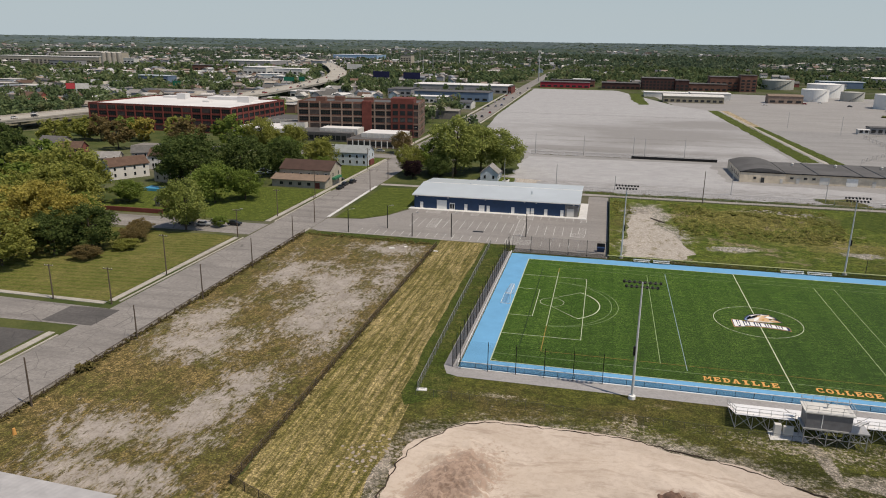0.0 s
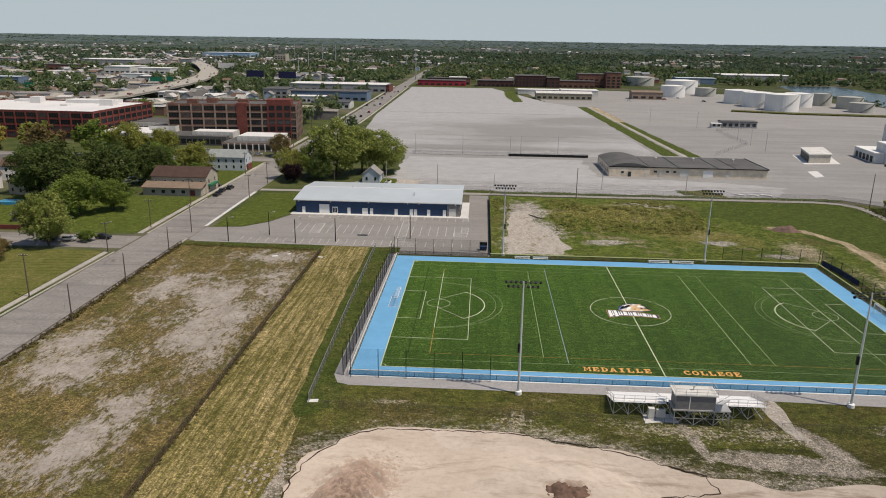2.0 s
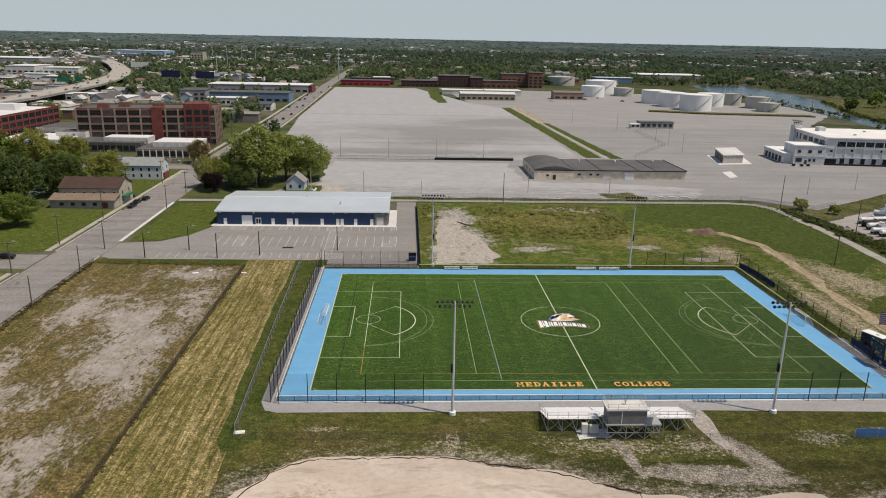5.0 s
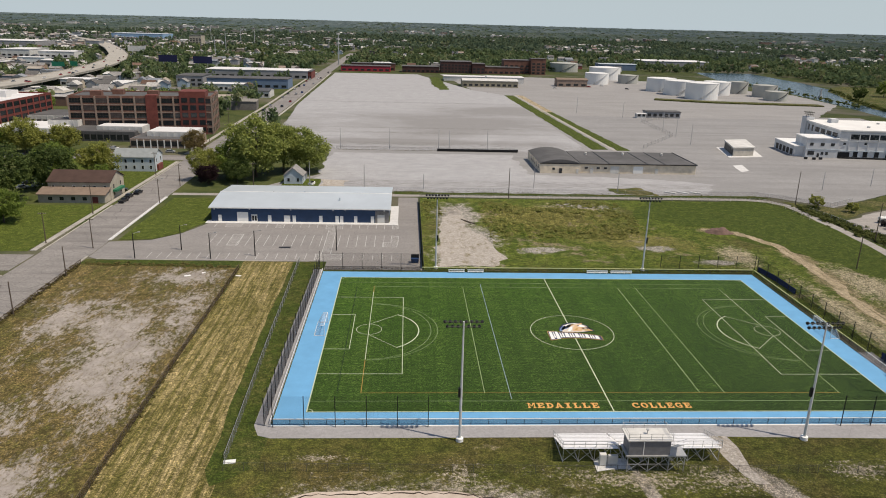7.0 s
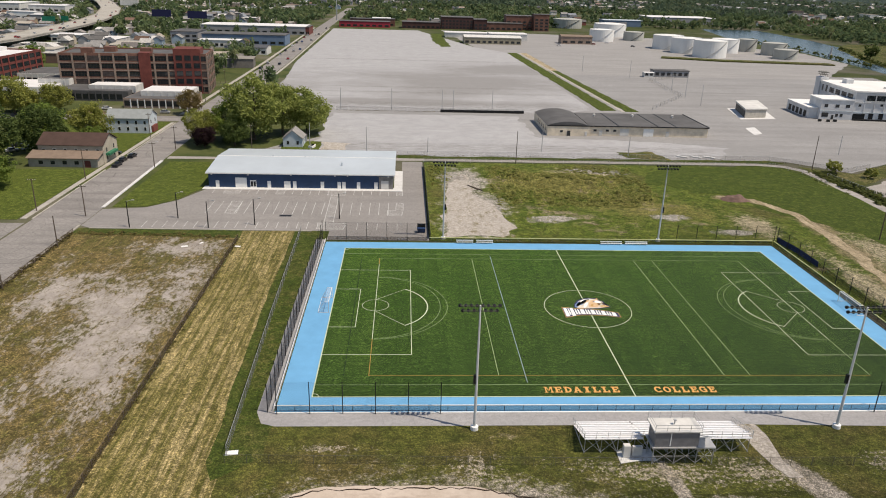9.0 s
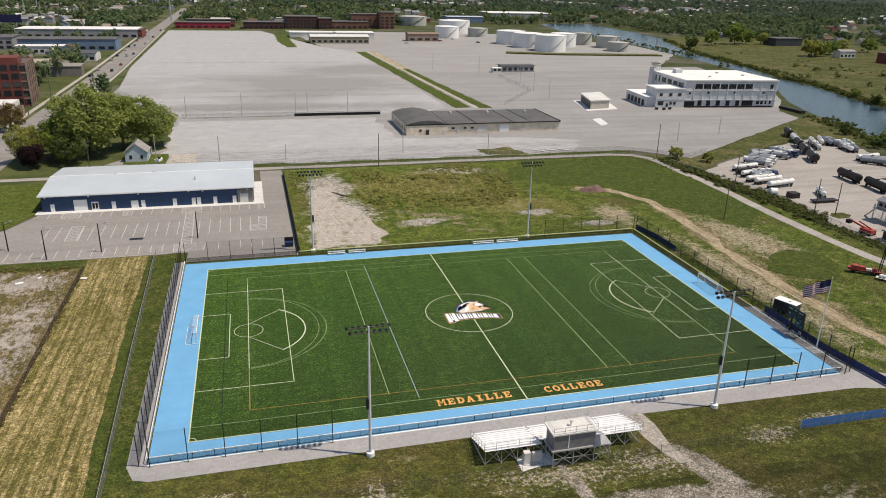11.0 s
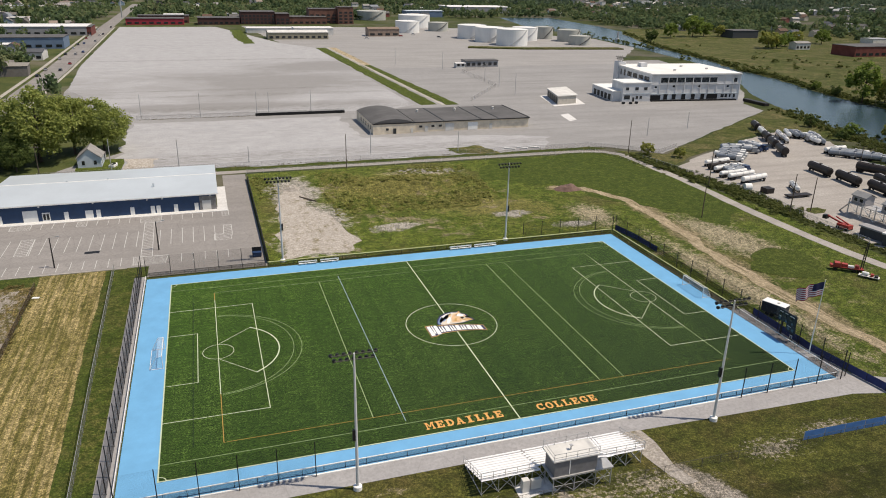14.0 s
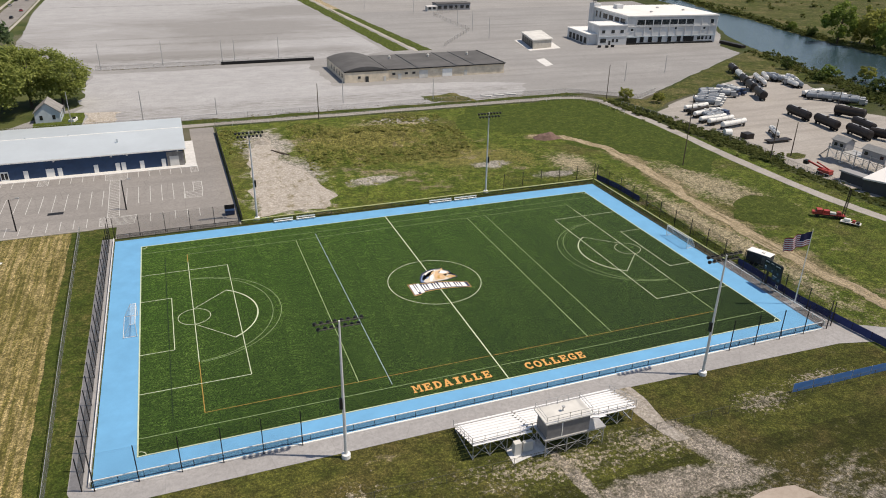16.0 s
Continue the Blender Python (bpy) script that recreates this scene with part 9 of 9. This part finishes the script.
heap("gravel_mound", 34.5, 104, 3.2, 3.6, 1.1, GRAVEL, "small heap of grey gravel in the field", 36, 0.2, 40, 14, 0.4)
for i, (px_, py_, tn) in enumerate(((37.5, 92, -60), (38.6, 91, -55))):
    tagged(part("old_beam", boxes((-3, -0.12, 0.03, 3, 0.12, 0.3)), WOODPOLE), "old dark timber lying on rubble", "timber").matrix_world = pose(px_, py_, 0.05, 0, 0, tn)
for i in range(3):
    tagged(part("concrete_slab", boxes((-2.2, -0.7, 0.0, 2.2, 0.7, 0.35)), SLAB), "pale concrete slab lying by the trail", "slab").matrix_world = pose(126 + 5.4 * i, 140.5, 0.1, 0, 0, -35)
field = scatter(3000, (44, 72, 98, 121), 0.2, 0.9, 0.7) + scatter(160, (23, 92, 31, 122), 0.25, 0.7, 0.9) + scatter(1100, (44, 56, 112, 80), 0.12, 0.5, 0.6)
field = [(x, y, z + mound_top(x, y), r, h) for x, y, z, r, h in field]
tagged(part("field_weeds", leafy_mesh("field_weeds", field, weed_leaves("field_weed_leaves", (0.13, 0.16, 0.034), (0.36, 0.345, 0.115)), 46, 0.32, 5), None), "tall weeds in the rough field", "weeds", kind="stuff")
hedge = scatter(900, [(169.5, 118), (171, 100), (173.5, 82), (175, 66), (176.5, 52), (175.5, 40)], 0.35, 1.3, 1.1, True, 2.2) + scatter(300, [(175.5, 40), (174.5, 25), (176, 12), (178, -8)], 0.25, 0.8, 1.0, True, 1.6) + scatter(520, [(276, 60), (274, 90), (284, 112), (290, 140), (306, 190)], 0.4, 1.7, 1.4, True, 4.5) + scatter(300, [(372, 60), (376, 200), (388, 250), (440, 400)], 0.4, 1.6, 1.4, True, 2.0) + scatter(70, [(600, 100), (470, 300), (540, 480)], 0.5, 2.0, 1.2, True, 40) + scatter(90, [(430, 500), (446, 700), (440, 800)], 1, 3, 1.6, True, 5)
hedge += scatter(420, (400, -40, 760, 420), 0.8, 3.4, 1.2) + scatter(800, [(368, 60), (370, 160), (376, 210), (386, 252)] + [(399, 287), (407, 325), (405, 341), (424, 393), (434, 439), (444, 487), (458, 547), (514, 690)], 0.5, 2.4, 1.3, True, 2.0)
tagged(part("bank_bushes", leafy_mesh("bank_bushes", hedge, weed_leaves("bush_leaves", (0.065, 0.088, 0.022), (0.18, 0.195, 0.06)), 36, 0.35, 6), None), "low bushes along yard fence and river banks", "bushes", kind="stuff")
edge_w = scatter(700, [(-71.2, -120), (-71.2, 44)], 0.2, 0.6, 1.2, True, 0.5) + scatter(420, [(-28, -84), (-28, 41)], 0.12, 0.4, 1.2, True, 0.35) + scatter(160, [(-69, 44), (-30, 42.5)], 0.3, 0.7, 0.8, True, 0.7) + scatter(12, [(-71, -58), (-71, -55)], 0.6, 1.1, 1.6, True, 0.6) + scatter(10, [(-70.5, -16), (-70.5, -15)], 0.5, 0.8, 1.6, True, 0.4)
edge_w += scatter(220, [(-20, 233), (76, 233)], 0.12, 0.4, 1.0, True, 0.4) + scatter(160, [(-44, 136.4), (160, 137)], 0.15, 0.45, 1.0, True, 0.5)
tagged(part("fence_weeds", leafy_mesh("fence_weeds", edge_w, weed_leaves("dry_weed_leaves", (0.08, 0.078, 0.024), (0.20, 0.165, 0.065)), 46, 0.30, 7), None), "dry weeds grown along the fences", "weeds", kind="stuff")
stones = scatter(260, [(-14, -74), (-9, -68)], 0.08, 0.35, 0.5, True, 2.2) + scatter(220, (22, -55, 29, -49), 0.06, 0.22, 0.4) + scatter(160, (84, -54, 92, -50), 0.06, 0.2, 0.4) + scatter(200, [(-4, -80), (2, -72), (6, -64)], 0.1, 0.3, 0.6, True, 2.0)
tagged(part("rubble", crowns_mesh("rubble", stones, plain("pale_rubble", (0.36, 0.31, 0.26), 0.95, 0, 0.3, 2), 8), None), "scattered pale broken rubble", "rubble", kind="stuff")


# ---- far woods and the houses among them ----
LAND = [(-110, 200), (-60, 200), (-70, 440), (-74, 820), (-60, 900), (120, 900), (330, 960), (460, 960), (470, 700), (430, 500), (380, 300), (300, 120), (100, 100), (-60, 100)]
STREET = [(-103, 200), (-64, 200), (-78, 1500), (-114, 1500)]
MEADOW = [(300, -300), (760, -300), (800, 420), (700, 600), (600, 740), (430, 760), (400, 420), (330, 220), (290, 60)]
YARD = [(160, -300), (390, -300), (390, 260), (300, 260), (160, 130)]
STREAM = [(430, 600), (550, 640), (580, 1000), (450, 1000)]
WEST = [(-372, -300), (-100, -300), (-100, 250), (-190, 400), (-318, 390), (-366, 240)]
FACTORY = [(-345, 225), (-84, 225), (-84, 325), (-180, 330), (-345, 390)]
CLEAR = [LAND, FACTORY, YARD, STREET, MEADOW, STREAM, WEST, band(HIGHWAY, 46)]
rng = random.Random(11)
spots, houses_at = [], []
while len(spots) < 19500:
    a = radians(rng.uniform(-52, 64))
    r = 330 + 2720 * rng.random() ** 1.1
    x, y = 15 + r * math.sin(a), -150 + r * math.cos(a)
    if y < 60 or any(inside(x, y, p) for p in CLEAR) or any(abs(x - fx) < fr and abs(y - fy) < fr for fx, fy, fr in FOOTPRINTS):
        continue
    town = x < -90 and y < 1700
    if r < 2500 and noise.noise((x * 0.005, y * 0.005, 5)) < (-0.14 if town else -0.24):
        if len(houses_at) < 262 and r < 2100 and rng.random() < 0.5:
            houses_at.append((x, y))
            FOOTPRINTS.append((x, y, 9))
        continue
    if town and rng.random() < 0.12:
        continue
    size = rng.uniform(3.0, 8.0)
    spots.append((x, y, rise(x, y) - 0.4, size, rng.uniform(7, 17)))
WOODS_LEAFY, WOODS_FAR = woods_material(), woods_material("hazed_far_leaves", (0.115, 0.155, 0.135))


def between(r0, r1):
    return [p for p in spots if r0 <= math.hypot(p[0] - 15, p[1] + 150) < r1]


tagged(part("town_trees", leafy_mesh("town_trees", between(0, 900), WOODS_LEAFY, 120, 0.19), None), "mixed green trees between the town streets", "woods", kind="stuff")
tagged(part("middle_woods", leafy_mesh("middle_woods", between(900, 1700), WOODS_LEAFY, 29, 0.375, 4), None), "mixed green woods beyond the town", "woods", kind="stuff")
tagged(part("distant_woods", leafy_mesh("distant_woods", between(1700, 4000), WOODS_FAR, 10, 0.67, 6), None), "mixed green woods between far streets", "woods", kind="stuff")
rim = []
for _ in range(6500):
    a, r = radians(rng.uniform(-52, 64)), rng.uniform(2900, 4500)
    x, y = 15 + r * math.sin(a), -150 + r * math.cos(a)
    if noise.noise((x * 0.004, y * 0.004, 2)) > -0.25:
        rim.append((x, y, rise(x, y), rng.uniform(7, 16), rng.uniform(4, 8)))
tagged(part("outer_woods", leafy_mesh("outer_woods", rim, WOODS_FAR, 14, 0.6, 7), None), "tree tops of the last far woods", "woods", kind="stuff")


def canopy(name, r0, r1, rows, cols, colors, label):
    """Closed tree tops over the far land, as one uneven sheet."""
    k = Mat(name)
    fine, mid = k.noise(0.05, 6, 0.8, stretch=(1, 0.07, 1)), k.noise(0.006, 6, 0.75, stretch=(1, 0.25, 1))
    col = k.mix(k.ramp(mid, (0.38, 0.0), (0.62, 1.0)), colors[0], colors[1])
    # fine noise, drawn out along y, sets darker flecks in the canopy colour
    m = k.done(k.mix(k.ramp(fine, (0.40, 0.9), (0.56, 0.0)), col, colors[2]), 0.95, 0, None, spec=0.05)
    verts = []
    for i in range(rows + 1):
        r = r0 + (r1 - r0) * (i / rows) ** 1.3
        for j in range(cols + 1):
            a = radians(-58 + 128 * j / cols)
            x, y = 15 + r * math.sin(a), -150 + r * math.cos(a)
            bump = 4 + (2.5 if r < 3700 else 1.0) * noise.noise((x * 0.02, y * 0.02, 1.0)) + (3.5 if r < 3700 else 1.2) * noise.noise((x * 0.031, y * 0.013, 4.0)) + rng.uniform(-1.6, 1.6) * (1 if r < 3700 else 0.5)
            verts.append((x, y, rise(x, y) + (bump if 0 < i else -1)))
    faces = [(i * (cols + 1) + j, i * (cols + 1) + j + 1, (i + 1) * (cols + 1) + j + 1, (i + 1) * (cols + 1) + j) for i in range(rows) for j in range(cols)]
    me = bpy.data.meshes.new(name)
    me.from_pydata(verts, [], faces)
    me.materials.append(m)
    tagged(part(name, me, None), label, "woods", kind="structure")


# both canopies have distance haze painted into their colours, paler and bluer at the rim
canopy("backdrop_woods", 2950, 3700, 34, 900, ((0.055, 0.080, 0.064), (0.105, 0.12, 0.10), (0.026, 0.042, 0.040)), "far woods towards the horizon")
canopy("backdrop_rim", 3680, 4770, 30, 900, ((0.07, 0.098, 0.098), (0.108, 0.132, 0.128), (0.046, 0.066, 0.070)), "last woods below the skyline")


def roofs_material():
    k = Mat("far_roofs_and_walls")
    stops = ((0.0, (0.62, 0.61, 0.58)), (0.22, (0.30, 0.28, 0.26)), (0.38, (0.12, 0.11, 0.105)), (0.52, (0.45, 0.42, 0.36)), (0.64, (0.16, 0.09, 0.065)), (0.76, (0.7, 0.69, 0.67)), (0.9, (0.22, 0.24, 0.27)))
    col = k.ramp(k.island(), *stops)
    return k.done(k.mix(k.ramp(k.noise(0.6, 4), (0.4, 0.3), (0.6, 0.0)), col, (0.08, 0.075, 0.07)), 0.85, 0, None, spec=0.2)


def far_town(spots_at, seed, tall=1.0):
    """Small gabled houses and flat sheds far off, joined: each has walls and a roof of its own."""
    rng = np.random.default_rng(seed)
    verts, faces = [], []
    for x, y in spots_at:
        w, d, h = rng.uniform(4, 8), rng.uniform(3.5, 5.5), rng.uniform(3.5, 6.5)
        if rng.random() < 0.18:
            w, d, h = rng.uniform(9, 24), rng.uniform(7, 14), rng.uniform(4, 8)
        h *= tall
        gable = 0.3 if w > 9 else rng.uniform(2, 3.4)
        t = rng.choice([0.0, 1.571, 0.12, 1.69])
        c, s_, z = math.cos(t), math.sin(t), rise(x, y) - 0.1
        spin = lambda p: (x + p[0] * c - p[1] * s_, y + p[0] * s_ + p[1] * c, z + p[2])
        n = len(verts)
        verts += [spin(p) for p in ((-w, -d, 0), (w, -d, 0), (w, d, 0), (-w, d, 0), (-w, -d, h), (w, -d, h), (w, d, h), (-w, d, h))]
        faces += [tuple(n + i for i in f) for f in ((0, 1, 5, 4), (1, 2, 6, 5), (2, 3, 7, 6), (3, 0, 4, 7))]
        n = len(verts)
        e = 0.4
        verts += [spin(p) for p in ((-w - e, -d - e, h), (w + e, -d - e, h), (w + e, d + e, h), (-w - e, d + e, h), (-w - e, 0, h + gable), (w + e, 0, h + gable))]
        faces += [tuple(n + i for i in f) for f in ((0, 1, 5, 4), (2, 3, 4, 5), (1, 2, 5), (3, 0, 4), (3, 2, 1, 0))]
    me = bpy.data.meshes.new("far_town")
    me.from_pydata(verts, [], faces)
    me.materials.append(roofs_material())
    return me


town_at = []
while len(town_at) < 1000:
    west = rng.random() < 0.62
    a = radians(rng.uniform(-50, -7) if west else rng.uniform(-7, 60))
    r = 560 + (1500 if west else 1800) * rng.random()
    x, y = 15 + r * math.sin(a), -150 + r * math.cos(a)
    if y < 330 or any(inside(x, y, p) for p in CLEAR) or any(abs(x - fx) < fr + 4 and abs(y - fy) < fr + 4 for fx, fy, fr in FOOTPRINTS):
        continue
    if noise.noise((x * 0.005, y * 0.005, 5)) > (0.3 if west else 0.1) or (not west and rng.random() < 0.8):
        continue
    town_at.append((x, y))
far_at = []
while len(far_at) < 1100:
    a, r = radians(rng.uniform(-50, 62)), rng.uniform(1700, 3500)
    x, y = 15 + r * math.sin(a), -150 + r * math.cos(a)
    if noise.noise((x * 0.003, y * 0.003, 8)) > (-0.05 if a < -0.15 else 0.2):
        far_at.append((x, y))
tagged(part("outer_town", far_town(far_at, 23, 1.7), None), "many pale roofs among the far woods", "houses", kind="stuff")
tagged(part("far_town", far_town(town_at, 17), None), "many small houses and sheds of the far town", "houses", kind="stuff")
HOUSE_KINDS = {}
FAR_LABEL = ("white", "cream", "grey", "pale blue", "tan", "red")
for i, (x, y) in enumerate(houses_at):
    s, r = rng.choice((0, 0, 0, 1, 2, 2, 3, 4, 5)), rng.randrange(4)
    key = (s, r)
    if key not in HOUSE_KINDS:
        HOUSE_KINDS[key] = house(x, y, 12, 9, 5.2, 8.2, rng.choice((0, 90, 5)), SIDINGS[s], SHINGLES[r], f"{FAR_LABEL[s]} gabled house among far trees", "few", "house", "far houses")
    else:
        copy_thing(HOUSE_KINDS[key], pose(x, y, 0.05, 0, 0, rng.choice((0, 90, 4, 94, 180))))
